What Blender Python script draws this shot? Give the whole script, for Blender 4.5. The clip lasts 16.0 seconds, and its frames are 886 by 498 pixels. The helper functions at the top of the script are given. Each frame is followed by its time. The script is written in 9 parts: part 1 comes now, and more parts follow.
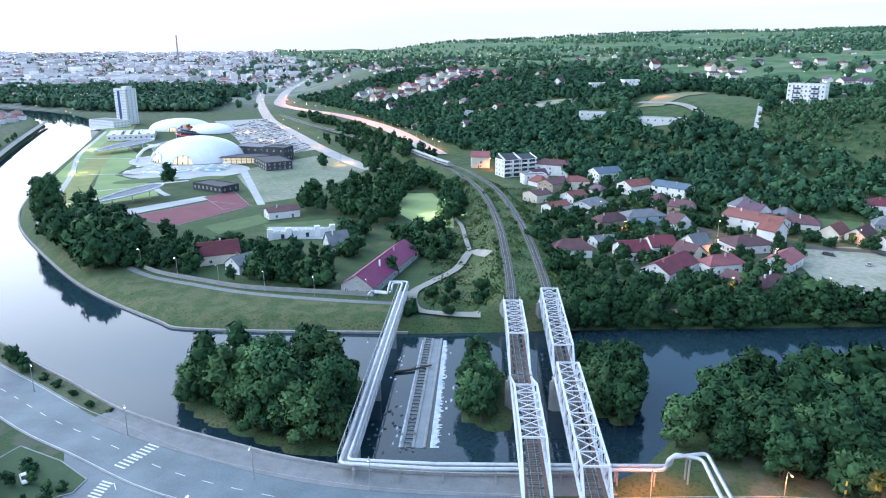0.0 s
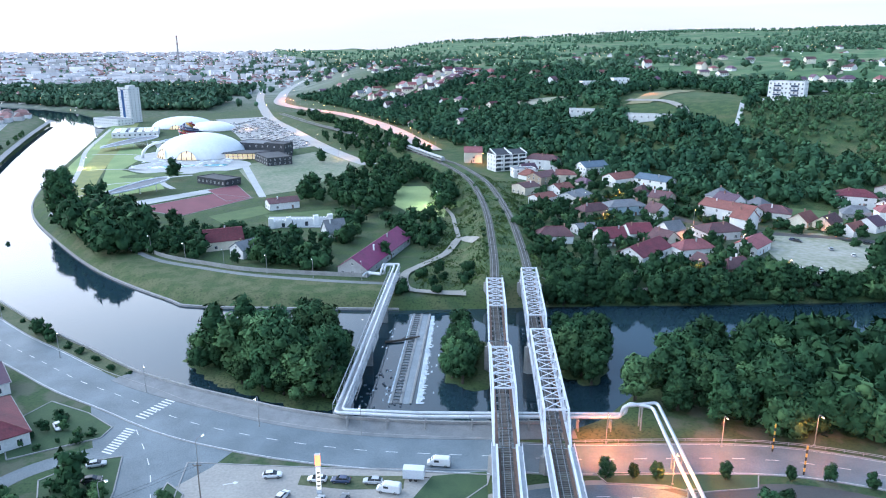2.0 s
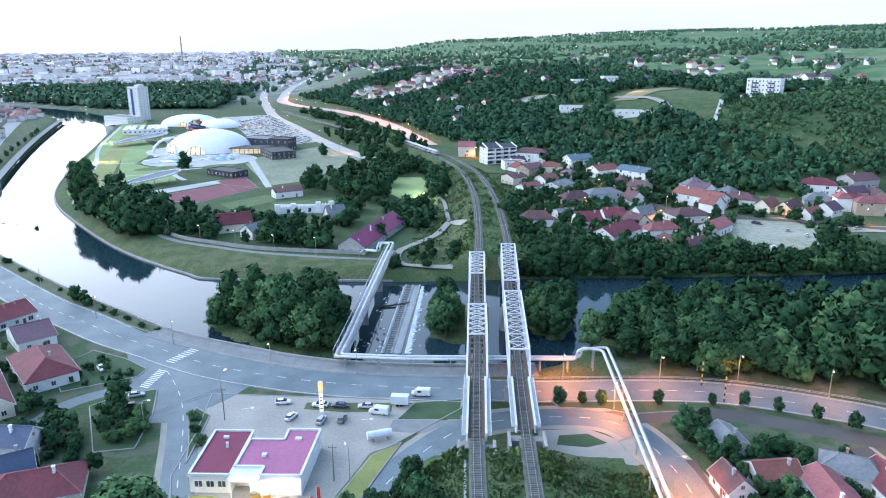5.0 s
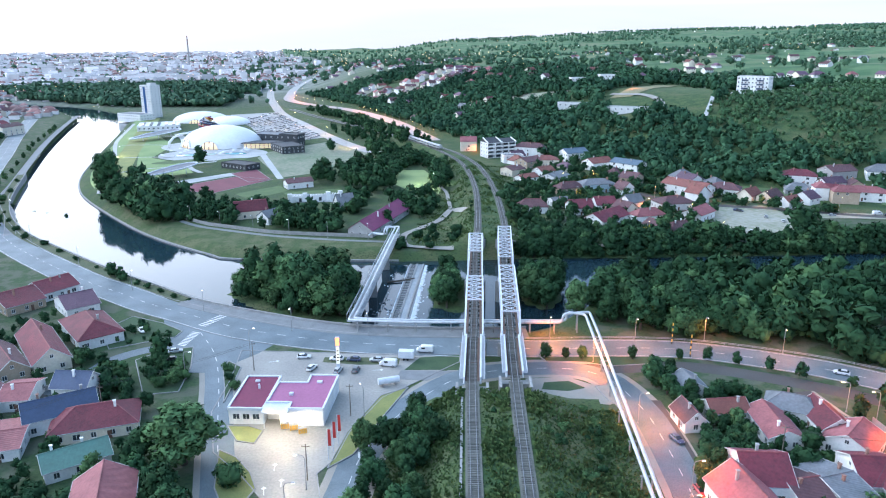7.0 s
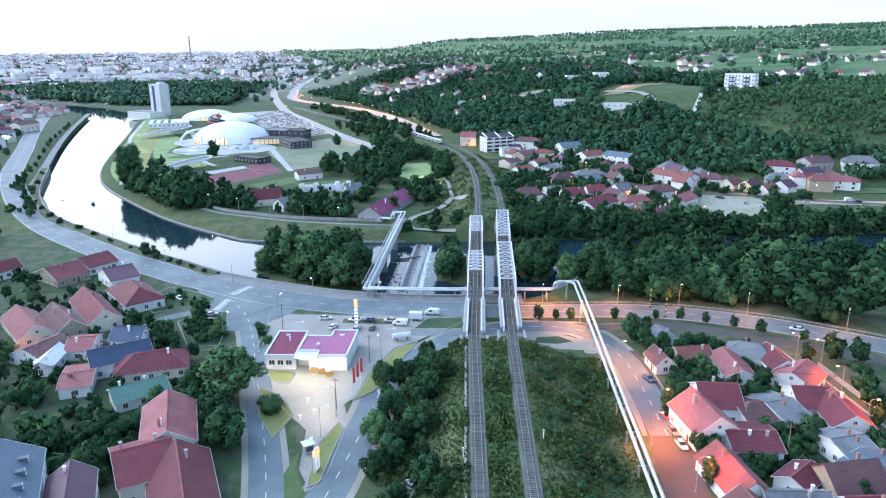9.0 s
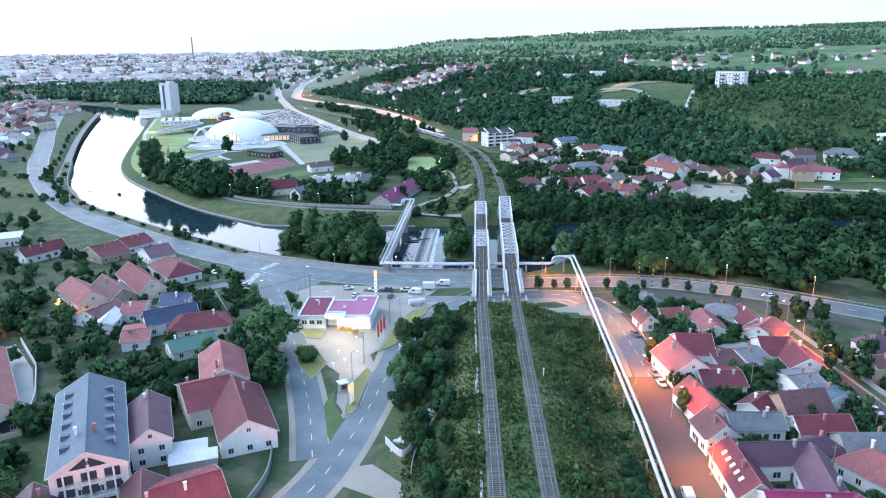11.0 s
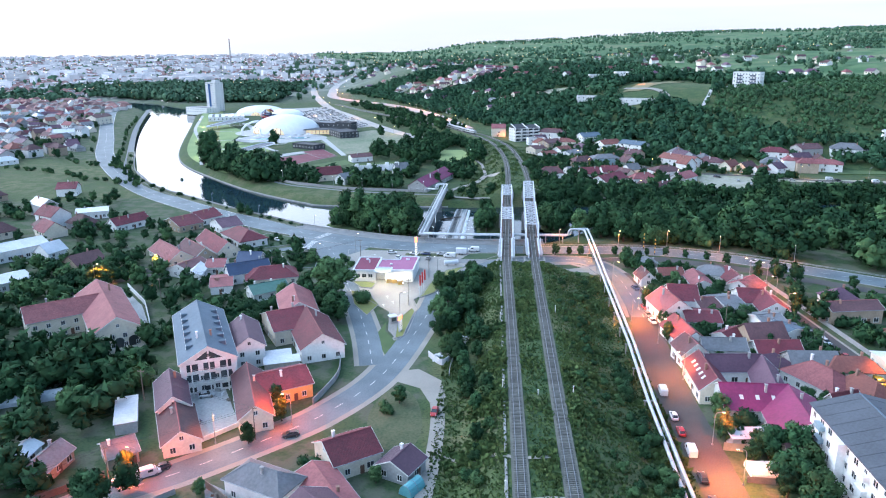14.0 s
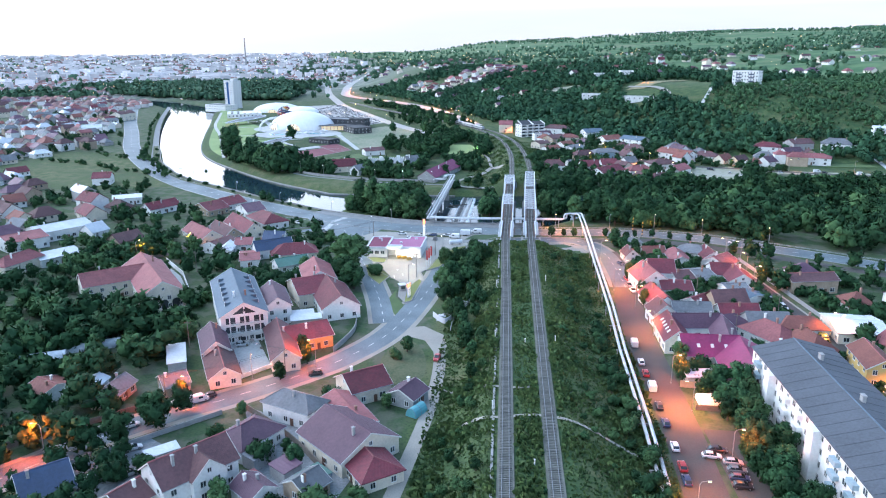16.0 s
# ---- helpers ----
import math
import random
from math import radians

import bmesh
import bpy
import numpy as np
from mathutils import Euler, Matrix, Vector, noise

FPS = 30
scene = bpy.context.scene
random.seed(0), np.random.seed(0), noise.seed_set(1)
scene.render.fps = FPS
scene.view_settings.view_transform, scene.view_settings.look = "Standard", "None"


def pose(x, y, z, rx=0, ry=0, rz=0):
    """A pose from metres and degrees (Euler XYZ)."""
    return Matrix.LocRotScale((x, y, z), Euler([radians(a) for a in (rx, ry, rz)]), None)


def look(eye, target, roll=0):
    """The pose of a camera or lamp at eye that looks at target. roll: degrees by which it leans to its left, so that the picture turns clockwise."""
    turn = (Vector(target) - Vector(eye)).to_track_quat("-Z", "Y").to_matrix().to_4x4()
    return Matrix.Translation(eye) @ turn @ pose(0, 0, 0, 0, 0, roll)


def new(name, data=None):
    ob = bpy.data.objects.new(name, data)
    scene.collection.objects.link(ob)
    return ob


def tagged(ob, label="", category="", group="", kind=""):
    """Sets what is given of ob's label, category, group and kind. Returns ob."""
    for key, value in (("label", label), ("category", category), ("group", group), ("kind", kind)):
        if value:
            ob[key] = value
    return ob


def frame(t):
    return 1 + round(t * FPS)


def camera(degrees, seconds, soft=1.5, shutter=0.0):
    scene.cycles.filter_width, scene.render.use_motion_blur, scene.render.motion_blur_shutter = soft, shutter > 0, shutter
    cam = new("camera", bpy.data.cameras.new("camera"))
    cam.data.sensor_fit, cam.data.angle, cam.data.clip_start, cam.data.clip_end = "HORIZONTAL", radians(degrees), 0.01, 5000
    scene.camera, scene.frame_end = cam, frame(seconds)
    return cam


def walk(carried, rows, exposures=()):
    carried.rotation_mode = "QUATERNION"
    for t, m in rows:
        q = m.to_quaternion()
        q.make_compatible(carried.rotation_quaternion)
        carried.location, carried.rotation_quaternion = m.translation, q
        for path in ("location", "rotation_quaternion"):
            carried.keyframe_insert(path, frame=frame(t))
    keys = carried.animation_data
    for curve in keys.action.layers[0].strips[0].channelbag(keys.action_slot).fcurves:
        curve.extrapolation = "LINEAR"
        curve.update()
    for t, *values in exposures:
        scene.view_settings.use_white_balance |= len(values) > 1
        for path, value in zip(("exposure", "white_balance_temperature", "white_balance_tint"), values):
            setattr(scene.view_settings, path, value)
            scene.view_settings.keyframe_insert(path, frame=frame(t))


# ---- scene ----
# the camera flies backwards along the railway
cam = camera(63.2, 16.0, soft=1.1)
PATH = [
    (0, (-14.767, -140.718, 91.79), (-14.819, -138.795, 91.243), 0.0),
    (0.5, (-13.739, -146.147, 91.772), (-13.79, -144.224, 91.226), -0.0),
    (1, (-12.593, -151.723, 91.799), (-12.643, -149.8, 91.252), 0.0),
    (1.5, (-11.206, -157.433, 91.786), (-11.256, -155.51, 91.239), -0.0),
    (2, (-9.869, -163.007, 91.748), (-9.92, -161.084, 91.2), -0.1),
    (2.5, (-8.6, -168.533, 91.823), (-8.651, -166.611, 91.275), -0.1),
    (3, (-7.369, -173.775, 91.881), (-7.42, -171.852, 91.333), -0.1),
    (3.5, (-6.251, -178.963, 91.874), (-6.302, -177.04, 91.326), -0.2),
    (4, (-5.093, -184.421, 91.907), (-5.144, -182.498, 91.359), -0.2),
    (6.5, (-2.112, -217.827, 91.849), (-2.179, -215.905, 91.3), -0.3),
    (7, (-1.876, -225.183, 91.971), (-1.942, -223.261, 91.421), -0.3),
    (7.5, (-1.998, -232.934, 92.086), (-2.064, -231.012, 91.536), -0.2),
    (8, (-2.114, -240.856, 92.138), (-2.179, -238.934, 91.588), -0.3),
    (8.5, (-2.389, -248.64, 91.957), (-2.452, -246.718, 91.406), -0.3),
    (9, (-2.948, -256.438, 91.615), (-3.011, -254.516, 91.065), -0.4),
    (11.5, (-6.831, -294.754, 90.763), (-6.891, -292.831, 90.215), -0.5),
    (12, (-7.064, -302.821, 90.573), (-7.126, -300.898, 90.027), -0.5),
    (12.5, (-7.136, -310.968, 90.4), (-7.2, -309.045, 89.855), -0.6),
    (13, (-7.344, -319.13, 90.276), (-7.411, -317.207, 89.732), -0.6),
    (13.5, (-7.186, -327.263, 90.197), (-7.283, -325.341, 89.654), -0.5),
    (14, (-6.398, -335.403, 90.098), (-6.533, -333.482, 89.555), -0.4),
    (14.5, (-5.011, -343.464, 90.177), (-5.165, -341.546, 89.632), -0.4),
    (15, (-3.83, -351.476, 90.147), (-3.992, -349.558, 89.602), -0.4),
    (15.5, (-2.426, -359.834, 90.165), (-2.592, -357.917, 89.621), -0.4),
    (16, (-1.207, -367.996, 90.184), (-1.374, -366.078, 89.64), -0.4),
]
walk(cam, [(t, look(e, g, r)) for t, e, g, r in PATH], [(0, 0.15, 5600, 11), (16, 0.15, 5600, 11)])

# ---- light: an overcast dusk sky, a weak wide sun, street lamps further down ----
SUN_EL, SUN_AZ = radians(28), radians(-60)
world = bpy.data.worlds.new("sky")
scene.world = world
world.use_nodes = True
wn, wl = world.node_tree.nodes, world.node_tree.links
wn.clear()
w_out = wn.new("ShaderNodeOutputWorld")
w_sky = wn.new("ShaderNodeTexSky")
w_sky.sky_type = "NISHITA"
w_sky.sun_disc = False
w_sky.sun_elevation, w_sky.sun_rotation = SUN_EL, SUN_AZ
w_sky.air_density, w_sky.dust_density, w_sky.altitude = 1.0, 4.0, 130
w_bg1 = wn.new("ShaderNodeBackground")
w_bg1.inputs["Strength"].default_value = 0.05
wl.new(w_sky.outputs[0], w_bg1.inputs["Color"])
# the cloud layer
w_tc = wn.new("ShaderNodeTexCoord")
w_map = wn.new("ShaderNodeMapping")
w_map.inputs["Scale"].default_value = (1.2, 1.2, 9.0)
w_noise = wn.new("ShaderNodeTexNoise")
w_noise.inputs["Scale"].default_value = 2.2
w_noise.inputs["Detail"].default_value = 6
w_ramp = wn.new("ShaderNodeValToRGB")
w_ramp.color_ramp.elements[0].position, w_ramp.color_ramp.elements[1].position = 0.3, 0.7
w_ramp.color_ramp.elements[0].color = (0.86, 0.90, 0.95, 1)
w_ramp.color_ramp.elements[1].color = (1.0, 1.0, 1.0, 1)
w_bg2 = wn.new("ShaderNodeBackground")
w_bg2.inputs["Strength"].default_value = 1.12
w_add = wn.new("ShaderNodeAddShader")
wl.new(w_tc.outputs["Generated"], w_map.inputs["Vector"])
wl.new(w_map.outputs[0], w_noise.inputs["Vector"])
wl.new(w_noise.outputs[0], w_ramp.inputs[0])
# bright towards the horizon, bluer and darker overhead
w_sep = wn.new("ShaderNodeSeparateXYZ")
wl.new(w_tc.outputs["Generated"], w_sep.inputs[0])
w_grad = wn.new("ShaderNodeValToRGB")
w_grad.color_ramp.elements[0].position, w_grad.color_ramp.elements[1].position = 0.045, 0.75
w_grad.color_ramp.elements[0].color = (0.80, 0.78, 0.78, 1)
w_edge = w_grad.color_ramp.elements.new(0.10)
w_edge.color = (2.3, 2.25, 2.2, 1)
w_grad.color_ramp.elements[2].color = (0.62, 0.75, 0.90, 1)
w_low = w_grad.color_ramp.elements.new(0.18)
w_low.color = (1.35, 1.40, 1.45, 1)
w_mid = w_grad.color_ramp.elements.new(0.36)
w_mid.color = (0.72, 0.84, 0.97, 1)
wl.new(w_sep.outputs["Z"], w_grad.inputs[0])
w_mul = wn.new("ShaderNodeMix")
w_mul.data_type, w_mul.blend_type = "RGBA", "MULTIPLY"
w_mul.inputs[0].default_value = 1.0
wl.new(w_ramp.outputs[0], w_mul.inputs[6])
wl.new(w_grad.outputs[0], w_mul.inputs[7])
# the afterglow: the sky is brighter on the sunset side and deepens away from it
w_side = wn.new("ShaderNodeMapRange")
w_side.interpolation_type = "SMOOTHSTEP"
w_side.inputs["From Min"].default_value, w_side.inputs["From Max"].default_value = -0.50, 0.30
wl.new(w_sep.outputs["X"], w_side.inputs["Value"])
w_tone = wn.new("ShaderNodeMix")
w_tone.data_type = "RGBA"
w_tone.inputs[6].default_value, w_tone.inputs[7].default_value = (2.30, 2.18, 2.06, 1), (0.38, 0.52, 0.66, 1)
wl.new(w_side.outputs[0], w_tone.inputs[0])
w_up = wn.new("ShaderNodeMapRange")
w_up.inputs["From Min"].default_value, w_up.inputs["From Max"].default_value = 0.10, 0.26
wl.new(w_sep.outputs["Z"], w_up.inputs["Value"])
w_glow = wn.new("ShaderNodeMix")
w_glow.data_type = "RGBA"
w_glow.inputs[6].default_value = (1, 1, 1, 1)
wl.new(w_up.outputs[0], w_glow.inputs[0])
wl.new(w_tone.outputs[2], w_glow.inputs[7])
w_sky2 = wn.new("ShaderNodeMix")
w_sky2.data_type, w_sky2.blend_type = "RGBA", "MULTIPLY"
w_sky2.inputs[0].default_value = 1.0
wl.new(w_mul.outputs[2], w_sky2.inputs[6])
wl.new(w_glow.outputs[2], w_sky2.inputs[7])
wl.new(w_sky2.outputs[2], w_bg2.inputs["Color"])
wl.new(w_bg1.outputs[0], w_add.inputs[0])
wl.new(w_bg2.outputs[0], w_add.inputs[1])
wl.new(w_add.outputs[0], w_out.inputs["Surface"])

sun_data = bpy.data.lights.new("sun", "SUN")
sun_data.energy, sun_data.angle, sun_data.color = 1.0, radians(25), (0.98, 0.98, 1.0)
sun = new("sun", sun_data)
sun.matrix_world = look((0, 0, 0), (-math.sin(-SUN_AZ) * math.cos(SUN_EL) * -1, -math.cos(SUN_AZ) * math.cos(SUN_EL), -math.sin(SUN_EL)))


def street_light(x, y, z, power, colour=(1.0, 0.21, 0.045), radius=0.4, cone=148, bare=False):
    """The light of a lamp head, thrown downwards, or all round from a bare bulb."""
    data = bpy.data.lights.new("lamp_light", "POINT" if bare else "SPOT")
    if not bare:
        data.spot_size, data.spot_blend = radians(cone), 0.55
    data.energy, data.color, data.shadow_soft_size = power, colour, radius
    ob = new("lamp_light", data)
    ob.location = (x, y, z)
    return ob


# ---- materials ----
def mat(name, c1, c2=None, scale=0.5, rough=0.8, metal=0.0, bump=0.0, fine=6.0, rnd=0.0, island=0.0, spec=0.5, stretch=(1, 1, 1), emit=None, power=0.0, waves=0.0, wave_scale=3.0):
    """Two scales of noise between two colours, bump from the fine one, shade varied per object or per island."""
    m = bpy.data.materials.new(name)
    m.use_nodes = True
    n, l = m.node_tree.nodes, m.node_tree.links
    b = n["Principled BSDF"]
    c2 = c2 or tuple(v * 0.72 for v in c1)
    geo = n.new("ShaderNodeNewGeometry")
    mp = n.new("ShaderNodeMapping")
    mp.inputs["Scale"].default_value = stretch
    l.new(geo.outputs["Position"], mp.inputs["Vector"])
    big, small = n.new("ShaderNodeTexNoise"), n.new("ShaderNodeTexNoise")
    for t, s, d in ((big, scale, 3), (small, scale * fine, 4)):
        t.inputs["Scale"].default_value, t.inputs["Detail"].default_value = s, d
        l.new(mp.outputs[0], t.inputs["Vector"])
    mix = n.new("ShaderNodeMath")
    mix.operation = "ADD"
    l.new(big.outputs[0], mix.inputs[0])
    l.new(small.outputs[0], mix.inputs[1])
    rng = n.new("ShaderNodeMapRange")
    rng.inputs["From Min"].default_value, rng.inputs["From Max"].default_value = 0.72, 1.28
    l.new(mix.outputs[0], rng.inputs["Value"])
    col = n.new("ShaderNodeMix")
    col.data_type = "RGBA"
    col.inputs[6].default_value, col.inputs[7].default_value = (*c1, 1), (*c2, 1)
    l.new(rng.outputs[0], col.inputs[0])
    last = col.outputs[2]
    if rnd or island:
        hsv = n.new("ShaderNodeHueSaturation")
        mr = n.new("ShaderNodeMapRange")
        amount = rnd or island
        mr.inputs["To Min"].default_value, mr.inputs["To Max"].default_value = 1 - amount, 1 + amount
        src = n.new("ShaderNodeObjectInfo").outputs["Random"] if rnd else geo.outputs["Random Per Island"]
        l.new(src, mr.inputs["Value"])
        l.new(mr.outputs[0], hsv.inputs["Value"])
        if rnd and island:
            mr2 = n.new("ShaderNodeMapRange")
            mr2.inputs["To Min"].default_value, mr2.inputs["To Max"].default_value = 1 - island, 1 + island
            l.new(geo.outputs["Random Per Island"], mr2.inputs["Value"])
            mul = n.new("ShaderNodeMath")
            mul.operation = "MULTIPLY"
            l.new(mr.outputs[0], mul.inputs[0])
            l.new(mr2.outputs[0], mul.inputs[1])
            l.new(mul.outputs[0], hsv.inputs["Value"])
        l.new(last, hsv.inputs["Color"])
        last = hsv.outputs[0]
    l.new(last, b.inputs["Base Color"])
    b.inputs["Roughness"].default_value, b.inputs["Metallic"].default_value = rough, metal
    b.inputs["Specular IOR Level"].default_value = spec
    height = small.outputs[0]
    if waves:
        wv = n.new("ShaderNodeTexWave")
        wv.wave_type, wv.bands_direction = "BANDS", "Z"
        wv.inputs["Scale"].default_value, wv.inputs["Distortion"].default_value = wave_scale, 0.3
        l.new(geo.outputs["Position"], wv.inputs["Vector"])
        height = wv.outputs["Fac"]
        bump = waves
    if bump:
        bp = n.new("ShaderNodeBump")
        bp.inputs["Strength"].default_value, bp.inputs["Distance"].default_value = min(1, bump), 0.12
        l.new(height, bp.inputs["Height"])
        l.new(bp.outputs[0], b.inputs["Normal"])
    if emit:
        b.inputs["Emission Color"].default_value, b.inputs["Emission Strength"].default_value = (*emit, 1), power
    return m


M_ASPHALT = mat("asphalt", (0.178, 0.222, 0.246), (0.080, 0.110, 0.130), 0.09, 0.62, bump=0.1, fine=40)
M_LANE = mat("old_asphalt", (0.100, 0.096, 0.092), (0.066, 0.063, 0.060), 0.08, 0.92, bump=0.1, fine=40)
M_PAVING = mat("paving", (0.24, 0.25, 0.255), (0.17, 0.18, 0.185), 0.3, 0.85, fine=10)
M_CONCRETE = mat("concrete", (0.36, 0.36, 0.35), (0.24, 0.24, 0.24), 0.3, 0.85, bump=0.2, fine=8)
M_PLAZA = mat("plaza_stone", (0.50, 0.51, 0.51), (0.33, 0.34, 0.34), 0.07, 0.8, fine=20)
M_GRAVEL = mat("gravel", (0.36, 0.34, 0.30), (0.26, 0.25, 0.22), 0.12, 0.95, bump=0.3, fine=30)
M_BALLAST = mat("ballast", (0.165, 0.17, 0.15), (0.10, 0.105, 0.09), 0.4, 0.95, bump=0.5, fine=20)
M_PAINT = mat("road_paint", (0.75, 0.76, 0.76), (0.55, 0.56, 0.57), 1.0, 0.7, fine=12)
M_STEEL_W = mat("white_painted_steel", (0.74, 0.77, 0.82), (0.52, 0.55, 0.60), 0.25, 0.45, bump=0.05, fine=20)
M_STEEL_G = mat("grey_steel", (0.42, 0.45, 0.48), (0.30, 0.32, 0.34), 0.5, 0.5, metal=0.4, fine=12)
M_RUST = mat("rusty_steel", (0.16, 0.10, 0.07), (0.09, 0.06, 0.05), 1.0, 0.8, fine=10)
M_RAIL = mat("rail_steel", (0.36, 0.36, 0.37), (0.25, 0.24, 0.24), 1.0, 0.35, metal=0.8)
M_SLEEPER = mat("sleeper", (0.175, 0.175, 0.16), (0.12, 0.12, 0.11), 0.8, 0.9, island=0.3)
M_PIPE = mat("pipe_cladding", (0.66, 0.68, 0.70), (0.44, 0.46, 0.48), 0.35, 0.4, metal=0.35, bump=0.12, fine=15)
M_BARK = mat("bark", (0.09, 0.075, 0.06), (0.05, 0.042, 0.035), 2.0, 0.95, bump=0.5)
M_LEAF = mat("leaves_dark", (0.052, 0.114, 0.047), (0.023, 0.060, 0.029), 0.25, 0.95, rnd=0.42, island=0.3, spec=0.12)
M_LEAF_L = mat("leaves_light", (0.095, 0.168, 0.069), (0.049, 0.103, 0.043), 0.25, 0.95, rnd=0.42, island=0.3, spec=0.12)
M_FOREST = mat("forest_leaves", (0.057, 0.125, 0.062), (0.025, 0.069, 0.040), 0.012, 0.95, island=0.3, spec=0.12)
M_GLASS = mat("window_glass", (0.03, 0.04, 0.05), (0.05, 0.06, 0.07), 0.5, 0.1, rnd=0.5, spec=0.8)
M_FRAME = mat("window_frame", (0.75, 0.75, 0.73), (0.6, 0.6, 0.58), 2.0, 0.6)
M_WALL = {
    "white": mat("white_render", (0.84, 0.84, 0.83), (0.68, 0.68, 0.67), 0.3, 0.85, rnd=0.08),
    "cream": mat("cream_render", (0.78, 0.72, 0.60), (0.62, 0.56, 0.46), 0.3, 0.85, rnd=0.1),
    "grey": mat("grey_render", (0.42, 0.42, 0.42), (0.30, 0.30, 0.30), 0.3, 0.88, rnd=0.1),
    "tan": mat("tan_render", (0.46, 0.37, 0.28), (0.34, 0.27, 0.2), 0.3, 0.88, rnd=0.1),
    "dark": mat("dark_cladding", (0.055, 0.06, 0.068), (0.035, 0.038, 0.044), 0.3, 0.7, rnd=0.1),
    "brick": mat("brick_wall", (0.36, 0.22, 0.17), (0.26, 0.15, 0.12), 0.5, 0.9, bump=0.2, rnd=0.1),
    "yellow": mat("yellow_render", (0.70, 0.52, 0.20), (0.58, 0.42, 0.16), 0.3, 0.85, rnd=0.06),
    "blue": mat("blue_grey_render", (0.36, 0.46, 0.52), (0.27, 0.36, 0.42), 0.3, 0.85, rnd=0.08),
}
M_ROOF = {
    "red": mat("red_tiles", (0.190, 0.036, 0.052), (0.105, 0.024, 0.036), 0.25, 0.7, rnd=0.2, waves=0.5, wave_scale=3.2),
    "pink": mat("faded_red_tiles", (0.34, 0.120, 0.125), (0.21, 0.075, 0.082), 0.25, 0.75, rnd=0.15, waves=0.5, wave_scale=3.2),
    "magenta": mat("crimson_sheet_roof", (0.24, 0.028, 0.105), (0.16, 0.02, 0.075), 0.2, 0.55, rnd=0.12, waves=0.3, wave_scale=3.0),
    "brown": mat("brown_tiles", (0.14, 0.07, 0.075), (0.09, 0.046, 0.052), 0.25, 0.75, rnd=0.25, waves=0.5, wave_scale=3.2),
    "orange": mat("clay_tiles", (0.26, 0.10, 0.08), (0.18, 0.07, 0.06), 0.25, 0.8, rnd=0.15, waves=0.5, wave_scale=3.2),
    "purple": mat("plum_tiles", (0.14, 0.075, 0.11), (0.095, 0.05, 0.08), 0.25, 0.65, rnd=0.2, waves=0.4, wave_scale=3.2),
    "grey": mat("grey_slates", (0.20, 0.21, 0.23), (0.13, 0.14, 0.15), 0.25, 0.75, rnd=0.2, waves=0.4, wave_scale=3.2),
    "blue": mat("blue_sheet_roof", (0.045, 0.075, 0.150), (0.032, 0.055, 0.110), 0.25, 0.5, rnd=0.1, waves=0.3),
    "steel": mat("steel_blue_roof", (0.12, 0.17, 0.22), (0.09, 0.13, 0.175), 0.25, 0.75, rnd=0.05, waves=0.3),
    "green": mat("green_sheet_roof", (0.10, 0.22, 0.18), (0.075, 0.16, 0.13), 0.25, 0.55, rnd=0.1, waves=0.3),
    "white": mat("white_sheet_roof", (0.66, 0.70, 0.74), (0.5, 0.54, 0.58), 0.25, 0.5, rnd=0.1, waves=0.2),
}

CAR_PAINT = {n: mat(n + "_car_paint", c, tuple(v * 0.85 for v in c), 0.5, 0.28, spec=0.7) for n, c in
             (("white", (0.75, 0.76, 0.77)), ("silver", (0.48, 0.50, 0.52)), ("black", (0.03, 0.03, 0.035)), ("dark_blue", (0.04, 0.06, 0.13)), ("red", (0.42, 0.03, 0.035)), ("grey", (0.18, 0.19, 0.20)), ("yellow", (0.75, 0.42, 0.05)))}

# water: dark and glossy, with small ripples
M_WATER = mat("river_water", (0.022, 0.045, 0.058), (0.012, 0.030, 0.042), 0.02, 0.05, bump=0.04, fine=45, spec=0.5)
M_WATER.node_tree.nodes["Principled BSDF"].inputs["IOR"].default_value = 1.6
M_FOAM = mat("white_water", (0.75, 0.79, 0.82), (0.30, 0.38, 0.43), 0.5, 0.5, bump=0.4, fine=8, stretch=(1.2, 0.8, 1))


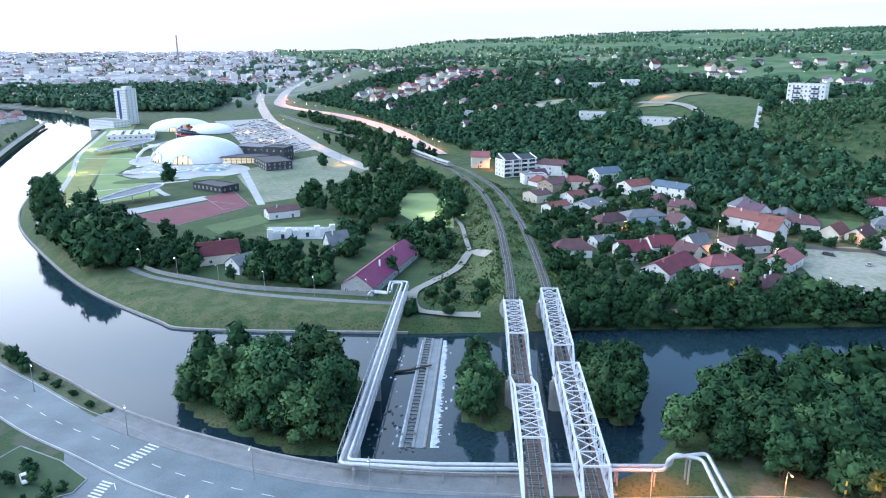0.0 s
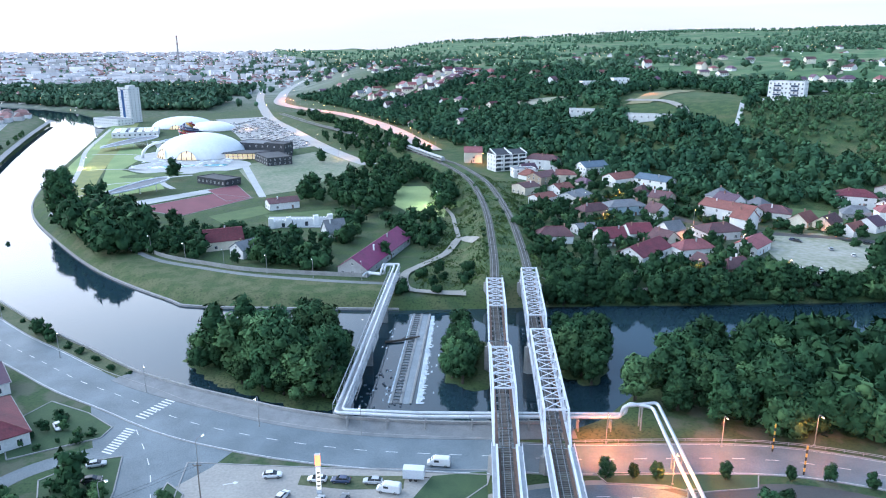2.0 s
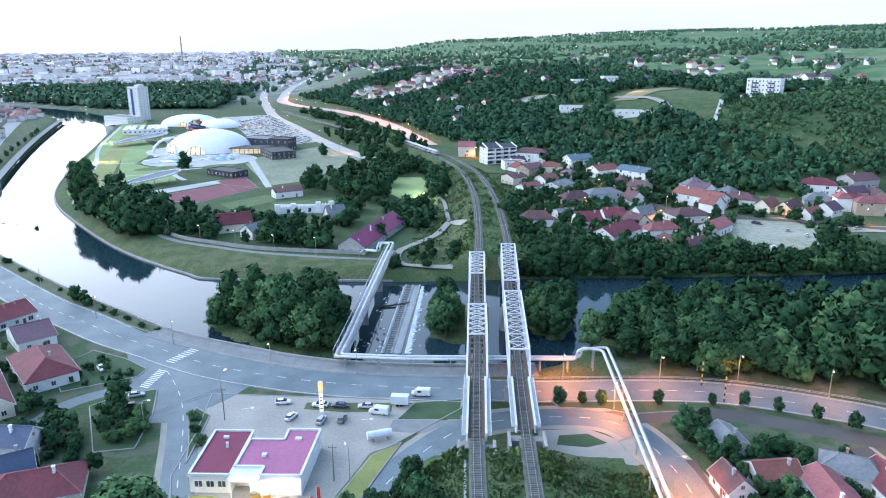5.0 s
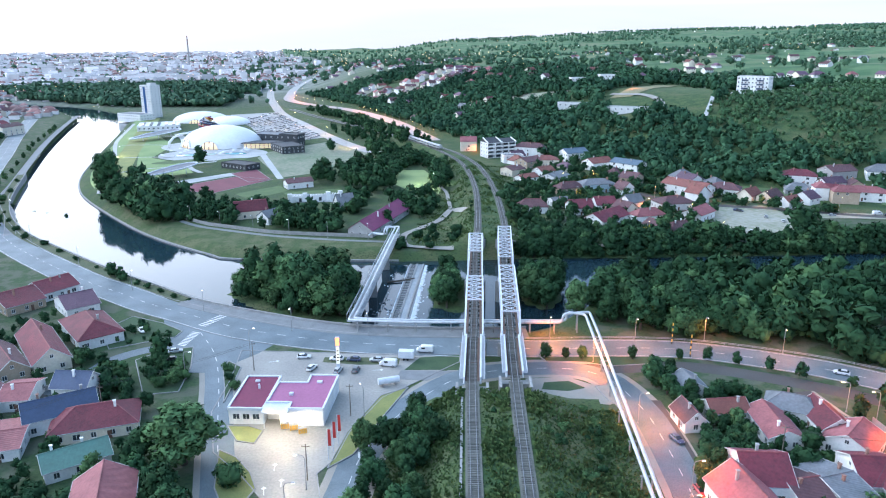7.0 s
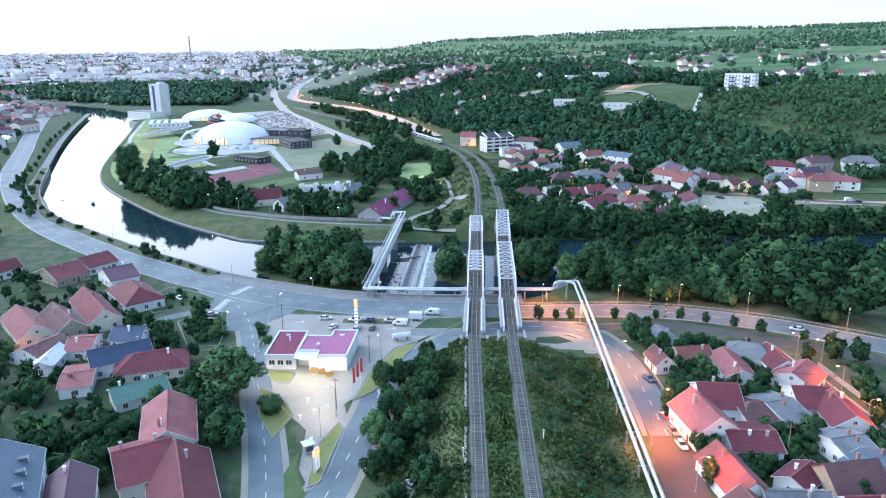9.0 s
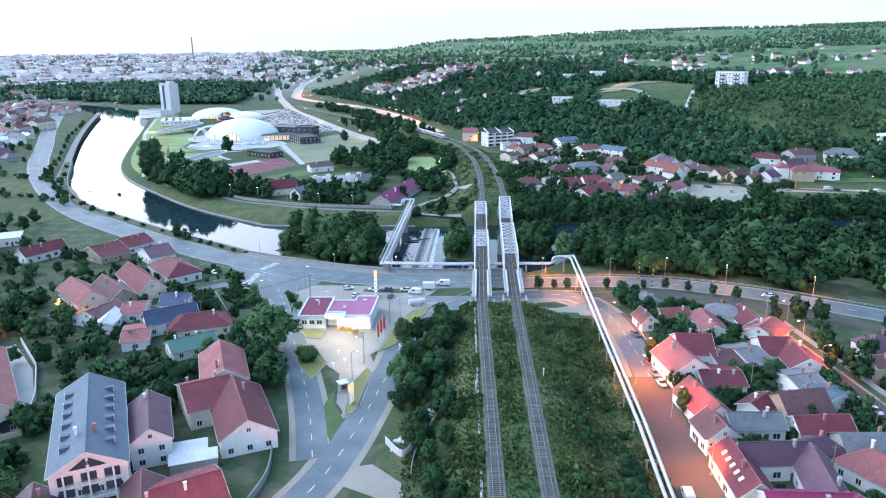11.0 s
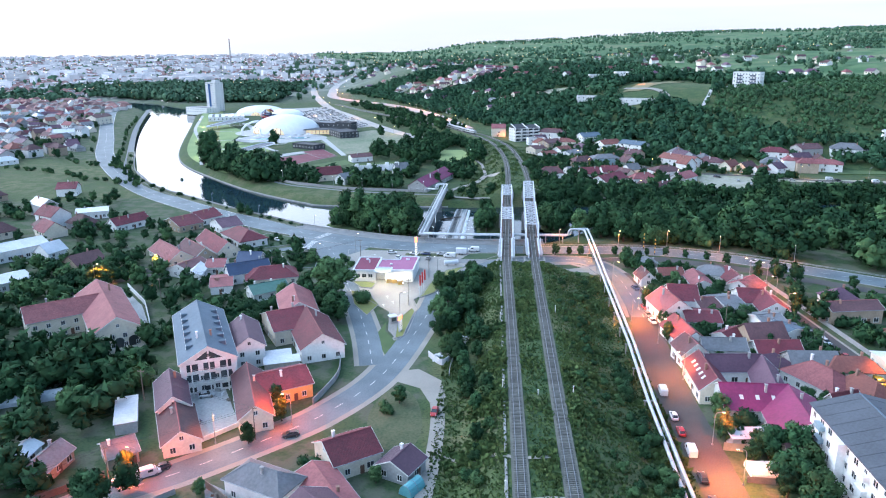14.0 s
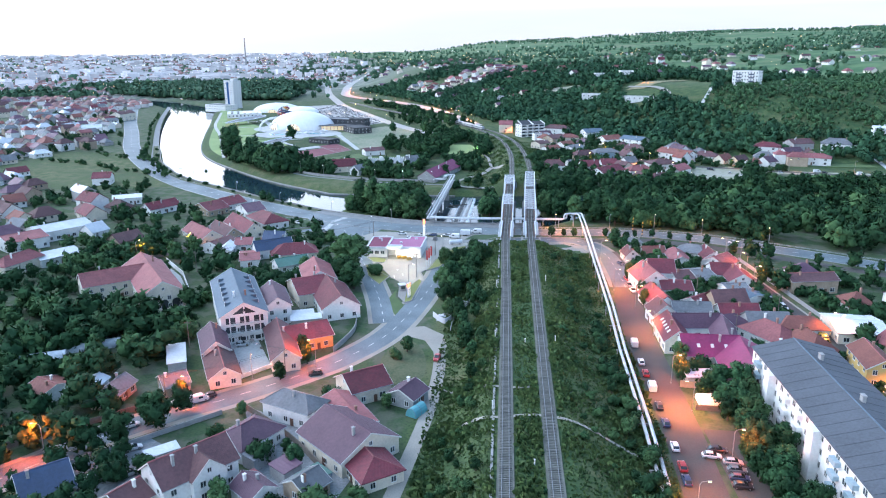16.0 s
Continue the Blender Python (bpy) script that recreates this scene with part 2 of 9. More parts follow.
def ground_material():
    """Grass, dry grass, bare town soil by the land cover stored on the mesh, far tones paled for haze, broken up by
    noise.
    """
    m = bpy.data.materials.new("ground_cover_haze")
    m.use_nodes = True
    n, l = m.node_tree.nodes, m.node_tree.links
    b = n["Principled BSDF"]
    geo = n.new("ShaderNodeNewGeometry")
    att = n.new("ShaderNodeAttribute")
    att.attribute_name = "cover"
    sep = n.new("ShaderNodeSeparateColor")
    l.new(att.outputs["Color"], sep.inputs[0])

    def tex(scale, detail=4):
        t = n.new("ShaderNodeTexNoise")
        t.inputs["Scale"].default_value, t.inputs["Detail"].default_value = scale, detail
        l.new(geo.outputs["Position"], t.inputs["Vector"])
        return t.outputs[0]

    def mix(a, c, f):
        x = n.new("ShaderNodeMix")
        x.data_type = "RGBA"
        for i, v in ((6, a), (7, c)):
            if isinstance(v, tuple):
                x.inputs[i].default_value = (*v, 1)
            else:
                l.new(v, x.inputs[i])
        l.new(f, x.inputs[0])
        return x.outputs[2]

    def ramp(v, lo, hi):
        r = n.new("ShaderNodeMapRange")
        r.inputs["From Min"].default_value, r.inputs["From Max"].default_value = lo, hi
        l.new(v, r.inputs["Value"])
        return r.outputs[0]

    fine, mid, wide = tex(1.3, 5), tex(0.15), tex(0.02)
    grass = mix((0.045, 0.088, 0.036), (0.085, 0.125, 0.048), ramp(mid, 0.38, 0.62))
    grass = mix(grass, (0.125, 0.135, 0.065), ramp(tex(0.06, 6), 0.52, 0.70))
    grass = mix(grass, (0.026, 0.050, 0.024), ramp(fine, 0.48, 0.70))
    dry = mix((0.165, 0.165, 0.085), (0.070, 0.105, 0.042), ramp(mid, 0.42, 0.58))
    dry = mix(dry, (0.040, 0.065, 0.030), ramp(fine, 0.52, 0.72))
    soil = mix((0.15, 0.145, 0.12), (0.045, 0.085, 0.045), ramp(mid, 0.42, 0.55))
    # Far town ground: its colour is lifted to stand in for distance haze.
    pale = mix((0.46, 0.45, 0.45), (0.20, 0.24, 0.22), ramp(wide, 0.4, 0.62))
    c = mix(grass, soil, sep.outputs[0])
    # Meadow green, lightened in the colour to stand in for haze on far hills.
    meadow_haze = mix((0.125, 0.200, 0.095), (0.070, 0.140, 0.065), ramp(wide, 0.42, 0.58))
    meadow_haze = mix(meadow_haze, (0.165, 0.200, 0.110), ramp(tex(0.007, 5), 0.52, 0.62))
    c = mix(c, meadow_haze, att.outputs["Alpha"])
    c = mix(c, dry, sep.outputs[1])
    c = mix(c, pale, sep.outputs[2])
    l.new(c, b.inputs["Base Color"])
    b.inputs["Roughness"].default_value = 0.95
    b.inputs["Specular IOR Level"].default_value = 0.2
    bp = n.new("ShaderNodeBump")
    bp.inputs["Strength"].default_value, bp.inputs["Distance"].default_value = 0.6, 0.3
    l.new(fine, bp.inputs["Height"])
    l.new(bp.outputs[0], b.inputs["Normal"])
    return m


# ---- mesh helpers ----
class MB:
    """Collects vertices and faces of one mesh; boxes, tubes, ribbons and the like are added to it."""

    def __init__(self):
        self.v, self.f, self.mi = [], [], []

    def add(self, verts, faces, mi=0):
        k = len(self.v)
        self.v.extend(verts)
        self.f.extend([tuple(k + i for i in f) for f in faces])
        self.mi.extend([mi] * len(faces))

    def box(self, cx, cy, cz, sx, sy, sz, rz=0.0, mi=0, taper=1.0):
        """A box of the given size whose base centre is at cx, cy, cz."""
        c, s = math.cos(rz), math.sin(rz)
        vs = []
        for z, k in ((0, 1.0), (sz, taper)):
            for x, y in ((-1, -1), (1, -1), (1, 1), (-1, 1)):
                px, py = x * sx / 2 * k, y * sy / 2 * k
                vs.append((cx + px * c - py * s, cy + px * s + py * c, cz + z))
        self.add(vs, [(3, 2, 1, 0), (4, 5, 6, 7), (0, 1, 5, 4), (1, 2, 6, 5), (2, 3, 7, 6), (3, 0, 4, 7)], mi)

    def beam(self, a, b, w, h, mi=0):
        """A rectangular beam from a to b."""
        a, b = Vector(a), Vector(b)
        d = (b - a).normalized()
        side = d.cross(Vector((0, 0, 1)))
        side = side.normalized() if side.length > 1e-4 else Vector((1, 0, 0))
        up = side.cross(d)
        vs = [tuple(p + side * w / 2 * i + up * h / 2 * j) for p in (a, b) for i, j in ((-1, -1), (1, -1), (1, 1), (-1, 1))]
        self.add(vs, [(3, 2, 1, 0), (4, 5, 6, 7), (0, 1, 5, 4), (1, 2, 6, 5), (2, 3, 7, 6), (3, 0, 4, 7)], mi)

    def tube(self, pts, r, n=8, mi=0, r2=None):
        pts = [Vector(p) for p in pts]
        rings = []
        for i, p in enumerate(pts):
            d = (pts[min(i + 1, len(pts) - 1)] - pts[max(i - 1, 0)]).normalized()
            side = d.cross(Vector((0, 0, 1)))
            side = side.normalized() if side.length > 1e-3 else Vector((1, 0, 0))
            up = side.cross(d)
            rr = r if r2 is None else r + (r2 - r) * i / max(1, len(pts) - 1)
            rings.append([tuple(p + (side * math.cos(a) + up * math.sin(a)) * rr) for a in (2 * math.pi * k / n for k in range(n))])
        vs = [q for ring in rings for q in ring]
        fs = []
        for i in range(len(pts) - 1):
            for k in range(n):
                fs.append((i * n + k, i * n + (k + 1) % n, (i + 1) * n + (k + 1) % n, (i + 1) * n + k))
        fs.append(tuple(range(n - 1, -1, -1)))
        fs.append(tuple((len(pts) - 1) * n + k for k in range(n)))
        self.add(vs, fs, mi)

    def prism(self, poly, z0, z1, mi=0):
        """An upright block over a polygon given counterclockwise."""
        n = len(poly)
        vs = [(x, y, z0) for x, y in poly] + [(x, y, z1) for x, y in poly]
        fs = [tuple(range(n - 1, -1, -1)), tuple(range(n, 2 * n))]
        fs += [(i, (i + 1) % n, n + (i + 1) % n, n + i) for i in range(n)]
        self.add(vs, fs, mi)

    def mesh(self, name, mats):
        me = bpy.data.meshes.new(name)
        me.from_pydata(self.v, [], self.f)
        for m in mats if isinstance(mats, (list, tuple)) else [mats]:
            me.materials.append(m)
        if any(self.mi):
            me.polygons.foreach_set("material_index", self.mi)
        me.update()
        return me


def part(name, mb, material, parent=None, label="", smooth=False):
    """One mesh object, under a thing or a part where a parent is given."""
    me = mb.mesh(name, material) if isinstance(mb, MB) else mb
    if smooth:
        me.shade_smooth()
    ob = new(name, me)
    if parent is not None:
        ob.parent = parent
    if label:
        tagged(ob, label)
    return ob


def empty(name, x, y, z=0.0, rz=0.0):
    ob = new(name)
    ob.empty_display_size = 0.5
    ob.matrix_basis = Matrix.Translation((x, y, z)) @ Matrix.Rotation(rz, 4, "Z")
    return ob


def dist_line(x, y, pts):
    """Distance from points to a polyline, with the side (left of the way is positive) and the place along it."""
    best = np.full(np.shape(x), 1e9)
    side = np.zeros(np.shape(x))
    along = np.zeros(np.shape(x))
    run = 0.0
    for (ax, ay), (bx, by) in zip(pts[:-1], pts[1:]):
        dx, dy = bx - ax, by - ay
        L = math.hypot(dx, dy)
        t = np.clip(((x - ax) * dx + (y - ay) * dy) / (L * L), 0, 1)
        d = np.hypot(x - ax - t * dx, y - ay - t * dy)
        s = (dx * (y - ay) - dy * (x - ax)) / L
        near = d < best
        side = np.where(near, s, side)
        along = np.where(near, run + t * L, along)
        best = np.minimum(best, d)
        run += L
    return best, side, along


def inside(x, y, poly):
    hit = np.zeros(np.shape(x), bool)
    for (ax, ay), (bx, by) in zip(poly, poly[1:] + poly[:1]):
        if ay != by:
            hit ^= ((ay > y) != (by > y)) & (x < (bx - ax) * (y - ay) / (by - ay) + ax)
    return hit


def step(v, lo, hi):
    t = np.clip((v - lo) / (hi - lo), 0, 1)
    return t * t * (3 - 2 * t)


# ---- the plan ----
WATER = -4.0
RAIL_Z = 6.5
RIVER = [(700, 130), (400, 70), (250, 58), (120, 50), (72, 46), (47, 35), (36, 18), (27, 7), (18, 0), (0, -1), (-20, -1), (-40, 1), (-56, 5), (-67.5, 9.5), (-80, 14.5), (-90, 19), (-105, 27), (-125, 41.5),
         (-147, 57), (-188, 90), (-233, 130), (-278, 192), (-328, 292), (-385, 405), (-450, 560), (-520, 725), (-600, 830), (-750, 930),
         (-1000, 1000), (-1500, 1050), (-1500, 1110), (-1000, 1062), (-760, 1005), (-600, 915), (-500, 810), (-437, 700), (-380, 540),
         (-318, 365), (-286, 285), (-256, 232), (-212, 178), (-168, 131), (-126, 98), (-106, 89), (-33, 88), (47, 95), (80, 96), (135, 100),
         (250, 112), (400, 124), (700, 190)]
ISLANDS = [[(-97, 44), (-82, 28), (-58, 15), (-45, 12), (-43, 18), (-42, 52), (-58, 60), (-84, 56)],
           [(-13, 30), (-4, 24), (-1, 34), (-1, 56), (-6, 63), (-12, 58)],
           [(20, 36), (28, 28), (35, 42), (35, 56), (29, 62), (21, 58)]]
FOOT = [(-900, 3400), (-640, 2400), (-440, 1600), (-330, 1150), (-180, 880), (-60, 600), (20, 400), (60, 350), (120, 285), (175, 240), (240, 205), (420, 170), (900, 60), (2200, -200), (4000, -500)]
TRACK_L = [(0, -420), (0, -245), (0, -130), (-0.3, -52), (0.7, -5), (1.3, 37), (1.9, 79), (3.4, 112), (3.9, 151), (3.6, 200), (1.1, 247), (-4, 295), (-12, 332),
           (-25, 372), (-45, 420), (-80, 490), (-130, 590), (-190, 700), (-260, 830)]
TRACK_R = [(9.5, -420), (10, -245), (10.6, -130), (11.1, -52), (12.1, -5), (13.2, 37), (14.2, 79), (16.4, 112), (16.2, 162), (14.7, 207), (10.2, 265), (3.8, 308),
           (-10, 358), (-22, 385), (-41, 425), (-76, 494), (-126, 594), (-186, 704), (-256, 834)]
MID = [((a[0] + b[0]) / 2, (a[1] + b[1]) / 2) for a, b in zip(TRACK_L, TRACK_R)]
RIDGE_Y = (-52, 99)     # the embankment is broken here by the river and the road


def heights(x, y):
    """The height of the ground, and the land cover: town soil, dry grass, far town paled for haze."""
    x, y = np.asarray(x, float), np.asarray(y, float)
    z = np.zeros(np.shape(x))
    d_foot, s_foot, _ = dist_line(x, y, FOOT)
    d = np.where(s_foot > 0, d_foot, -d_foot)
    hill = 44 * step(d, -10, 190) * (1 - 0.75 * step(y, 1100, 2800)) + 0.030 * np.clip(d - 150, 0, 2600)
    hill += step(d, 60, 400) * 7 * (np.sin(x / 90 + 1.0) * np.cos(y / 120) + 0.6 * np.sin((x + y) / 47))
    far = np.hypot(x, y)
    az = np.degrees(np.arctan2(x, y))
    plain = step(far, 1300, 4850) * np.interp(az, [-60, -40, -22, -10, -5, -2, 4, 8, 12, 24, 30, 70], [36, 36, 33, 38, 66, 106, 122, 140, 155, 172, 180, 185])
    z = np.where(d > -10, np.maximum(hill, plain * step(d, -10, 0)), 0)
    z = np.maximum(z, plain)
    z = np.where((y < -500) | (far < 1500) & (d < -10), 0, z)
    # embankment
    dm, _, _ = dist_line(x, y, MID)
    left = dist_line(x, y, TRACK_L)[0]
    right = dist_line(x, y, TRACK_R)[0]
    near_half = np.minimum(left, right)
    core = np.minimum(near_half, np.where(dm < 7, 0, 99))
    wide = np.where((x > 5) & (y < 0), 20.0, 11.0)
    bank = 5.95 * (1 - step(core, 3.0, 3.0 + wide))
    gap = np.maximum(step(y, -54.5, -51) * (1 - step(y, 97, 101)), step(y, 430, 560))
    z = np.maximum(z, bank * (1 - gap))
    # river
    edge = dist_line(x, y, RIVER + RIVER[:1])[0]
    wet = inside(x, y, RIVER)
    sd = np.where(wet, edge, -edge)
    near_bank = RIVER[:RIVER.index((-328, 292)) + 1]
    quay = (dist_line(x, y, near_bank)[0] < edge + 0.01) & (x < 62) & (x > -340)
    cut = np.where(quay, -7 * step(sd, -3.5, 3.5), -7 * step(sd, -7.5, 5))
    land = np.zeros(np.shape(x))
    for isl in ISLANDS:
        e = dist_line(x, y, isl + isl[:1])[0]
        land = np.maximum(land, np.where(inside(x, y, isl), 1.0, 1 - step(e, 0, 5)))
    cut = np.where(wet, cut + land * 3.9, cut)
    z = np.where(sd > -7.5, z * step(-sd, 0, np.where(quay, 3.5, 7.5)) + cut, z)
    return z, d, sd, core


def ground_z(x, y):
    return float(heights(np.array([x]), np.array([y]))[0][0])


def axis(parts):
    out = []
    for lo, hi, n in parts:
        out.extend(np.linspace(lo, hi, n, endpoint=False))
    return np.array(out + [parts[-1][1]])


GX = axis([(-4900, -1500, 18), (-1500, -620, 30), (-620, -330, 36), (-330, 250, 145), (250, 420, 22), (420, 1500, 50), (1500, 4900, 34)])
GY = axis([(-1500, -420, 20), (-420, 330, 180), (330, 620, 42), (620, 1300, 48), (1300, 4950, 62)])


def build_ground():
    xx, yy = np.meshgrid(GX, GY)
    z, d, sd, core = heights(xx, yy)
    nx, ny = len(GX), len(GY)
    verts = np.stack([xx, yy, z], -1).reshape(-1, 3)
    i, j = np.meshgrid(np.arange(nx - 1), np.arange(ny - 1))
    a = (j * nx + i).ravel()
    faces = np.stack([a, a + 1, a + nx + 1, a + nx], -1)
    me = bpy.data.meshes.new("ground")
    me.from_pydata(verts.tolist(), [], faces.tolist())
    soil = 0.55 * (1 - step(d, -60, -10)) * (sd < -8)
    soil = np.where(inside(xx, yy, [(-130, 86), (-300, 260), (-470, 720), (-300, 900), (-60, 500), (-20, 300), (5, 100)]), 0.15, soil)
    meadow_w = inside(xx, yy, [(-395, 250), (-296, 240), (-246, 150), (-222, 92), (-300, 76), (-405, 170)])
    soil = np.where(meadow_w, 0.12, soil)
    soil = np.where(core < 26, 0.0, soil)
    dry = 0.75 * (core < 26) * (0.5 + 0.5 * np.sin(xx / 9) * np.sin(yy / 13)) * (z < 5.8)
    dry = np.maximum(dry, 0.55 * inside(xx, yy, [(-30, 88), (-30, 112), (-62, 112), (-96, 119), (-144, 140), (-182, 174), (-215, 185), (-168, 131), (-126, 97), (-106, 88)]))
    dry = np.where(meadow_w, 0.45 + 0.35 * np.sin(xx / 23 + yy / 31) * np.sin(yy / 17), dry)
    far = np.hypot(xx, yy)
    # Haze painted by distance: the plain turns pale beyond about a kilometre.
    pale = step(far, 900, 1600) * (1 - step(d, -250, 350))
    # The lighter, hazy tone is mixed in further up the hills.
    meadow_haze = step(d, 120, 420) * (1 - 0.5 * pale)
    cover = np.stack([soil, dry, pale, meadow_haze], -1).reshape(-1, 4)
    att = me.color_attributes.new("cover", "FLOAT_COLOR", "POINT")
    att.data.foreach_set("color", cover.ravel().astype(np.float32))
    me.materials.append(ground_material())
    me.shade_smooth()
    return tagged(new("ground", me), "grassy ground with town soil, river banks and a rising hill", "ground", kind="structure")


build_ground()

# the river: one sheet of water under the ground's rim
wb = MB()
wb.add([(-1600, -30, WATER), (800, -30, WATER), (800, 1150, WATER), (-1600, 1150, WATER)], [(0, 1, 2, 3)])
tagged(part("water", wb, M_WATER), "calm grey river water reflecting the pale sky", "river", kind="structure")


def smooth_line(pts, n=6):
    """Catmull-Rom through the points."""
    out = []
    p = [pts[0]] + list(pts) + [pts[-1]]
    for a, b, c, d in zip(p, p[1:], p[2:], p[3:]):
        for k in range(n):
            t = k / n
            out.append(tuple(0.5 * (2 * b[i] + (c[i] - a[i]) * t + (2 * a[i] - 5 * b[i] + 4 * c[i] - d[i]) * t * t + (3 * b[i] - a[i] - 3 * c[i] + d[i]) * t ** 3) for i in range(2)))
    return out + [tuple(pts[-1][:2])]


def offset(pts, off):
    out = []
    for i, p in enumerate(pts):
        a, b = pts[max(0, i - 1)], pts[min(len(pts) - 1, i + 1)]
        L = math.hypot(b[0] - a[0], b[1] - a[1]) or 1
        out.append((p[0] - (b[1] - a[1]) / L * off, p[1] + (b[0] - a[0]) / L * off))
    return out


def ribbon(mb, pts, w, lift, mi=0, drape=True, thick=0.0):
    """A strip of the given width along a line; drapes on the ground."""
    L, R = offset(pts, w / 2), offset(pts, -w / 2)
    hz = heights(np.array([p[0] for p in pts]), np.array([p[1] for p in pts]))[0] if drape else np.zeros(len(pts))
    vs, fs = [], []
    for (a, b), z in zip(zip(L, R), hz):
        vs += [(a[0], a[1], z + lift), (b[0], b[1], z + lift)]
    for i in range(len(pts) - 1):
        fs.append((2 * i, 2 * i + 1, 2 * i + 3, 2 * i + 2))
    if thick:
        k = len(vs)
        vs += [(x, y, z - thick) for x, y, z in vs]
        for i in range(len(pts) - 1):
            fs.append((2 * i + 2, 2 * i, k + 2 * i, k + 2 * i + 2)[::-1])
            fs.append((2 * i + 1, 2 * i + 3, k + 2 * i + 3, k + 2 * i + 1)[::-1])
    mb.add(vs, fs, mi)


def dashes(mb, pts, lift, w=0.18, on=3.0, off=4.5, mi=0):
    """A broken line along a road."""
    run, lit, cur = 0.0, True, [pts[0]]
    for a, b in zip(pts, pts[1:]):
        L = math.hypot(b[0] - a[0], b[1] - a[1])
        t = 0.0
        while L - t > 1e-6:
            need = (on if lit else off) - run
            if need <= L - t:
                t += need
                q = (a[0] + (b[0] - a[0]) * t / L, a[1] + (b[1] - a[1]) * t / L)
                if lit and len(cur):
                    cur.append(q)
                    ribbon(mb, cur, w, lift, mi, drape=False)
                lit, run, cur = not lit, 0.0, [q]
            else:
                run += L - t
                t = L
                if lit:
                    cur.append(b)


def road(name, pts, w, material, label, lift=0.05, centre=True, edges=False, kerb=True, n=6, shoulder=0.0):
    line = smooth_line(pts, n)
    mb = MB()
    ribbon(mb, line, w, lift, drape=False)
    ob = tagged(part(name, mb, material), label, "road", kind="structure")
    if centre or edges:
        mk = MB()
        if centre:
            dashes(mk, line, lift + 0.012)
        if edges:
            for s in (-1, 1):
                ribbon(mk, offset(line, s * (w / 2 - 0.4)), 0.15, lift + 0.012, drape=False)
        part("lane_marking", mk, M_PAINT, ob, "worn white lane paint")
    if shoulder:
        sh = MB()
        ribbon(sh, line, w + shoulder, lift - 0.03, drape=False)
        part("shoulder", sh, M_GRAVEL, ob, "dusty gravel shoulder")
    if kerb:
        for s in (-1, 1):
            kb = MB()
            ribbon(kb, offset(line, s * (w / 2 + 0.12)), 0.25, lift + 0.12, drape=False, thick=0.3)
            part("kerb", kb, M_CONCRETE, ob)
    return ob


ROAD_WEST = [(-566, 700), (-476, 520), (-406, 388), (-344, 270), (-281, 174), (-226, 107), (-166, 54.5), (-136, 33), (-118, 20.5), (-101, 11), (-79, -1.5), (-55.5, -9.5), (-35, -13.6), (-18, -15), (0, -15.8)]
ROAD_EAST = [(0, -15.8), (18, -16.6), (62, -16), (95, -26), (116, -38), (160, -68), (240, -130), (330, -200)]
road("road_riverside", ROAD_WEST, 15.0, M_ASPHALT, "wide grey asphalt riverside road with worn lane marks", 0.06, edges=True)
road("road_riverside_east", ROAD_EAST, 12.5, M_ASPHALT, "grey asphalt riverside road under sodium lamps", 0.059, edges=True)
ROAD_MAIN = ROAD_WEST + ROAD_EAST[1:]
ROAD_B = [(-90, -6), (-80, -22), (-72.5, -40), (-64, -66), (-53.4, -97.5), (-46, -122), (-41, -143)]
road("road_station", ROAD_B, 7.5, M_ASPHALT, "grey asphalt side road between houses and a filling station", 0.062, kerb=False, shoulder=3.0)
ROAD_C = [(46, -100), (45.6, -72), (44, -54), (38, -37), (28, -31), (10, -32), (-3, -37), (-12, -47), (-20, -61), (-26, -78), (-28, -97), (-33.7, -134), (-39, -155), (-48, -172), (-56, -182), (-73, -199), (-84, -208), (-96, -220), (-104, -232), (-125, -260)]
road("road_underpass", ROAD_C, 8.5, M_ASPHALT, "asphalt road passing under the railway bridges", 0.07, kerb=False, shoulder=3.5)
ROAD_D = [(45.2, -50), (46.4, -75), (46.2, -94), (44.2, -120), (42.9, -147), (42.8, -180), (42.6, -210), (41.5, -240), (40, -330)]
road("road_parking_street", ROAD_D, 9.4, M_LANE, "dusty street lined with parked cars", 0.055, centre=False, kerb=False)
ROAD_E = [(89, -44), (91, -55), (94, -70), (99.5, -121.5), (103.4, -163.5), (108, -220), (114, -300)]
road("road_back_street", ROAD_E, 6.5, M_LANE, "narrow street between houses", 0.05, centre=False, kerb=False, shoulder=2.0)
# ---- the railway ----
def at_y(line, y):
    for (ax, ay), (bx, by) in zip(line, line[1:]):
        if ay <= y <= by:
            return ax + (bx - ax) * (y - ay) / (by - ay)
    return line[0][0]


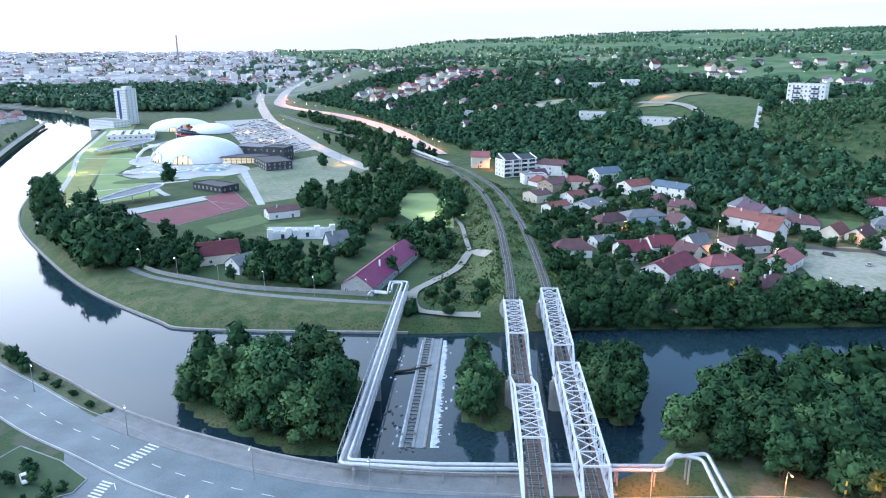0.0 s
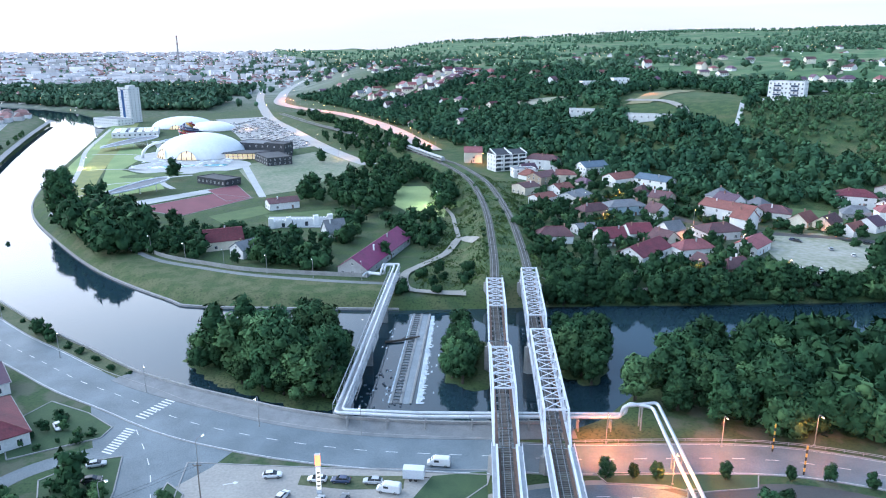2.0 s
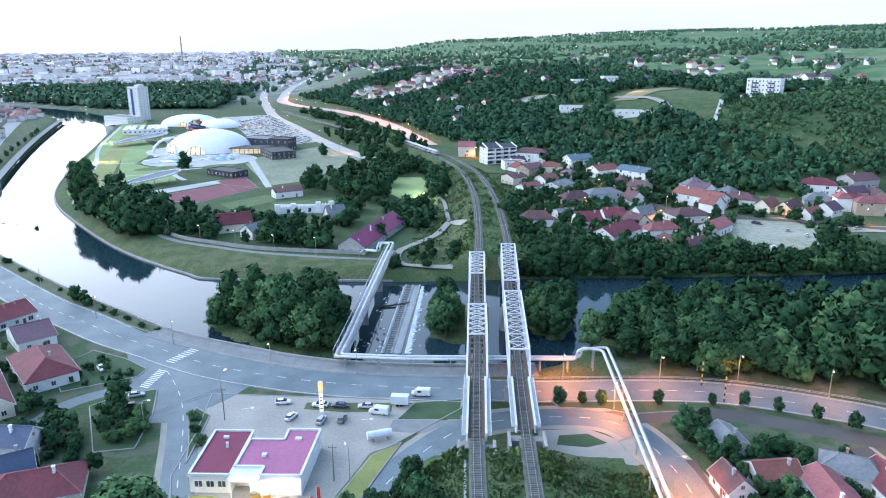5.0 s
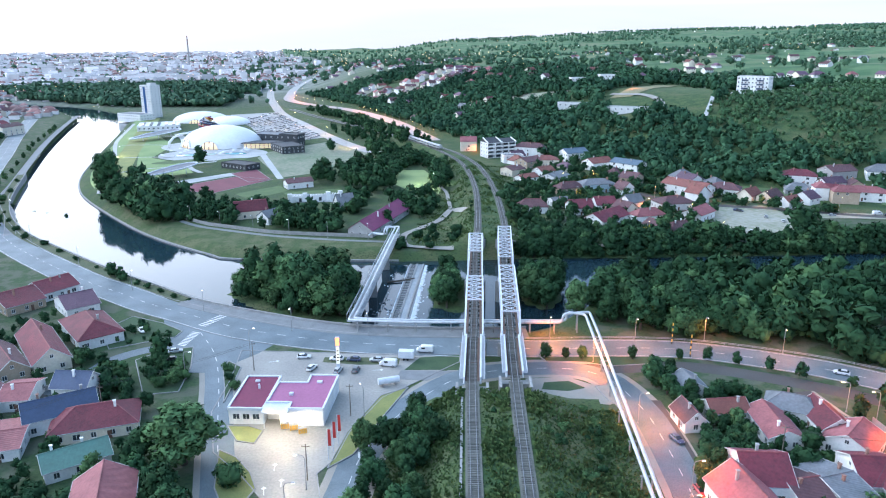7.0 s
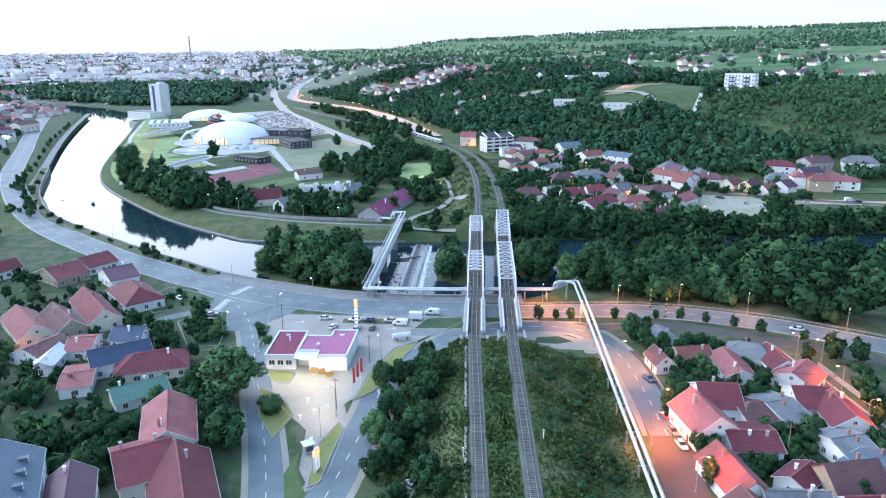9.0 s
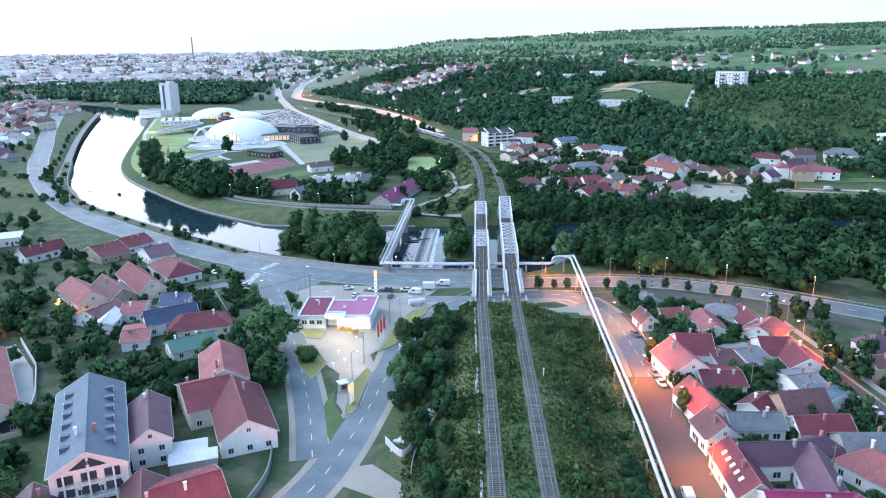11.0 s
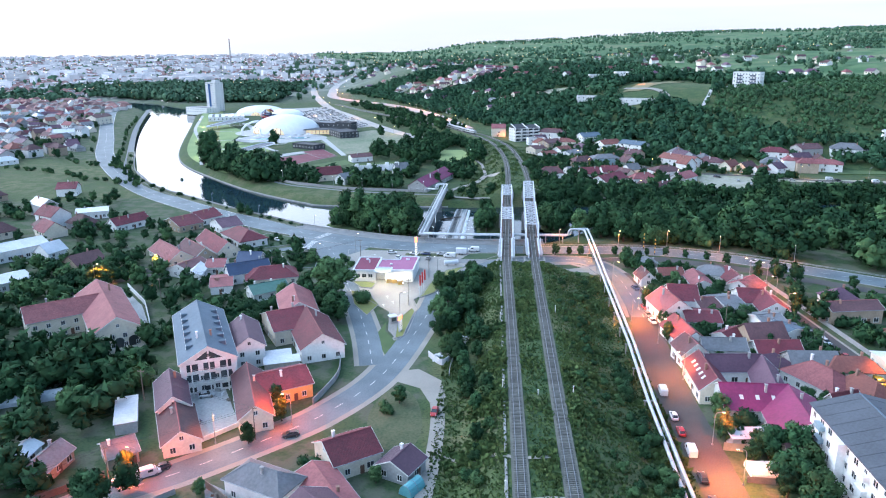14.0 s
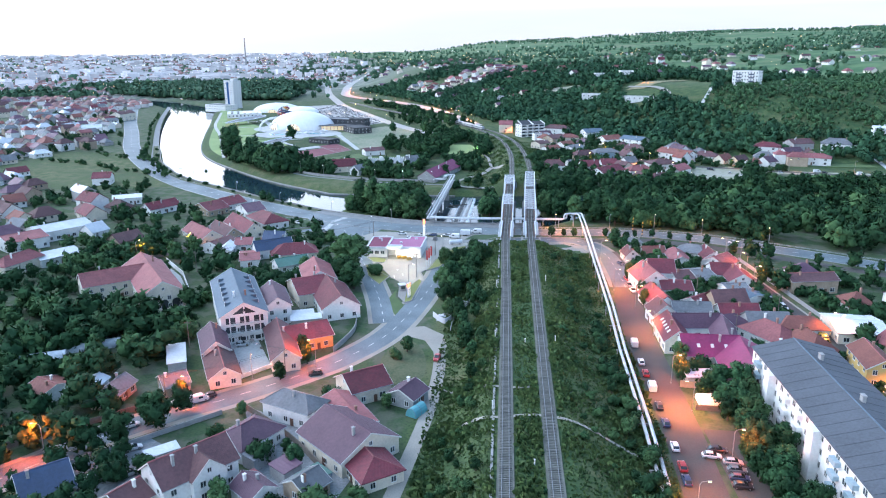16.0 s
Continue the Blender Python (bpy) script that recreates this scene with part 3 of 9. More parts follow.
def track(name, line, label):
    """Ballast bed, sleepers and two rails; on the bridges there is no ballast."""
    root = tagged(new(name), label, "railway track", kind="structure")
    pts = smooth_line(line, 5)
    hz = [RAIL_Z if p[1] < 420 else max(RAIL_Z - (p[1] - 420) * 0.02, 0.6) for p in pts]

    def strip(mb, off, w, dz, thick, keep):
        run = []
        for p, q, z in zip(offset(pts, off), pts, hz):
            if keep(q[1]):
                run.append((p, z))
            elif run:
                flush(mb, run, w, dz, thick)
                run = []
        flush(mb, run, w, dz, thick)

    def flush(mb, run, w, dz, thick):
        if len(run) > 1:
            k = len(mb.v)
            ribbon(mb, [r[0] for r in run], w, 0, drape=False, thick=thick)
            n = len(run)
            for i, r in enumerate(run):
                for j in (0, 1):
                    for base, low in ((k, 0), (k + 2 * n, thick)):
                        x, y, _ = mb.v[base + 2 * i + j]
                        mb.v[base + 2 * i + j] = (x, y, r[1] + dz - low)

    off_bridge = lambda y: y < -50 or y > 97
    bed = MB()
    strip(bed, 0, 3.6, -0.27, 0.5, off_bridge)
    part("ballast", bed, M_BALLAST, root, "grey crushed-stone ballast")
    for s in (-0.75, 0.75):
        rb = MB()
        strip(rb, s, 0.13, 0.0, 0.16, lambda y: True)
        part("rail", rb, M_RAIL, root, "worn steel rail")
    sl = MB()
    for a, b, z in zip(pts, pts[1:], hz):
        L = math.hypot(b[0] - a[0], b[1] - a[1])
        rz = math.atan2(b[1] - a[1], b[0] - a[0])
        for k in range(int(L / 0.65)):
            t = (k + 0.5) * 0.65 / L
            if a[1] < 420:
                sl.box(a[0] + (b[0] - a[0]) * t, a[1] + (b[1] - a[1]) * t, z - 0.31, 0.26, 2.6, 0.16, rz)
    tagged(part("sleepers", sl, M_SLEEPER, root, "weathered sleepers"), kind="stuff")
    return root


track("railway_track_west", TRACK_L, "single railway track on ballast with worn rails")
track("railway_track_east", TRACK_R, "single railway track curving along the embankment")


def truss_span(name, line, y0, y1, t0, t1, label, panels, height=5.9, half=2.75):
    """A through truss: chords, posts, diagonals, portal and top bracing, cross beams, walkway."""
    root = tagged(empty(name, at_y(line, y0), y0, 0), label, "bridge span", group="railway truss spans")
    ox, oy = at_y(line, y0), y0
    P = lambda s, y, z: (at_y(line, y) + s * half - ox, y - oy, z)
    zb, zt = RAIL_Z - 0.75, RAIL_Z + height - 0.4
    for s in (-1, 1):
        ch = MB()
        ch.beam(P(s, y0, zb), P(s, y1, zb), 0.5, 0.9)
        part("bottom_chord", ch, M_STEEL_W, root)
        ch = MB()
        ch.beam(P(s, t0, zt), P(s, t1, zt), 0.5, 0.5)
        part("top_chord", ch, M_STEEL_W, root)
        for a, b in ((y0, t0), (y1, t1)):
            e = MB()
            e.beam(P(s, a, zb), P(s, b, zt), 0.5, 0.5)
            part("end_post", e, M_STEEL_W, root)
        web = [t0 + (t1 - t0) * k / panels for k in range(panels + 1)]
        for k, y in enumerate(web):
            p = MB()
            p.beam(P(s, y, zb), P(s, y, zt), 0.28, 0.28)
            part("post", p, M_STEEL_W, root)
            if k < panels:
                g = MB()
                a, b = (zb, zt) if k % 2 else (zt, zb)
                g.beam(P(s, y, a), P(s, web[k + 1], b), 0.26, 0.22)
                part("diagonal", g, M_STEEL_W, root)
        rl = MB()
        for z in (RAIL_Z + 0.55, RAIL_Z + 1.05):
            rl.beam(P(s * 1.04, y0, z), P(s * 1.04, y1, z), 0.07, 0.07)
        part("handrail", rl, M_STEEL_W, root)
    for k, y in enumerate(web):
        b = MB()
        b.beam(P(-1, y, zt), P(1, y, zt), 0.34 if k in (0, panels) else 0.24, 0.4 if k in (0, panels) else 0.24)
        part("top_strut", b, M_STEEL_W, root)
        if k < panels:
            y2 = web[k + 1]
            x = MB()
            x.beam(P(-1, y, zt + 0.03), P(1, y2, zt + 0.03), 0.2, 0.14)
            x.beam(P(1, y, zt - 0.06), P(-1, y2, zt - 0.06), 0.2, 0.14)
            part("cross_bracing", x, M_STEEL_W, root)
    n = int((y1 - y0) / 4)
    for k in range(n + 1):
        y = y0 + (y1 - y0) * k / n
        b = MB()
        b.beam(P(-1, y, zb), P(1, y, zb), 0.25, 0.6)
        part("cross_beam", b, M_STEEL_G, root)
    d = MB()
    for s in (-0.5, 0.5):
        d.beam(P(s * 0.62, y0, RAIL_Z - 0.5), P(s * 0.62, y1, RAIL_Z - 0.5), 0.3, 0.4)
    part("stringers", d, M_RUST, root)
    w = MB()
    for s in (-1, 1):
        w.beam(P(s * 0.76, y0, RAIL_Z - 0.28), P(s * 0.76, y1, RAIL_Z - 0.28), 0.8, 0.06)
    w.beam(P(0, y0, RAIL_Z - 0.26), P(0, y1, RAIL_Z - 0.26), 0.9, 0.05)
    part("walkway", w, M_RUST, root, "dark walkway plates")
    return root


truss_span("truss_span", TRACK_L, -22, 36.5, -5, 19.5, "white steel railway truss span with sloping ends", 6)
truss_span("truss_span", TRACK_L, 37.5, 97, 52, 79.5, "white steel railway truss span with sloping ends", 6)
truss_span("truss_span", TRACK_R, -22, 36.5, -15.5, 32.5, "white steel railway truss span with lattice top", 9)
truss_span("truss_span", TRACK_R, 38, 97, 44, 92, "white steel railway truss span with lattice top", 9)


def plate_span(name, line, y0, y1):
    """The short approach span over the road: two plate girders with stiffeners, walkways and railings."""
    ox = at_y(line, y0)
    root = tagged(empty(name, ox, y0, 0), "white plate girder railway span over the road", "bridge span", group="plate girder spans")
    P = lambda s, y, z: (at_y(line, y) + s - ox, y - y0, z)
    for s in (-1, 1):
        g = MB()
        g.beam(P(s * 2.2, y0, RAIL_Z - 0.35), P(s * 2.2, y1, RAIL_Z - 0.35), 0.12, 2.0)
        for z in (RAIL_Z - 1.35, RAIL_Z + 0.65):
            g.beam(P(s * 2.2, y0, z), P(s * 2.2, y1, z), 0.5, 0.08)
        part("girder", g, M_STEEL_W, root, "white riveted plate girder")
        n = 12
        for k in range(n + 1):
            st = MB()
            y = y0 + (y1 - y0) * k / n
            st.beam(P(s * 2.05, y, RAIL_Z - 1.3), P(s * 2.05, y, RAIL_Z + 0.62), 0.18, 0.1)
            part("stiffener", st, M_STEEL_W, root)
        w = MB()
        w.beam(P(s * 2.85, y0, RAIL_Z + 0.1), P(s * 2.85, y1, RAIL_Z + 0.1), 1.0, 0.08)
        part("walkway", w, M_STEEL_G, root)
        r = MB()
        for z in (RAIL_Z + 0.65, RAIL_Z + 1.15):
            r.beam(P(s * 3.35, y0, z), P(s * 3.35, y1, z), 0.09, 0.09)
        for k in range(15):
            y = y0 + (y1 - y0) * k / 14
            r.beam(P(s * 3.35, y, RAIL_Z + 0.1), P(s * 3.35, y, RAIL_Z + 1.15), 0.07, 0.07)
        part("handrail", r, M_STEEL_W, root)
    f = MB()
    f.beam(P(0, y0, RAIL_Z - 0.5), P(0, y1, RAIL_Z - 0.5), 3.9, 0.2)
    part("floor_plate", f, M_RUST, root, "dark floor plates between the girders")
    return root


plate_span("plate_girder_span", TRACK_L, -51.5, -22.3)
plate_span("plate_girder_span", TRACK_R, -47.5, -22.3)


def pier(x, y, ztop, w=6.6, d=2.2, z0=-7.0, mat_=None):
    root = tagged(empty("bridge_pier", x, y, 0), "weathered concrete bridge pier standing in the river", "bridge pier", group="bridge piers")
    b = MB()
    b.box(0, 0, z0, w * 0.92, d, ztop - 0.6 - z0, taper=0.92)
    b.box(-w * 0.46, 0, z0, d * 0.72, d * 0.72, ztop - 0.8 - z0, rz=math.pi / 4, taper=0.9)
    b.box(w * 0.46, 0, z0, d * 0.72, d * 0.72, ztop - 0.8 - z0, rz=math.pi / 4, taper=0.9)
    part("shaft", b, M_CONCRETE, root)
    c = MB()
    c.box(0, 0, ztop - 0.6, w, d + 0.5, 0.6)
    part("cap", c, M_CONCRETE, root)
    return root


for line in (TRACK_L, TRACK_R):
    for y in (-22.2, 37, 97.6):
        pier(at_y(line, y), y, RAIL_Z - 1.25 if y > -20 else RAIL_Z - 1.45, z0=-7 if y > 0 else -0.5)
    ab = MB()
    y = -53.2 if line is TRACK_L else -49.2
    x = at_y(line, y)
    ab.box(x, y, -1, 8.0, 2.4, RAIL_Z + 0.2 - 1.0)
    for s in (-1, 1):
        ab.box(x + s * 4.0, y - 2.6, -1, 0.7, 6.5, RAIL_Z + 0.7)
    tagged(part("abutment", ab, M_CONCRETE), "pale concrete abutment at the end of the embankment", "abutment", group="abutments")


# ---- district heating pipes on stilts ----
def rounded(pts, r, n=4):
    """Corners of a 3D line rounded."""
    pts = [Vector(p) for p in pts]
    out = [pts[0]]
    for a, b, c in zip(pts, pts[1:], pts[2:]):
        u, v = (a - b), (c - b)
        k = min(r, u.length / 2.2, v.length / 2.2)
        p, q = b + u.normalized() * k, b + v.normalized() * k
        for i in range(n + 1):
            t = i / n
            out.append((p * (1 - t) + b * t) * (1 - t) + (b * (1 - t) + q * t) * t)
    return out + [pts[-1]]


PIPE_A = [(-49, 108.5, 3.2), (-48, 113, 3.2), (-40.5, 111, 3.2), (-40.6, 111, 5.0), (-40.6, 117, 5.0), (-37.0, 117, 5.0), (-40.6, 10, 3.6), (-41.1, -2.6, 3.6), (-20, -4.2, 3.6), (29.5, -3.4, 3.6), (29.8, -3.4, 6.6), (38.6, -1.4, 6.6), (39.4, -14, 4.6), (38.6, -57, 3.8), (38.0, -76, 3.8), (36.8, -131, 3.6), (35.6, -165, 2.6), (34.8, -208, 2.2), (33.4, -245, 2.0), (31, -330, 2.0)]
PIPE_B = [(-46.5, 110.2, 3.2), (-46.6, 111.2, 3.2), (-41.8, 109.8, 3.2), (-41.8, 109.8, 4.8), (-41.8, 118.6, 5.0), (-35.2, 118.6, 5.0), (-39.0, 10, 3.6), (-39.5, -1.2, 3.6), (-20, -2.4, 3.6), (31.0, -1.8, 3.6), (31.2, -1.8, 6.6), (37.0, -3.4, 6.4), (37.6, -14, 4.4), (36.9, -57, 3.8), (36.4, -76, 3.8), (35.2, -131, 3.6), (34.0, -165, 2.6), (33.2, -208, 2.2), (31.8, -245, 2.0), (29.4, -330, 2.0)]
heat = tagged(new("heating_pipeline"), "pair of silver-clad district heating pipes on supports", "pipeline")
for line in (PIPE_A, PIPE_B):
    pb = MB()
    pb.tube(rounded(line, 1.3), 0.43, 12)
    part("pipe", pb, M_PIPE, heat, smooth=True)
    run = 0
    for a, b in zip(line, line[1:]):
        a, b = Vector(a), Vector(b)
        if (b - a).length > 9:
            k = int((b - a).length / 11)
            for i in range(1, k):
                c = a.lerp(b, i / k)
                d = (b - a).normalized() * 0.06
                cl = MB()
                cl.tube([c - d, c + d], 0.475, 10)
                part("pipe_band", cl, M_STEEL_G, heat)


def pipe_support(x, y, z, rz=0.0, w=3.0):
    g = max(ground_z(x, y), -6.5) - 0.2
    s = MB()
    for k in (-1, 1):
        s.box(x + math.cos(rz) * k * w * 0.36, y + math.sin(rz) * k * w * 0.36, g, 0.32, 0.32, z - 0.5 - g, rz)
    s.box(x, y, z - 0.72, w, 0.4, 0.24, rz)
    part("support", s, M_CONCRETE, heat, "concrete pipe trestle")


for x in (-38, -28, -18.5, -7, 7, 19, 27):
    pipe_support(x, -3.2, 3.6, math.pi / 2, 2.6)
pipe_support(34.5, -2.2, 6.6, math.pi / 2, 2.8)
for y in (-20, -33, -48, -62, -76, -90, -104, -118, -131, -146, -165, -185, -208, -228):
    zz = 3.8 if y > -135 else 2.7 + (y + 165) * 0.01
    xx = 37.6 + (y + 60) * 0.022 if y > -60 else 37.6 + (y + 60) * 0.03
    pipe_support(xx, y, zz if y < -40 else 4.2, 0, 3.0)

# the pipe bridge over the river: a light steel lattice with a walkway
pbr = tagged(empty("pipe_bridge", -40.0, -1, 0), "narrow steel pipe bridge with walkway and railings over the river", "pipe bridge")
PX = lambda y: 3.5 * (y + 1) / 117
for s in (-1, 1):
    for z in (2.4, 5.0):
        b = MB()
        b.beam((PX(0) + s * 1.9, 0, z), (PX(117) + s * 1.9, 116, z), 0.16, 0.2)
        part("chord", b, M_STEEL_G, pbr)
    for k in range(26):
        b = MB()
        y0, y1 = k * 4.46, (k + 1) * 4.46
        b.beam((PX(y0) + s * 1.9, y0, 2.4), (PX(y0) + s * 1.9, y0, 5.0), 0.1, 0.1)
        b.beam((PX(y0) + s * 1.9, y0, 2.4 if k % 2 else 5.0), (PX(y1) + s * 1.9, y1, 5.0 if k % 2 else 2.4), 0.09, 0.09)
        part("lattice", b, M_STEEL_G, pbr)
wk = MB()
wk.beam((PX(0), 0, 2.3), (PX(117), 116, 2.3), 3.7, 0.1)
part("deck", wk, M_STEEL_G, pbr)
for y in (8, 42, 78, 112):
    p = MB()
    p.box(PX(y), y, -7, 3.4, 1.2, 9.2)
    part("pier", p, M_CONCRETE, pbr)

# ---- the weir ----
weir = tagged(empty("weir", -24, 55, 0), "low concrete weir with white water along its crest", "weir", kind="structure")
# two edges with a dark grille between them, a sloping apron, and ragged white water
for x0, x1, nm in ((-5.2, -3.0, "grille_edge"), (-2.5, -0.2, "grille_edge"), (0.3, 2.7, "apron_edge")):
    w = MB()
    w.beam((x0, -38.5, -4.4), (x1, 30, -4.4), 0.7, 1.4)
    part(nm, w, M_CONCRETE, weir, "stained concrete edge")
w = MB()
w.beam((-3.9, -38.5, -4.55), (-1.6, 30, -4.55), 2.2, 1.0)
part("grille_bed", w, M_RUST, weir, "dark debris-covered grille")
for k in range(34):
    t = k / 33
    r = MB()
    r.box(-3.9 + 2.3 * t, -38 + 67.5 * t, -4.1, 2.9, 0.22, 0.3)
    part("grille_bar", r, M_CONCRETE, weir)
w = MB()
w.beam((-1.0, -38.5, -4.75), (1.3, 30, -4.75), 2.4, 1.6)
part("apron", w, mat("wet_concrete", (0.24, 0.28, 0.30), (0.15, 0.18, 0.20), 0.3, 0.25, bump=0.1, fine=10), weir, "wet concrete apron under thin water")
wf = random.Random(12)
f = MB()
for x0, x1, w0, w1 in ((2.0, 3.6, 0.9, 2.6), (-6.0, -3.7, 0.3, 1.1)):
    n = 170
    left, right = [], []
    for i in range(n + 1):
        t = i / n
        c = -24 + x0 + (x1 - x0) * t
        w = wf.uniform(w0, w1) * (1.0 - 0.45 * t)
        left.append((c - w0 * 0.3, 16.5 + 67 * t, WATER + 0.08))
        right.append((c + w, 16.5 + 67 * t, WATER + 0.06))
    f.add(left + right, [(i, n + 1 + i, n + 2 + i, i + 1) for i in range(n)])
for i in range(26):
    t = wf.random()
    c, y = -24 + wf.choice((wf.uniform(3.2, 7.5), wf.uniform(-12, -6.4))), 17 + 60 * t
    L, w = wf.uniform(0.3, 1.3), wf.uniform(0.08, 0.3)
    f.add([(c - w, y - L, WATER + 0.05), (c + w * 1.4, y - L * 0.4, WATER + 0.05), (c + w * 0.5, y + L, WATER + 0.05), (c - w * 1.2, y + L * 0.3, WATER + 0.05)], [(0, 1, 2, 3)])
foam = part("foam", f, M_FOAM, weir, "ragged white water")
for v in foam.data.vertices:
    v.co.x += 24
    v.co.y -= 55
lg = MB()
lg.tube([(-11, 3.2, -3.6), (-6, 4.6, -3.5), (-3.0, 6.2, -3.4), (0.2, 7.8, -3.3)], 0.45, 8, r2=0.25)
lg.tube([(-6, 4.6, -3.4), (-4.5, 6.5, -3.0), (-3.5, 7.6, -3.2)], 0.16, 6, r2=0.06)
part("driftwood", lg, M_BARK, weir, "stranded pale tree trunk")
# ---- flat surfaces: lots, courts, plazas, lawns ----
M_BANK = mat("bank_grass", (0.125, 0.130, 0.070), (0.045, 0.080, 0.034), 0.16, 0.95, bump=0.3, fine=9)
M_LAWN = mat("lawn", (0.110, 0.165, 0.058), (0.066, 0.112, 0.042), 0.15, 0.95, bump=0.3, fine=25)
M_YLAWN = mat("dry_lawn", (0.27, 0.28, 0.09), (0.17, 0.20, 0.07), 0.12, 0.95, bump=0.3, fine=25)
M_COURT = mat("red_court", (0.21, 0.06, 0.08), (0.15, 0.045, 0.06), 0.1, 0.85, fine=20)
M_TURF = mat("pitch_turf", (0.34, 0.42, 0.17), (0.25, 0.33, 0.13), 0.08, 0.95, fine=20)
M_VERGE = mat("verge_grass", (0.060, 0.105, 0.045), (0.036, 0.072, 0.034), 0.2, 0.95, bump=0.3, fine=20)
M_BEACH = mat("beach_grass", (0.26, 0.34, 0.13), (0.15, 0.24, 0.09), 0.04, 0.95, bump=0.2, fine=25)
M_LOTGRASS = mat("trodden_grass", (0.11, 0.17, 0.09), (0.30, 0.29, 0.22), 0.025, 0.95, fine=14)
M_SAND = mat("sandy_ground", (0.40, 0.38, 0.33), (0.20, 0.23, 0.14), 0.03, 0.95, fine=12)
M_FORE = mat("forecourt_concrete", (0.37, 0.355, 0.32), (0.26, 0.25, 0.23), 0.08, 0.8, fine=20)
M_LOT = mat("pale_concrete_lot", (0.42, 0.41, 0.39), (0.31, 0.31, 0.30), 0.08, 0.85, fine=20)


def flat(name, poly, material, label, category, z=0.03, edge=0.0):
    mb = MB()
    area = sum(a[0] * b[1] - b[0] * a[1] for a, b in zip(poly, poly[1:] + poly[:1]))
    poly = poly if area > 0 else poly[::-1]
    mb.prism(poly, z - 0.4, z)
    ob = tagged(part(name, mb, material), label, category, kind="structure")
    if edge:
        kb = MB()
        for a, b in zip(poly, poly[1:] + poly[:1]):
            kb.beam((*a, z), (*b, z), 0.28, 0.24)
        part("kerb", kb, M_CONCRETE, ob)
    return ob


flat("pavement_junction", [(-109, 9), (-84, 5), (-60, -8), (-66, -22), (-76, -36), (-85, -36), (-98, -12)], M_ASPHALT, "wide grey asphalt street junction", "road", 0.055)
flat("pavement_forecourt", [(-72, -20), (-69, -40), (-68, -59), (-61, -78), (-51, -88), (-42, -99), (-40, -116), (-36, -124), (-33.5, -118), (-32.5, -95), (-35, -86), (-32, -80), (-30.5, -68), (-24.5, -50), (-12, -36), (-4, -27), (-3, -21.5), (-40, -21.5)], M_FORE, "pale concrete filling station forecourt", "forecourt", 0.045, 0.1)
flat("pavement_station_verge", [(-71, -21.7), (-70, -38), (-62, -45.5), (-34, -45), (-24, -43), (-12, -34), (-4, -25), (-3, -21.7)], M_FORE, "worn pale parking strip with oil stains", "parking", 0.052)
flat("lawn_forecourt", [(-33, -84), (-31, -68), (-25, -49), (-18, -44), (-23, -60), (-28, -78)], M_YLAWN, "yellowing grass strip beside a filling station", "lawn", 0.16, 0.1)
flat("lawn_kiosk", [(-61.5, -66), (-57, -73), (-52.5, -74), (-52, -68), (-56, -66)], M_YLAWN, "small lit grass island with a kerb", "lawn", 0.16, 0.1)
flat("lawn_bush", [(-60, -77), (-56, -92), (-49.5, -103), (-47, -92), (-50, -86), (-55, -80)], M_YLAWN, "grass island around a round bush", "lawn", 0.16, 0.1)
flat("lawn_pump", [(-38, -106), (-37, -123), (-34.6, -121), (-33.2, -98), (-34.6, -95)], M_YLAWN, "triangular grass island beside a price sign", "lawn", 0.16, 0.1)
flat("lawn_parking_strip", [(-45, -24.5), (-22, -24.2), (-22, -29), (-34, -29.5), (-45, -28)], M_BANK, "trodden grass strip beside parked cars", "lawn", 0.075)
flat("lawn_bridge_corner", [(-16, -24), (-4, -22), (-4, -32.5), (-20, -32.8)], M_VERGE, "rough grass corner beside the railway bridge", "lawn", 0.08)
flat("pavement_corner_slab", [(-21, -33.2), (-5, -33), (-13, -39.5), (-22, -38.8)], M_PAVING, "pale concrete slab path", "pavement", 0.07)
LAWN_CORNER = [(-73.5, -28), (-68.5, -32), (-67.5, -42), (-66.5, -54), (-68.8, -46), (-73.2, -34)]
flat("lawn_corner", LAWN_CORNER, M_VERGE, "small green corner plot", "lawn", 0.14, 0.1)
flat("lawn_roundel", [(-119, 8), (-106, 2), (-96.5, -5), (-97, -10), (-104, -14), (-114, -20), (-124, -6)], M_VERGE, "green wedge of grass at the junction", "lawn", 0.12, 0.1)
flat("pavement_orange_lot", [(20, -22), (56, -22), (54, -27), (40, -29), (34, -26.5), (22, -26)], M_VERGE, "grass verge with small shrubs", "lawn", 0.12, 0.1)
flat("pavement_triangle", [(38.5, -40), (41, -46), (40.5, -56), (36, -50), (34, -42)], M_GRAVEL, "bare gravel triangle at the street corner", "gravel", 0.1, 0.1)
flat("pavement_courtyard", [(-92, -163), (-80, -158), (-69, -178), (-78, -191), (-84, -182)], M_PLAZA, "pale concrete courtyard with parked cars", "courtyard", 0.05)
flat("pavement_yard", [(48, -207), (56, -207), (57, -240), (48, -240)], M_LANE, "tarmac parking bay", "parking", 0.05)
road("road_field_path", [(-27, -151), (-22.5, -156), (-19.5, -172), (-19.5, -200), (-23, -236), (-27, -270), (-33, -330)], 3.6, M_GRAVEL, "pale gravel farm track", 0.09, centre=False, kerb=False)
flat("lawn_bend", smooth_line([(-32, -156), (-27, -161), (-24, -170), (-23, -180), (-25, -188), (-31, -188), (-36, -180), (-37, -170), (-35, -161)], 3), M_BANK, "grassy corner beside a bend", "lawn", 0.05)
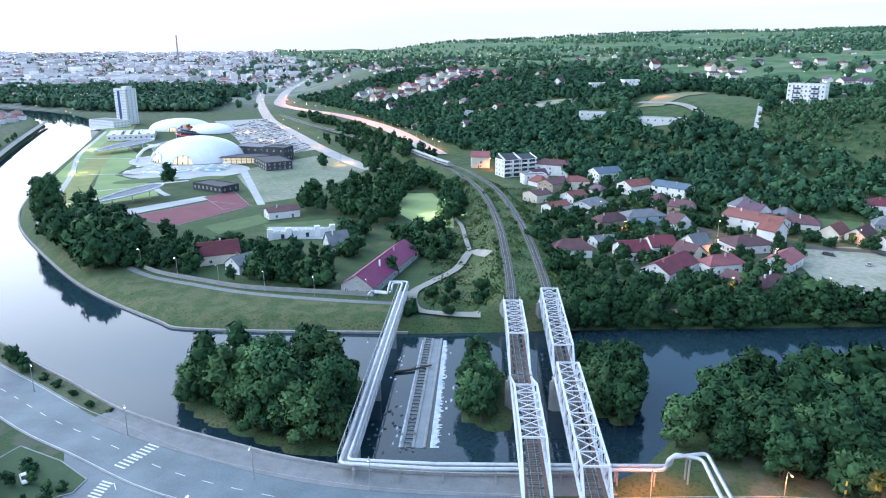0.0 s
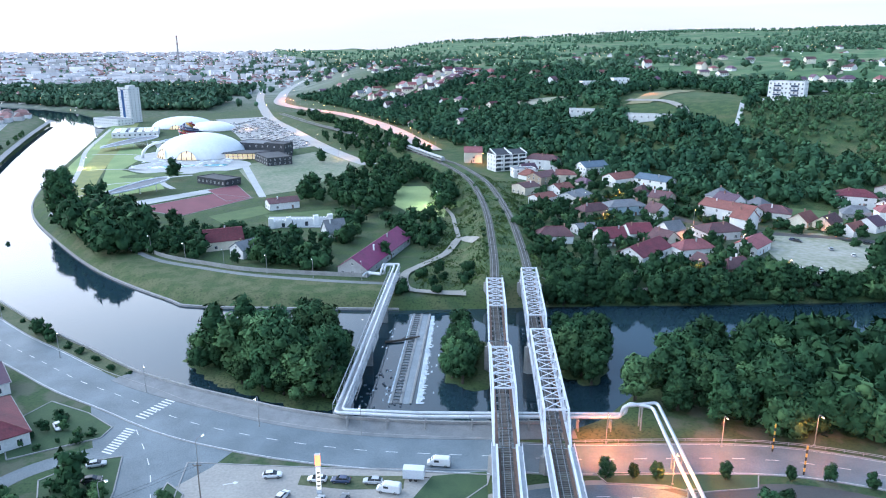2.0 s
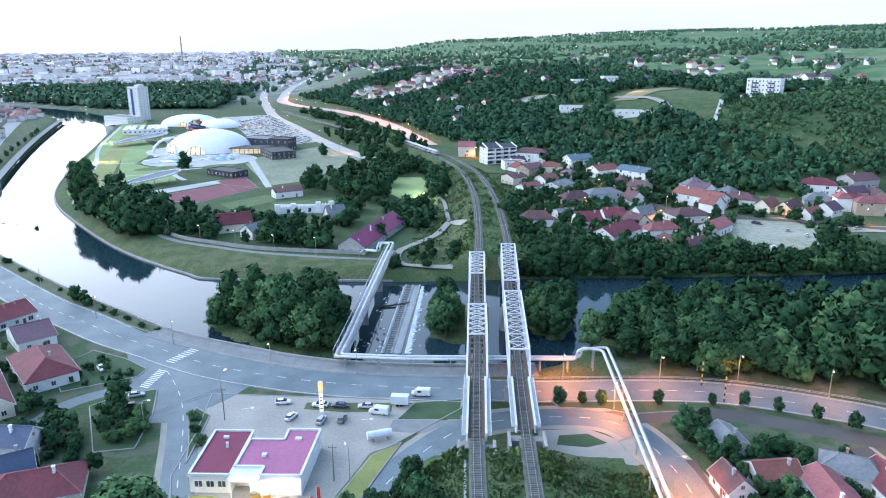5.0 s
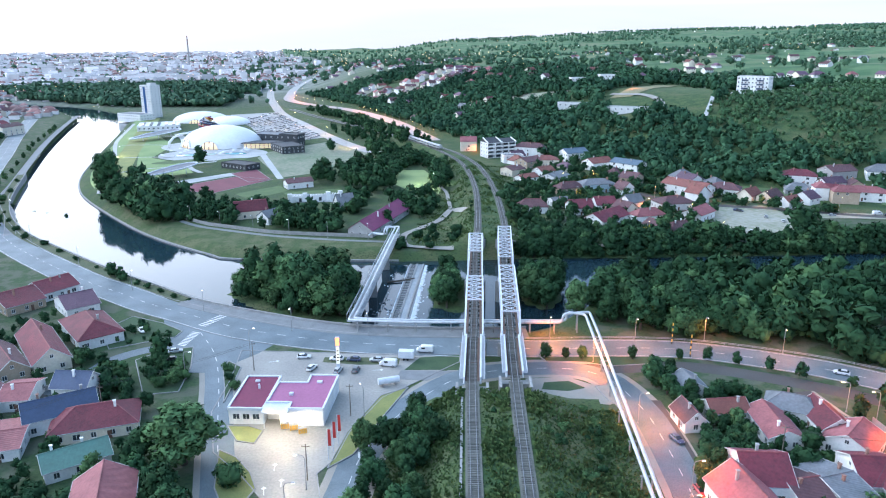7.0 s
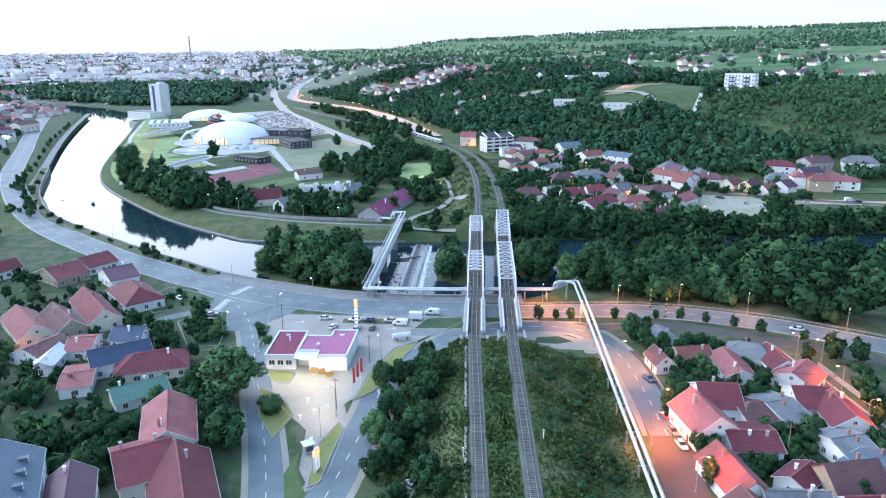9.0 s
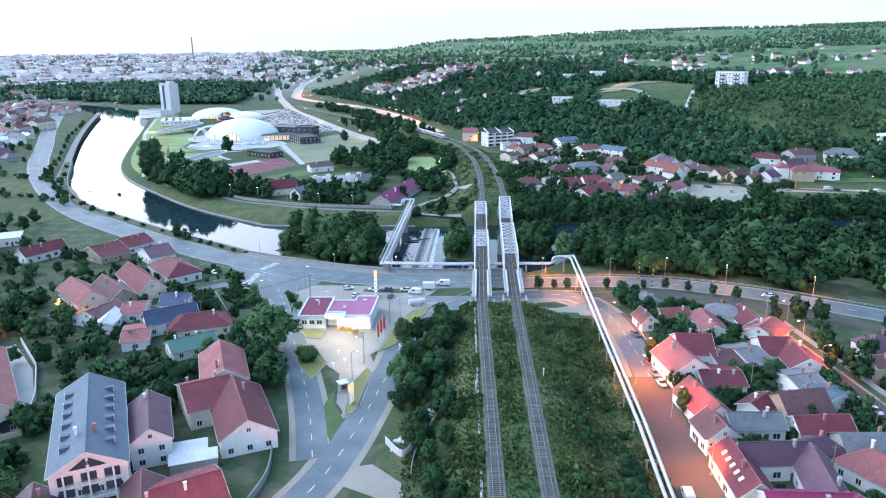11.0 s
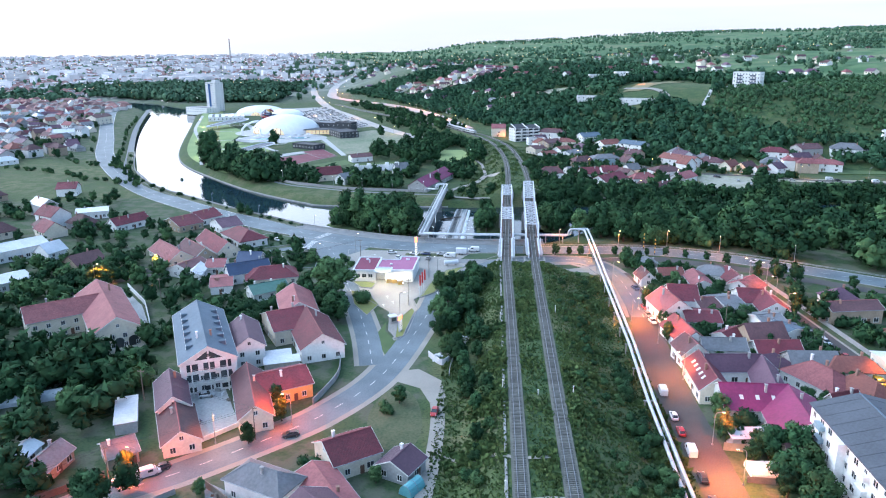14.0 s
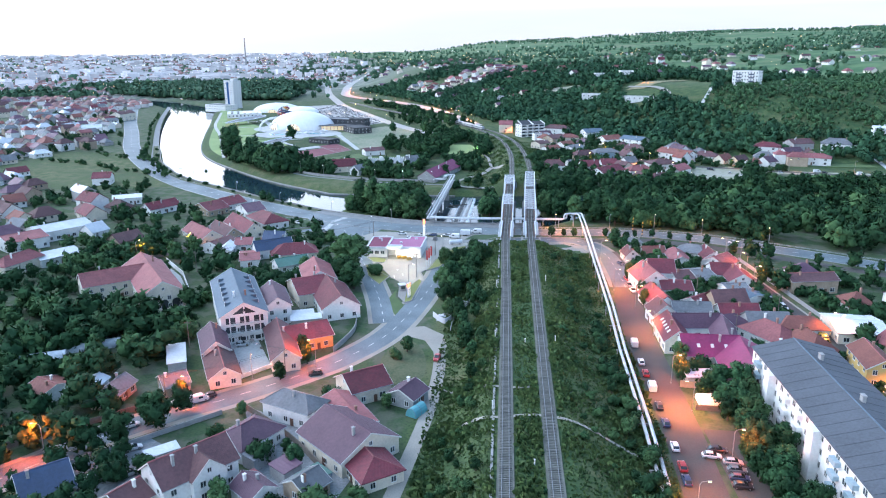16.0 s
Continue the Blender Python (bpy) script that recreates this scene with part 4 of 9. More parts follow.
# promenade along the river
road("pavement_promenade", [(-232, 118), (-258, 160), (-292, 208), (-318, 262), (-400, 437), (-462, 580), (-528, 742)], 5.0, M_PAVING, "light paved riverside promenade", 0.07, centre=False)
bank_ = smooth_line(RIVER[RIVER.index((18, 0)):RIVER.index((-328, 292)) + 1], 6)
mb = MB()
ribbon(mb, offset(bank_, 0.1), 0.5, 0.85, drape=False, thick=5.6)
tagged(part("pavement_quay", mb, M_CONCRETE), "pale concrete quay wall and parapet along the river", "bank edge", kind="structure")
k_ = min(range(len(bank_)), key=lambda i: abs(bank_[i][0] + 106))
for nm_, pts_, w_, m_, lab_ in (("lawn_quay", bank_[k_:], 5.4, M_BANK, "rough grass strip behind the quay wall"), ("pavement_sidewalk", bank_[:k_ + 1], 7.2, M_PAVING, "grey paved sidewalk beside the quay wall")):
    mb = MB()
    ribbon(mb, offset(pts_, w_ / 2 + 0.3), w_, 0.13, drape=False, thick=0.3)
    tagged(part(nm_, mb, m_), lab_, "bank", kind="structure")
bank_ = smooth_line(RIVER[RIVER.index((-380, 540)):RIVER.index((-33, 88)) + 1], 6)
mb = MB()
ribbon(mb, offset(bank_, 1.3), 0.9, WATER + 0.75, drape=False, thick=1.6)
tagged(part("pavement_bank_kerb", mb, M_CONCRETE), "pale stone kerb at the water's edge", "bank edge", kind="structure")
road("road_dyke_path", [(-36, 108), (-62, 111), (-96, 118), (-122, 128), (-144, 138.5), (-165, 157), (-182, 172)], 3.0, M_PAVING, "grey riverside path behind a fence", 0.06, centre=False, kerb=False)


def draped(name, pts, w, material, label, lift=0.12):
    """A path that follows the ground both along and across."""
    line = smooth_line(pts, 8)
    n = max(2, int(w / 3) + 1)
    cols = [offset(line, w * (0.5 - i / (n - 1))) for i in range(n)]
    flat_xy = [c[k] for k in range(len(line)) for c in cols]
    hz = heights(np.array([p[0] for p in flat_xy]), np.array([p[1] for p in flat_xy]))[0]
    mb = MB()
    mb.add([(x, y, z + lift) for (x, y), z in zip(flat_xy, hz)], [(k * n + i, k * n + i + 1, (k + 1) * n + i + 1, (k + 1) * n + i) for k in range(len(line) - 1) for i in range(n - 1)])
    return tagged(part(name, mb, material), label, "path", kind="structure")


draped("pavement_dirt_track", [(-3, 158), (-7, 170), (-11, 176), (-17, 150), (-28, 130), (-33, 119), (-31, 102), (-22, 97.5), (-8, 97)], 3.6, M_GRAVEL, "pale dirt track on a grassy bank", 0.6)
draped("pavement_dirt_track_upper", [(-11, 176), (-13, 200), (-15, 225), (-20, 250), (-17, 272)], 2.2, M_GRAVEL, "pale dirt track leading to a pitch", 0.6)
draped("pavement_bank_track", [(17, 101), (40, 100), (80, 107), (124, 120), (180, 128), (260, 134)], 3.2, M_GRAVEL, "dirt lane along the river bank", 0.2)
# sports and leisure grounds on the far bank
def oval(cx, cy, rx, ry, rz, n=26):
    c, q = math.cos(radians(rz)), math.sin(radians(rz))
    return [(cx + rx * math.cos(a) * c - ry * math.sin(a) * q, cy + rx * math.cos(a) * q + ry * math.sin(a) * c) for a in (2 * math.pi * i / n for i in range(n))]


M_POOL = mat("pool_water", (0.20, 0.50, 0.55), (0.16, 0.42, 0.48), 0.2, 0.08)
flat("pavement_leisure_plaza", oval(-222, 392, 46, 36, 10), M_PLAZA, "white paved leisure pool terrace", "plaza", 0.08)
flat("pavement_dome_apron", oval(-236, 446, 52, 42, 0), M_PLAZA, "pale paving around a dome", "plaza", 0.06)
flat("pool_basin", oval(-236, 388, 18, 8, 20), M_POOL, "turquoise outdoor pool basin", "pool", 0.14, 0.3)
flat("pool_basin_round", oval(-204, 396, 10, 7, 0), M_POOL, "small round turquoise pool", "pool", 0.14, 0.3)
flat("lawn_terrace", oval(-236, 352, 22, 9, 30), M_LAWN, "small green lawn on a terrace", "lawn", 0.1)
flat("lawn_terrace_small", oval(-196, 362, 12, 8, 30), M_LAWN, "small green lawn among paving", "lawn", 0.12)
road("pavement_pool_walk", [(-206, 352), (-222, 338), (-214, 318), (-200, 300)], 4, M_PLAZA, "white garden walk", 0.07, centre=False, kerb=False)
road("pavement_hall_walk", [(-252, 420), (-270, 455), (-290, 500), (-312, 540)], 7, M_PLAZA, "white walk among leisure buildings", 0.07, centre=False, kerb=False)
flat("pavement_red_court", [(-200, 241), (-168, 284), (-139, 272), (-166, 222)], M_COURT, "red hard court with pale surround", "sports court", 0.07, 0.2)
flat("pavement_red_court_small", [(-176, 296), (-162, 314), (-140.5, 273), (-153, 262)], M_COURT, "small red tennis court", "sports court", 0.11, 0.2)
flat("pavement_court_walk", [(-215, 252), (-176, 300), (-168, 292), (-204, 243)], M_PLAZA, "pale walkway beside a red court", "walkway", 0.10)
flat("pavement_sand_lot", [(-180, 402), (-178, 372), (-136, 279), (-113, 300), (-88, 398), (-100, 440), (-140, 470)], M_LOTGRASS, "dusty sand and grass lot", "lot", 0.05)
flat("pavement_side_walk", [(-186, 402), (-180, 402), (-132, 276), (-136, 274)], M_PLAZA, "pale walkway along a lot", "walkway", 0.09)
flat("pitch_lit", [(-56, 312), (-34, 312), (-19, 255), (-19, 222), (-38, 230), (-50, 254)], M_TURF, "bright floodlit sports pitch", "pitch", 0.09)
flat("pitch_small", [(-120, 226), (-86, 240), (-80, 226), (-107, 200)], M_LAWN, "green training pitch", "pitch", 0.09)
flat("pitch_green", [(-150, 222), (-128, 250), (-118, 232), (-136, 205)], M_LAWN, "mown green sports lawn", "pitch", 0.06)
for off_, w_, m_, nm_ in ((-15, 12, M_BEACH, "lawn_riverside"), (-29, 16, M_YLAWN, "lawn_beach")):
    mb = MB()
    bank = smooth_line([(-212, 178), (-256, 232), (-286, 285), (-318, 365), (-380, 540), (-437, 700)], 6)
    ribbon(mb, offset(bank, off_), w_, 0.05, drape=False)
    tagged(part(nm_, mb, m_), "lit grassy riverside lawn beside the water", "lawn", kind="structure")
flat("lawn_leisure", [(-240, 262), (-262, 330), (-300, 420), (-345, 520), (-330, 530), (-280, 450), (-268, 372), (-226, 338), (-206, 300)], M_BEACH, "green leisure lawn crossed by paths", "lawn", 0.035)
road("road_beach_path", [(-238, 222), (-262, 280), (-300, 372), (-345, 470), (-380, 570), (-404, 640)], 3.5, M_PLAZA, "pale riverside path on a lawn", 0.07, centre=False, kerb=False)
flat("pavement_car_park", [(-322, 752), (-262, 790), (-146, 510), (-178, 470), (-200, 480), (-250, 600)], M_LOT, "large car park full of cars", "car park", 0.05)
road("road_mall", [(-83, 402), (-112, 450), (-150, 527), (-200, 640), (-251, 754), (-300, 900), (-352, 1071), (-410, 1300), (-474, 1591), (-560, 1900)], 13, M_LOT, "wide pale lit road leading into the town", 0.1, centre=False)
BOULEVARD = [(-36, 477), (-58, 550), (-87, 640), (-130, 740), (-180, 830), (-250, 914), (-300, 1000), (-330, 1130), (-372, 1377), (-388, 1700), (-400, 1900), (-470, 2300)]
draped("road_boulevard", BOULEVARD, 18, M_LOT, "wide boulevard lit by sodium lamps", 0.9)
flat("pavement_gravel_yard", [(126, 190), (131, 160), (128, 138), (119, 116), (146, 114), (172, 120), (178, 160), (170, 190)], M_SAND, "gravel yard with parked cars", "yard", 0.25)
road("road_service", [(26, -31.5), (45, -30), (65, -29), (90, -38.5), (112, -51.5), (160, -84), (240, -146), (320, -215)], 6.5, M_LANE, "service road beside the riverside road", 0.058, centre=False, kerb=False)
flat("pitch_meadow", [(180, 262), (198, 250), (196, 215), (181, 197), (156, 200), (157, 230)], M_LAWN, "mown green field behind the houses", "field", 0.9)
road("road_village", [(40, 330), (62, 300), (80, 268), (100, 232), (120, 205), (142, 190), (172, 182), (200, 170), (250, 155), (340, 140)], 6, M_LANE, "village street on the far bank", 0.3, centre=False, kerb=False)
road("road_east_gravel", [(131, 196), (150, 177), (178, 166), (207, 165), (234, 161), (263, 157), (340, 150)], 13, M_SAND, "wide pale gravel road on the far bank", 0.29, centre=False, kerb=False)
draped("pavement_garden_drive", [(284, 248), (287, 228), (285, 205), (281, 186), (272, 166)], 3.6, M_PLAZA, "pale concrete drive to a white house", 0.3)
flat("lawn_east", [(238, 190), (250, 212), (276, 210), (276, 190)], M_LAWN, "fenced green garden plot", "lawn", 0.6)
draped("pavement_hill_field", [(146, 492), (165, 515), (190, 560), (222, 612)], 24, mat("sandy_field", (0.30, 0.25, 0.14), (0.17, 0.19, 0.09), 0.05, 0.95, fine=12), "bare sandy field on the hill", 0.6)
draped("road_hill_curl", [(142, 515), (150, 503), (167, 478), (173, 450), (170, 432), (157, 425)], 6, M_GRAVEL, "pale gravel drive curling over the hill", 1.0)
draped("road_hill_steps", [(219, 441), (207, 412), (192, 378)], 3.5, M_PLAZA, "pale path down the hillside", 1.0)
draped("road_hill_lane", [(240, 560), (290, 550), (315, 533), (335, 509), (352, 479), (380, 430), (440, 380)], 7, M_PLAZA, "pale lane along the hilltop", 1.0)
draped("pavement_hill_strip", [(40, 632), (70, 604), (103, 575)], 26, M_SAND, "pale harvested field on the hill", 0.8)
flat("pavement_pool_terrace", [(-116, 221), (-108, 197), (-79, 198), (-81.6, 222)], M_PLAZA, "white paved terrace beside a green pitch", "terrace", 0.16, 0.3)
flat("lawn_wedge", [(-41.8, -108), (-43.2, -118), (-40.5, -130), (-37.4, -138), (-35.2, -134), (-34.2, -122), (-37, -124.5), (-41, -116.5)], M_LAWN, "grassy wedge between two forking roads", "lawn", 0.05)
flat("pavement_track_apron", [(-31, -146), (-27, -145), (-20, -152), (-17.8, -163), (-21.4, -167), (-25.5, -157), (-33, -153)], M_GRAVEL, "dusty gravel mouth of a farm track", "gravel", 0.055)
flat("pavement_pink_court", [(-149, -79), (-133, -97), (-122, -115), (-116.5, -130), (-121, -133), (-146, -96), (-153, -84)], M_PLAZA, "white paved forecourt of a large house", "courtyard", 0.06)
draped("pavement_channel", [(-160, -194), (-147, -181), (-135, -169.5), (-123.5, -159.5), (-115.5, -149)], 2.4, M_CONCRETE, "pale concrete channel wall through the gardens", 0.5)
for nm, pts in (("pavement_foot_path", [(-17, -209), (-10, -212), (-3, -215.5), (7, -213.8), (18, -216.5), (30, -221)]), ("pavement_foot_path_upper", [(-17.4, -190), (-9, -196), (-1, -199.8), (8, -199)])):
    draped(nm, pts, 1.1, M_GRAVEL, "narrow trodden path crossing the railway", 0.22)
flat("pavement_inner_gravel", [(15, -37.6), (27, -36.2), (34, -41.5), (38.6, -51), (36, -52.5), (26, -50.5), (15, -49)], M_GRAVEL, "dusty gravel ground inside a road bend", "gravel", 0.05)
flat("lawn_gravel_island", [(20, -40), (27, -39), (31, -43), (26, -45), (19, -44)], M_VERGE, "small grassy island on gravel", "lawn", 0.14)
flat("lawn_south_garden", [(-88, -18), (-83.5, -32), (-81, -48), (-90, -50), (-102, -28), (-96, -20.5)], M_VERGE, "shrubby garden plot behind parked cars", "lawn", 0.12, 0.1)
road("road_junction_west", [(-87, -9), (-96, -17), (-103.4, -21.5), (-109, -28), (-112, -38), (-118, -50)], 5.0, M_ASPHALT, "side street leaving the junction between gardens", 0.068, centre=False, kerb=False)
# ---- houses ----
ROOF_WORD = {"red": "red tiled", "pink": "faded red tiled", "magenta": "crimson sheet-metal", "brown": "brown tiled", "orange": "clay tiled", "purple": "plum tiled",
             "grey": "grey slate", "blue": "blue sheet-metal", "steel": "steel-blue", "green": "green sheet-metal", "white": "white sheet-metal"}
WALL_WORD = {"white": "white rendered", "cream": "cream rendered", "grey": "grey rendered", "tan": "tan rendered", "brick": "brick", "yellow": "yellow rendered", "blue": "blue-grey rendered"}
BUILT = []      # centre and radius of every footprint, to keep plants out
FOOTPRINTS = []  # the same as turned rectangles


ROAD_LINES = [(smooth_line(r, 3), w) for r, w in ((BOULEVARD, 24), (ROAD_WEST, 16), (ROAD_EAST, 13), (ROAD_B, 9), (ROAD_C, 10), (ROAD_D, 12.5), (ROAD_E, 8))]


FIELDS = [[(-122, 200), (-74, 212), (-66, 184), (-84, 172), (-118, 178)], [(-140, 158), (-116, 132), (-98, 140), (-104, 160), (-124, 172)], [(-248, 228), (-232, 205), (-216, 214), (-218, 250), (-236, 262)], [(-395, 250), (-296, 240), (-246, 150), (-222, 92), (-300, 76), (-405, 170)]]


def free(x, y, m):
    """Whether a place is clear of houses, roads and open fields."""
    if any(inside(np.array([x]), np.array([y]), f)[0] for f in FIELDS):
        return False
    if any((x - a) ** 2 + (y - b) ** 2 < (r + m) ** 2 for a, b, r in BUILT):
        return False
    for line, w in ROAD_LINES:
        if dist_line(np.array([x]), np.array([y]), line)[0][0] < w / 2 + m:
            return False
    return abs(x - 36.5) > 3 or y > 3


wr = np.random.default_rng(11)


def sample(n, x0, x1, y0, y1, keep):
    x, y = wr.uniform(x0, x1, n), wr.uniform(y0, y1, n)
    k = keep(x, y)
    return np.stack([x[k], y[k]], -1)


def hill_d(x, y):
    return heights(x, y)[1]


def window_mesh(w, h):
    """A casement in one piece: a frame with a mullion, two panes set back in it, a sloping sill."""
    f = MB()
    xs = (-w / 2 - 0.09, -w / 2, -0.045, 0.045, w / 2, w / 2 + 0.09)
    zs = (-h / 2 - 0.12, -h / 2, h / 2, h / 2 + 0.09)
    vs = [(x, -0.14 if j == 0 else -0.06, z) for j, z in enumerate(zs) for x in xs]
    idx = lambda i, j: j * 6 + i
    frame_f, glass_f = [], []
    for j in range(3):
        for i in range(5):
            q = (idx(i, j), idx(i + 1, j), idx(i + 1, j + 1), idx(i, j + 1))
            if j == 1 and i in (1, 3):
                k = len(vs)
                vs += [(vs[n][0], 0.02, vs[n][2]) for n in q]
                glass_f.append((k, k + 1, k + 2, k + 3))
                frame_f += [(q[n], q[(n + 1) % 4], k + (n + 1) % 4, k + n) for n in range(4)]
            else:
                frame_f.append(q)
    ring = [idx(i, 0) for i in range(6)] + [idx(5, j) for j in (1, 2, 3)] + [idx(i, 3) for i in (4, 3, 2, 1, 0)] + [idx(0, j) for j in (2, 1)]
    k = len(vs)
    vs += [(vs[n][0], 0.1, vs[n][2]) for n in ring]
    frame_f += [(ring[n], k + n, k + (n + 1) % len(ring), ring[(n + 1) % len(ring)]) for n in range(len(ring))]
    f.add(vs, frame_f + glass_f)
    f.mi = [0] * len(frame_f) + [1] * len(glass_f)
    return f.mesh("window", [M_FRAME, M_GLASS])


WINDOWS = {k: window_mesh(*k) for k in ((1.1, 1.3), (1.6, 1.4), (0.8, 0.9))}


def window(parent, x, y, z, rz, size=(1.1, 1.3)):
    w = part("window", WINDOWS[size], None, parent)
    w.matrix_basis = Matrix.Translation((x, y, z)) @ Matrix.Rotation(rz, 4, "Z")
    return w


def door_mesh():
    d = MB()
    d.box(0, 0, 0, 1.0, 0.12, 2.05)
    d.box(0, -0.06, 0.2, 0.7, 0.06, 0.7)
    d.box(0, -0.06, 1.1, 0.7, 0.06, 0.7)
    return d.mesh("door", mat("brown_door", (0.16, 0.09, 0.06), (0.11, 0.06, 0.04), 1.0, 0.6))


DOOR = door_mesh()


def gable_walls(mb, L, W, ze, zr, hip):
    x, y = L / 2, W / 2
    if hip:
        mb.box(0, 0, -1.2, L, W, ze + 1.2)
        return
    vs = []
    for s in (-1, 1):
        vs += [(s * x, -y, -1.2), (s * x, y, -1.2), (s * x, y, ze), (s * x, 0, zr - 0.12), (s * x, -y, ze)]
    mb.add(vs, [(4, 3, 2, 1, 0), (5, 6, 7, 8, 9), (0, 5, 9, 4), (1, 2, 7, 6), (0, 1, 6, 5)])


def roof_mesh(mb, L, W, ze, zr, hip, over=0.45, t=0.22):
    """Sloping slabs with overhang and thickness."""
    k = (zr - ze) / (W / 2)
    x, y = L / 2 + over, W / 2 + over
    zl = ze - k * over
    r = max(0.15, L / 2 - W / 2 * 0.9) if hip else x
    top = [(-x, -y, zl), (x, -y, zl), (x, y, zl), (-x, y, zl), (-r, 0, zr), (r, 0, zr)]
    vs = [(a, b, c + t) for a, b, c in top] + top
    fs = [(0, 1, 5, 4), (2, 3, 4, 5), (7, 6, 10, 11), (9, 8, 11, 10), (0, 6, 7, 1), (2, 8, 9, 3)]
    if hip:
        fs += [(1, 2, 5), (3, 0, 4), (8, 7, 11), (6, 9, 10), (1, 7, 8, 2), (3, 9, 6, 0)]
    else:
        fs += [(1, 7, 11, 5), (5, 11, 8, 2), (3, 9, 10, 4), (4, 10, 6, 0)]
    mb.add(vs, fs)


def house(x, y, L, W, rz, ze, zr, roof, wall, hip=False, windows=True, dormers=0, skylights=0):
    """A house whose ridge runs along its length: walls with gables, slab roof, ridge cap, gutters, chimney, windows, door."""
    rng = random.Random(int(x * 31 + y * 17))
    g = ground_z(x, y)
    root = empty("house", x, y, g, radians(rz))
    tall = ze > 5
    tagged(root, f"{'two-storey' if tall else 'single-storey'} {WALL_WORD[wall]} house with a {'hipped' if hip else 'gabled'} {ROOF_WORD[roof]} roof", "house")
    BUILT.append((x, y, math.hypot(L, W) * 0.42))
    FOOTPRINTS.append((x, y, L / 2, W / 2, radians(rz)))
    m = MB()
    gable_walls(m, L, W, ze, zr, hip)
    part("wall", m, M_WALL[wall], root)
    m = MB()
    roof_mesh(m, L, W, ze, zr, hip)
    rf = part("roof", m, M_ROOF[roof], root)
    m = MB()
    r = max(0.15, L / 2 - W * 0.45) if hip else L / 2 + 0.45
    m.tube([(-r, 0, zr + 0.2), (r, 0, zr + 0.2)], 0.17, 6)
    if hip:
        k = (zr - ze) / (W / 2)
        for sx in (-1, 1):
            for sy in (-1, 1):
                m.tube([(sx * r, 0, zr + 0.2), (sx * (L / 2 + 0.45), sy * (W / 2 + 0.45), ze - k * 0.45 + 0.2)], 0.12, 5)
    part("ridge_cap", m, M_ROOF["pink" if roof in ("red", "brown", "orange", "pink") else roof], rf)
    k = (zr - ze) / (W / 2)
    for s in (-1, 1) if y < 60 else ():
        m = MB()
        m.tube([(-L / 2 - 0.4, s * (W / 2 + 0.52), ze - k * 0.45 + 0.1), (L / 2 + 0.4, s * (W / 2 + 0.52), ze - k * 0.45 + 0.1)], 0.09, 6)
        part("gutter", m, M_STEEL_G, rf)
    if not hip and y < 60:
        for s in (-1, 1):
            m = MB()
            for q in (-1, 1):
                m.beam((s * (L / 2 + 0.47), q * (W / 2 + 0.45), ze - k * 0.45 + 0.12), (s * (L / 2 + 0.47), 0, zr + 0.12), 0.07, 0.26)
            part("bargeboard", m, M_FRAME, rf)
    for _ in range(rng.choice((1, 1, 2))):
        cx, cy = rng.uniform(-0.35, 0.35) * L, rng.choice((-1, 1)) * rng.uniform(0.08, 0.2) * W
        m = MB()
        base = zr - abs(cy) * k - 0.5
        m.box(cx, cy, base, 0.55, 0.55, zr + 0.9 - base)
        m.box(cx, cy, zr + 0.9, 0.75, 0.75, 0.14)
        part("chimney", m, M_WALL[rng.choice(("brick", "white", "grey"))], root)
    if windows:
        step_ = 3.4 if y < 60 else 6.5
        for fl in range(2 if tall else 1):
            z = 1.55 + 2.9 * fl
            if z + 0.8 > ze:
                continue
            n = max(1, int((L - 1.5) / step_))
            for i in range(n):
                u = -L / 2 + L * (i + 0.5) / n + rng.uniform(-0.25, 0.25)
                size = rng.choice(((1.1, 1.3), (1.1, 1.3), (1.6, 1.4)))
                for s in (-1, 1):
                    window(root, u, s * (W / 2 + 0.03), z, 0 if s < 0 else math.pi, size)
            n = max(1, int((W - 1) / 3.2))
            for i in range(n):
                v = -W / 2 + W * (i + 0.5) / n
                for s in (-1, 1):
                    window(root, s * (L / 2 + 0.03), v, z, math.pi / 2 * s, (1.1, 1.3))
        if not hip and zr - ze > 2.2:
            for s in (-1, 1):
                window(root, s * (L / 2 + 0.03), 0, ze + (zr - ze) * 0.38, math.pi / 2 * s, (0.8, 0.9))
        d = part("door", DOOR, None, root)
        d.matrix_basis = Matrix.Translation((rng.uniform(-0.2, 0.2) * L + 1.2, -W / 2 - 0.03, 0))
    for i in range(skylights):
        u = -L * 0.35 + L * 0.7 * (i + 0.5) / skylights
        for s in (-1,):
            m = MB()
            m.box(0, 0, 0.24, 0.9, 1.3, 0.08)
            w = part("skylight", m, M_FRAME, rf)
            w.matrix_basis = Matrix.Translation((u, s * W * 0.27, zr - W * 0.27 * k)) @ Matrix.Rotation(-s * math.atan(k), 4, "X")
    for i in range(dormers):
        u = -L * 0.4 + L * 0.8 * (i + 0.5) / dormers
        for s in (-1, 1):
            m = MB()
            v = W * 0.3
            zz = zr - v * k
            m.box(u, s * v, zz - 0.2, 1.3, 1.7, 1.25)
            dm = part("dormer", m, M_ROOF[roof], rf)
            window(dm, u, s * (v + 0.87), zz + 0.5, 0 if s < 0 else math.pi, (0.8, 0.9))
    return root


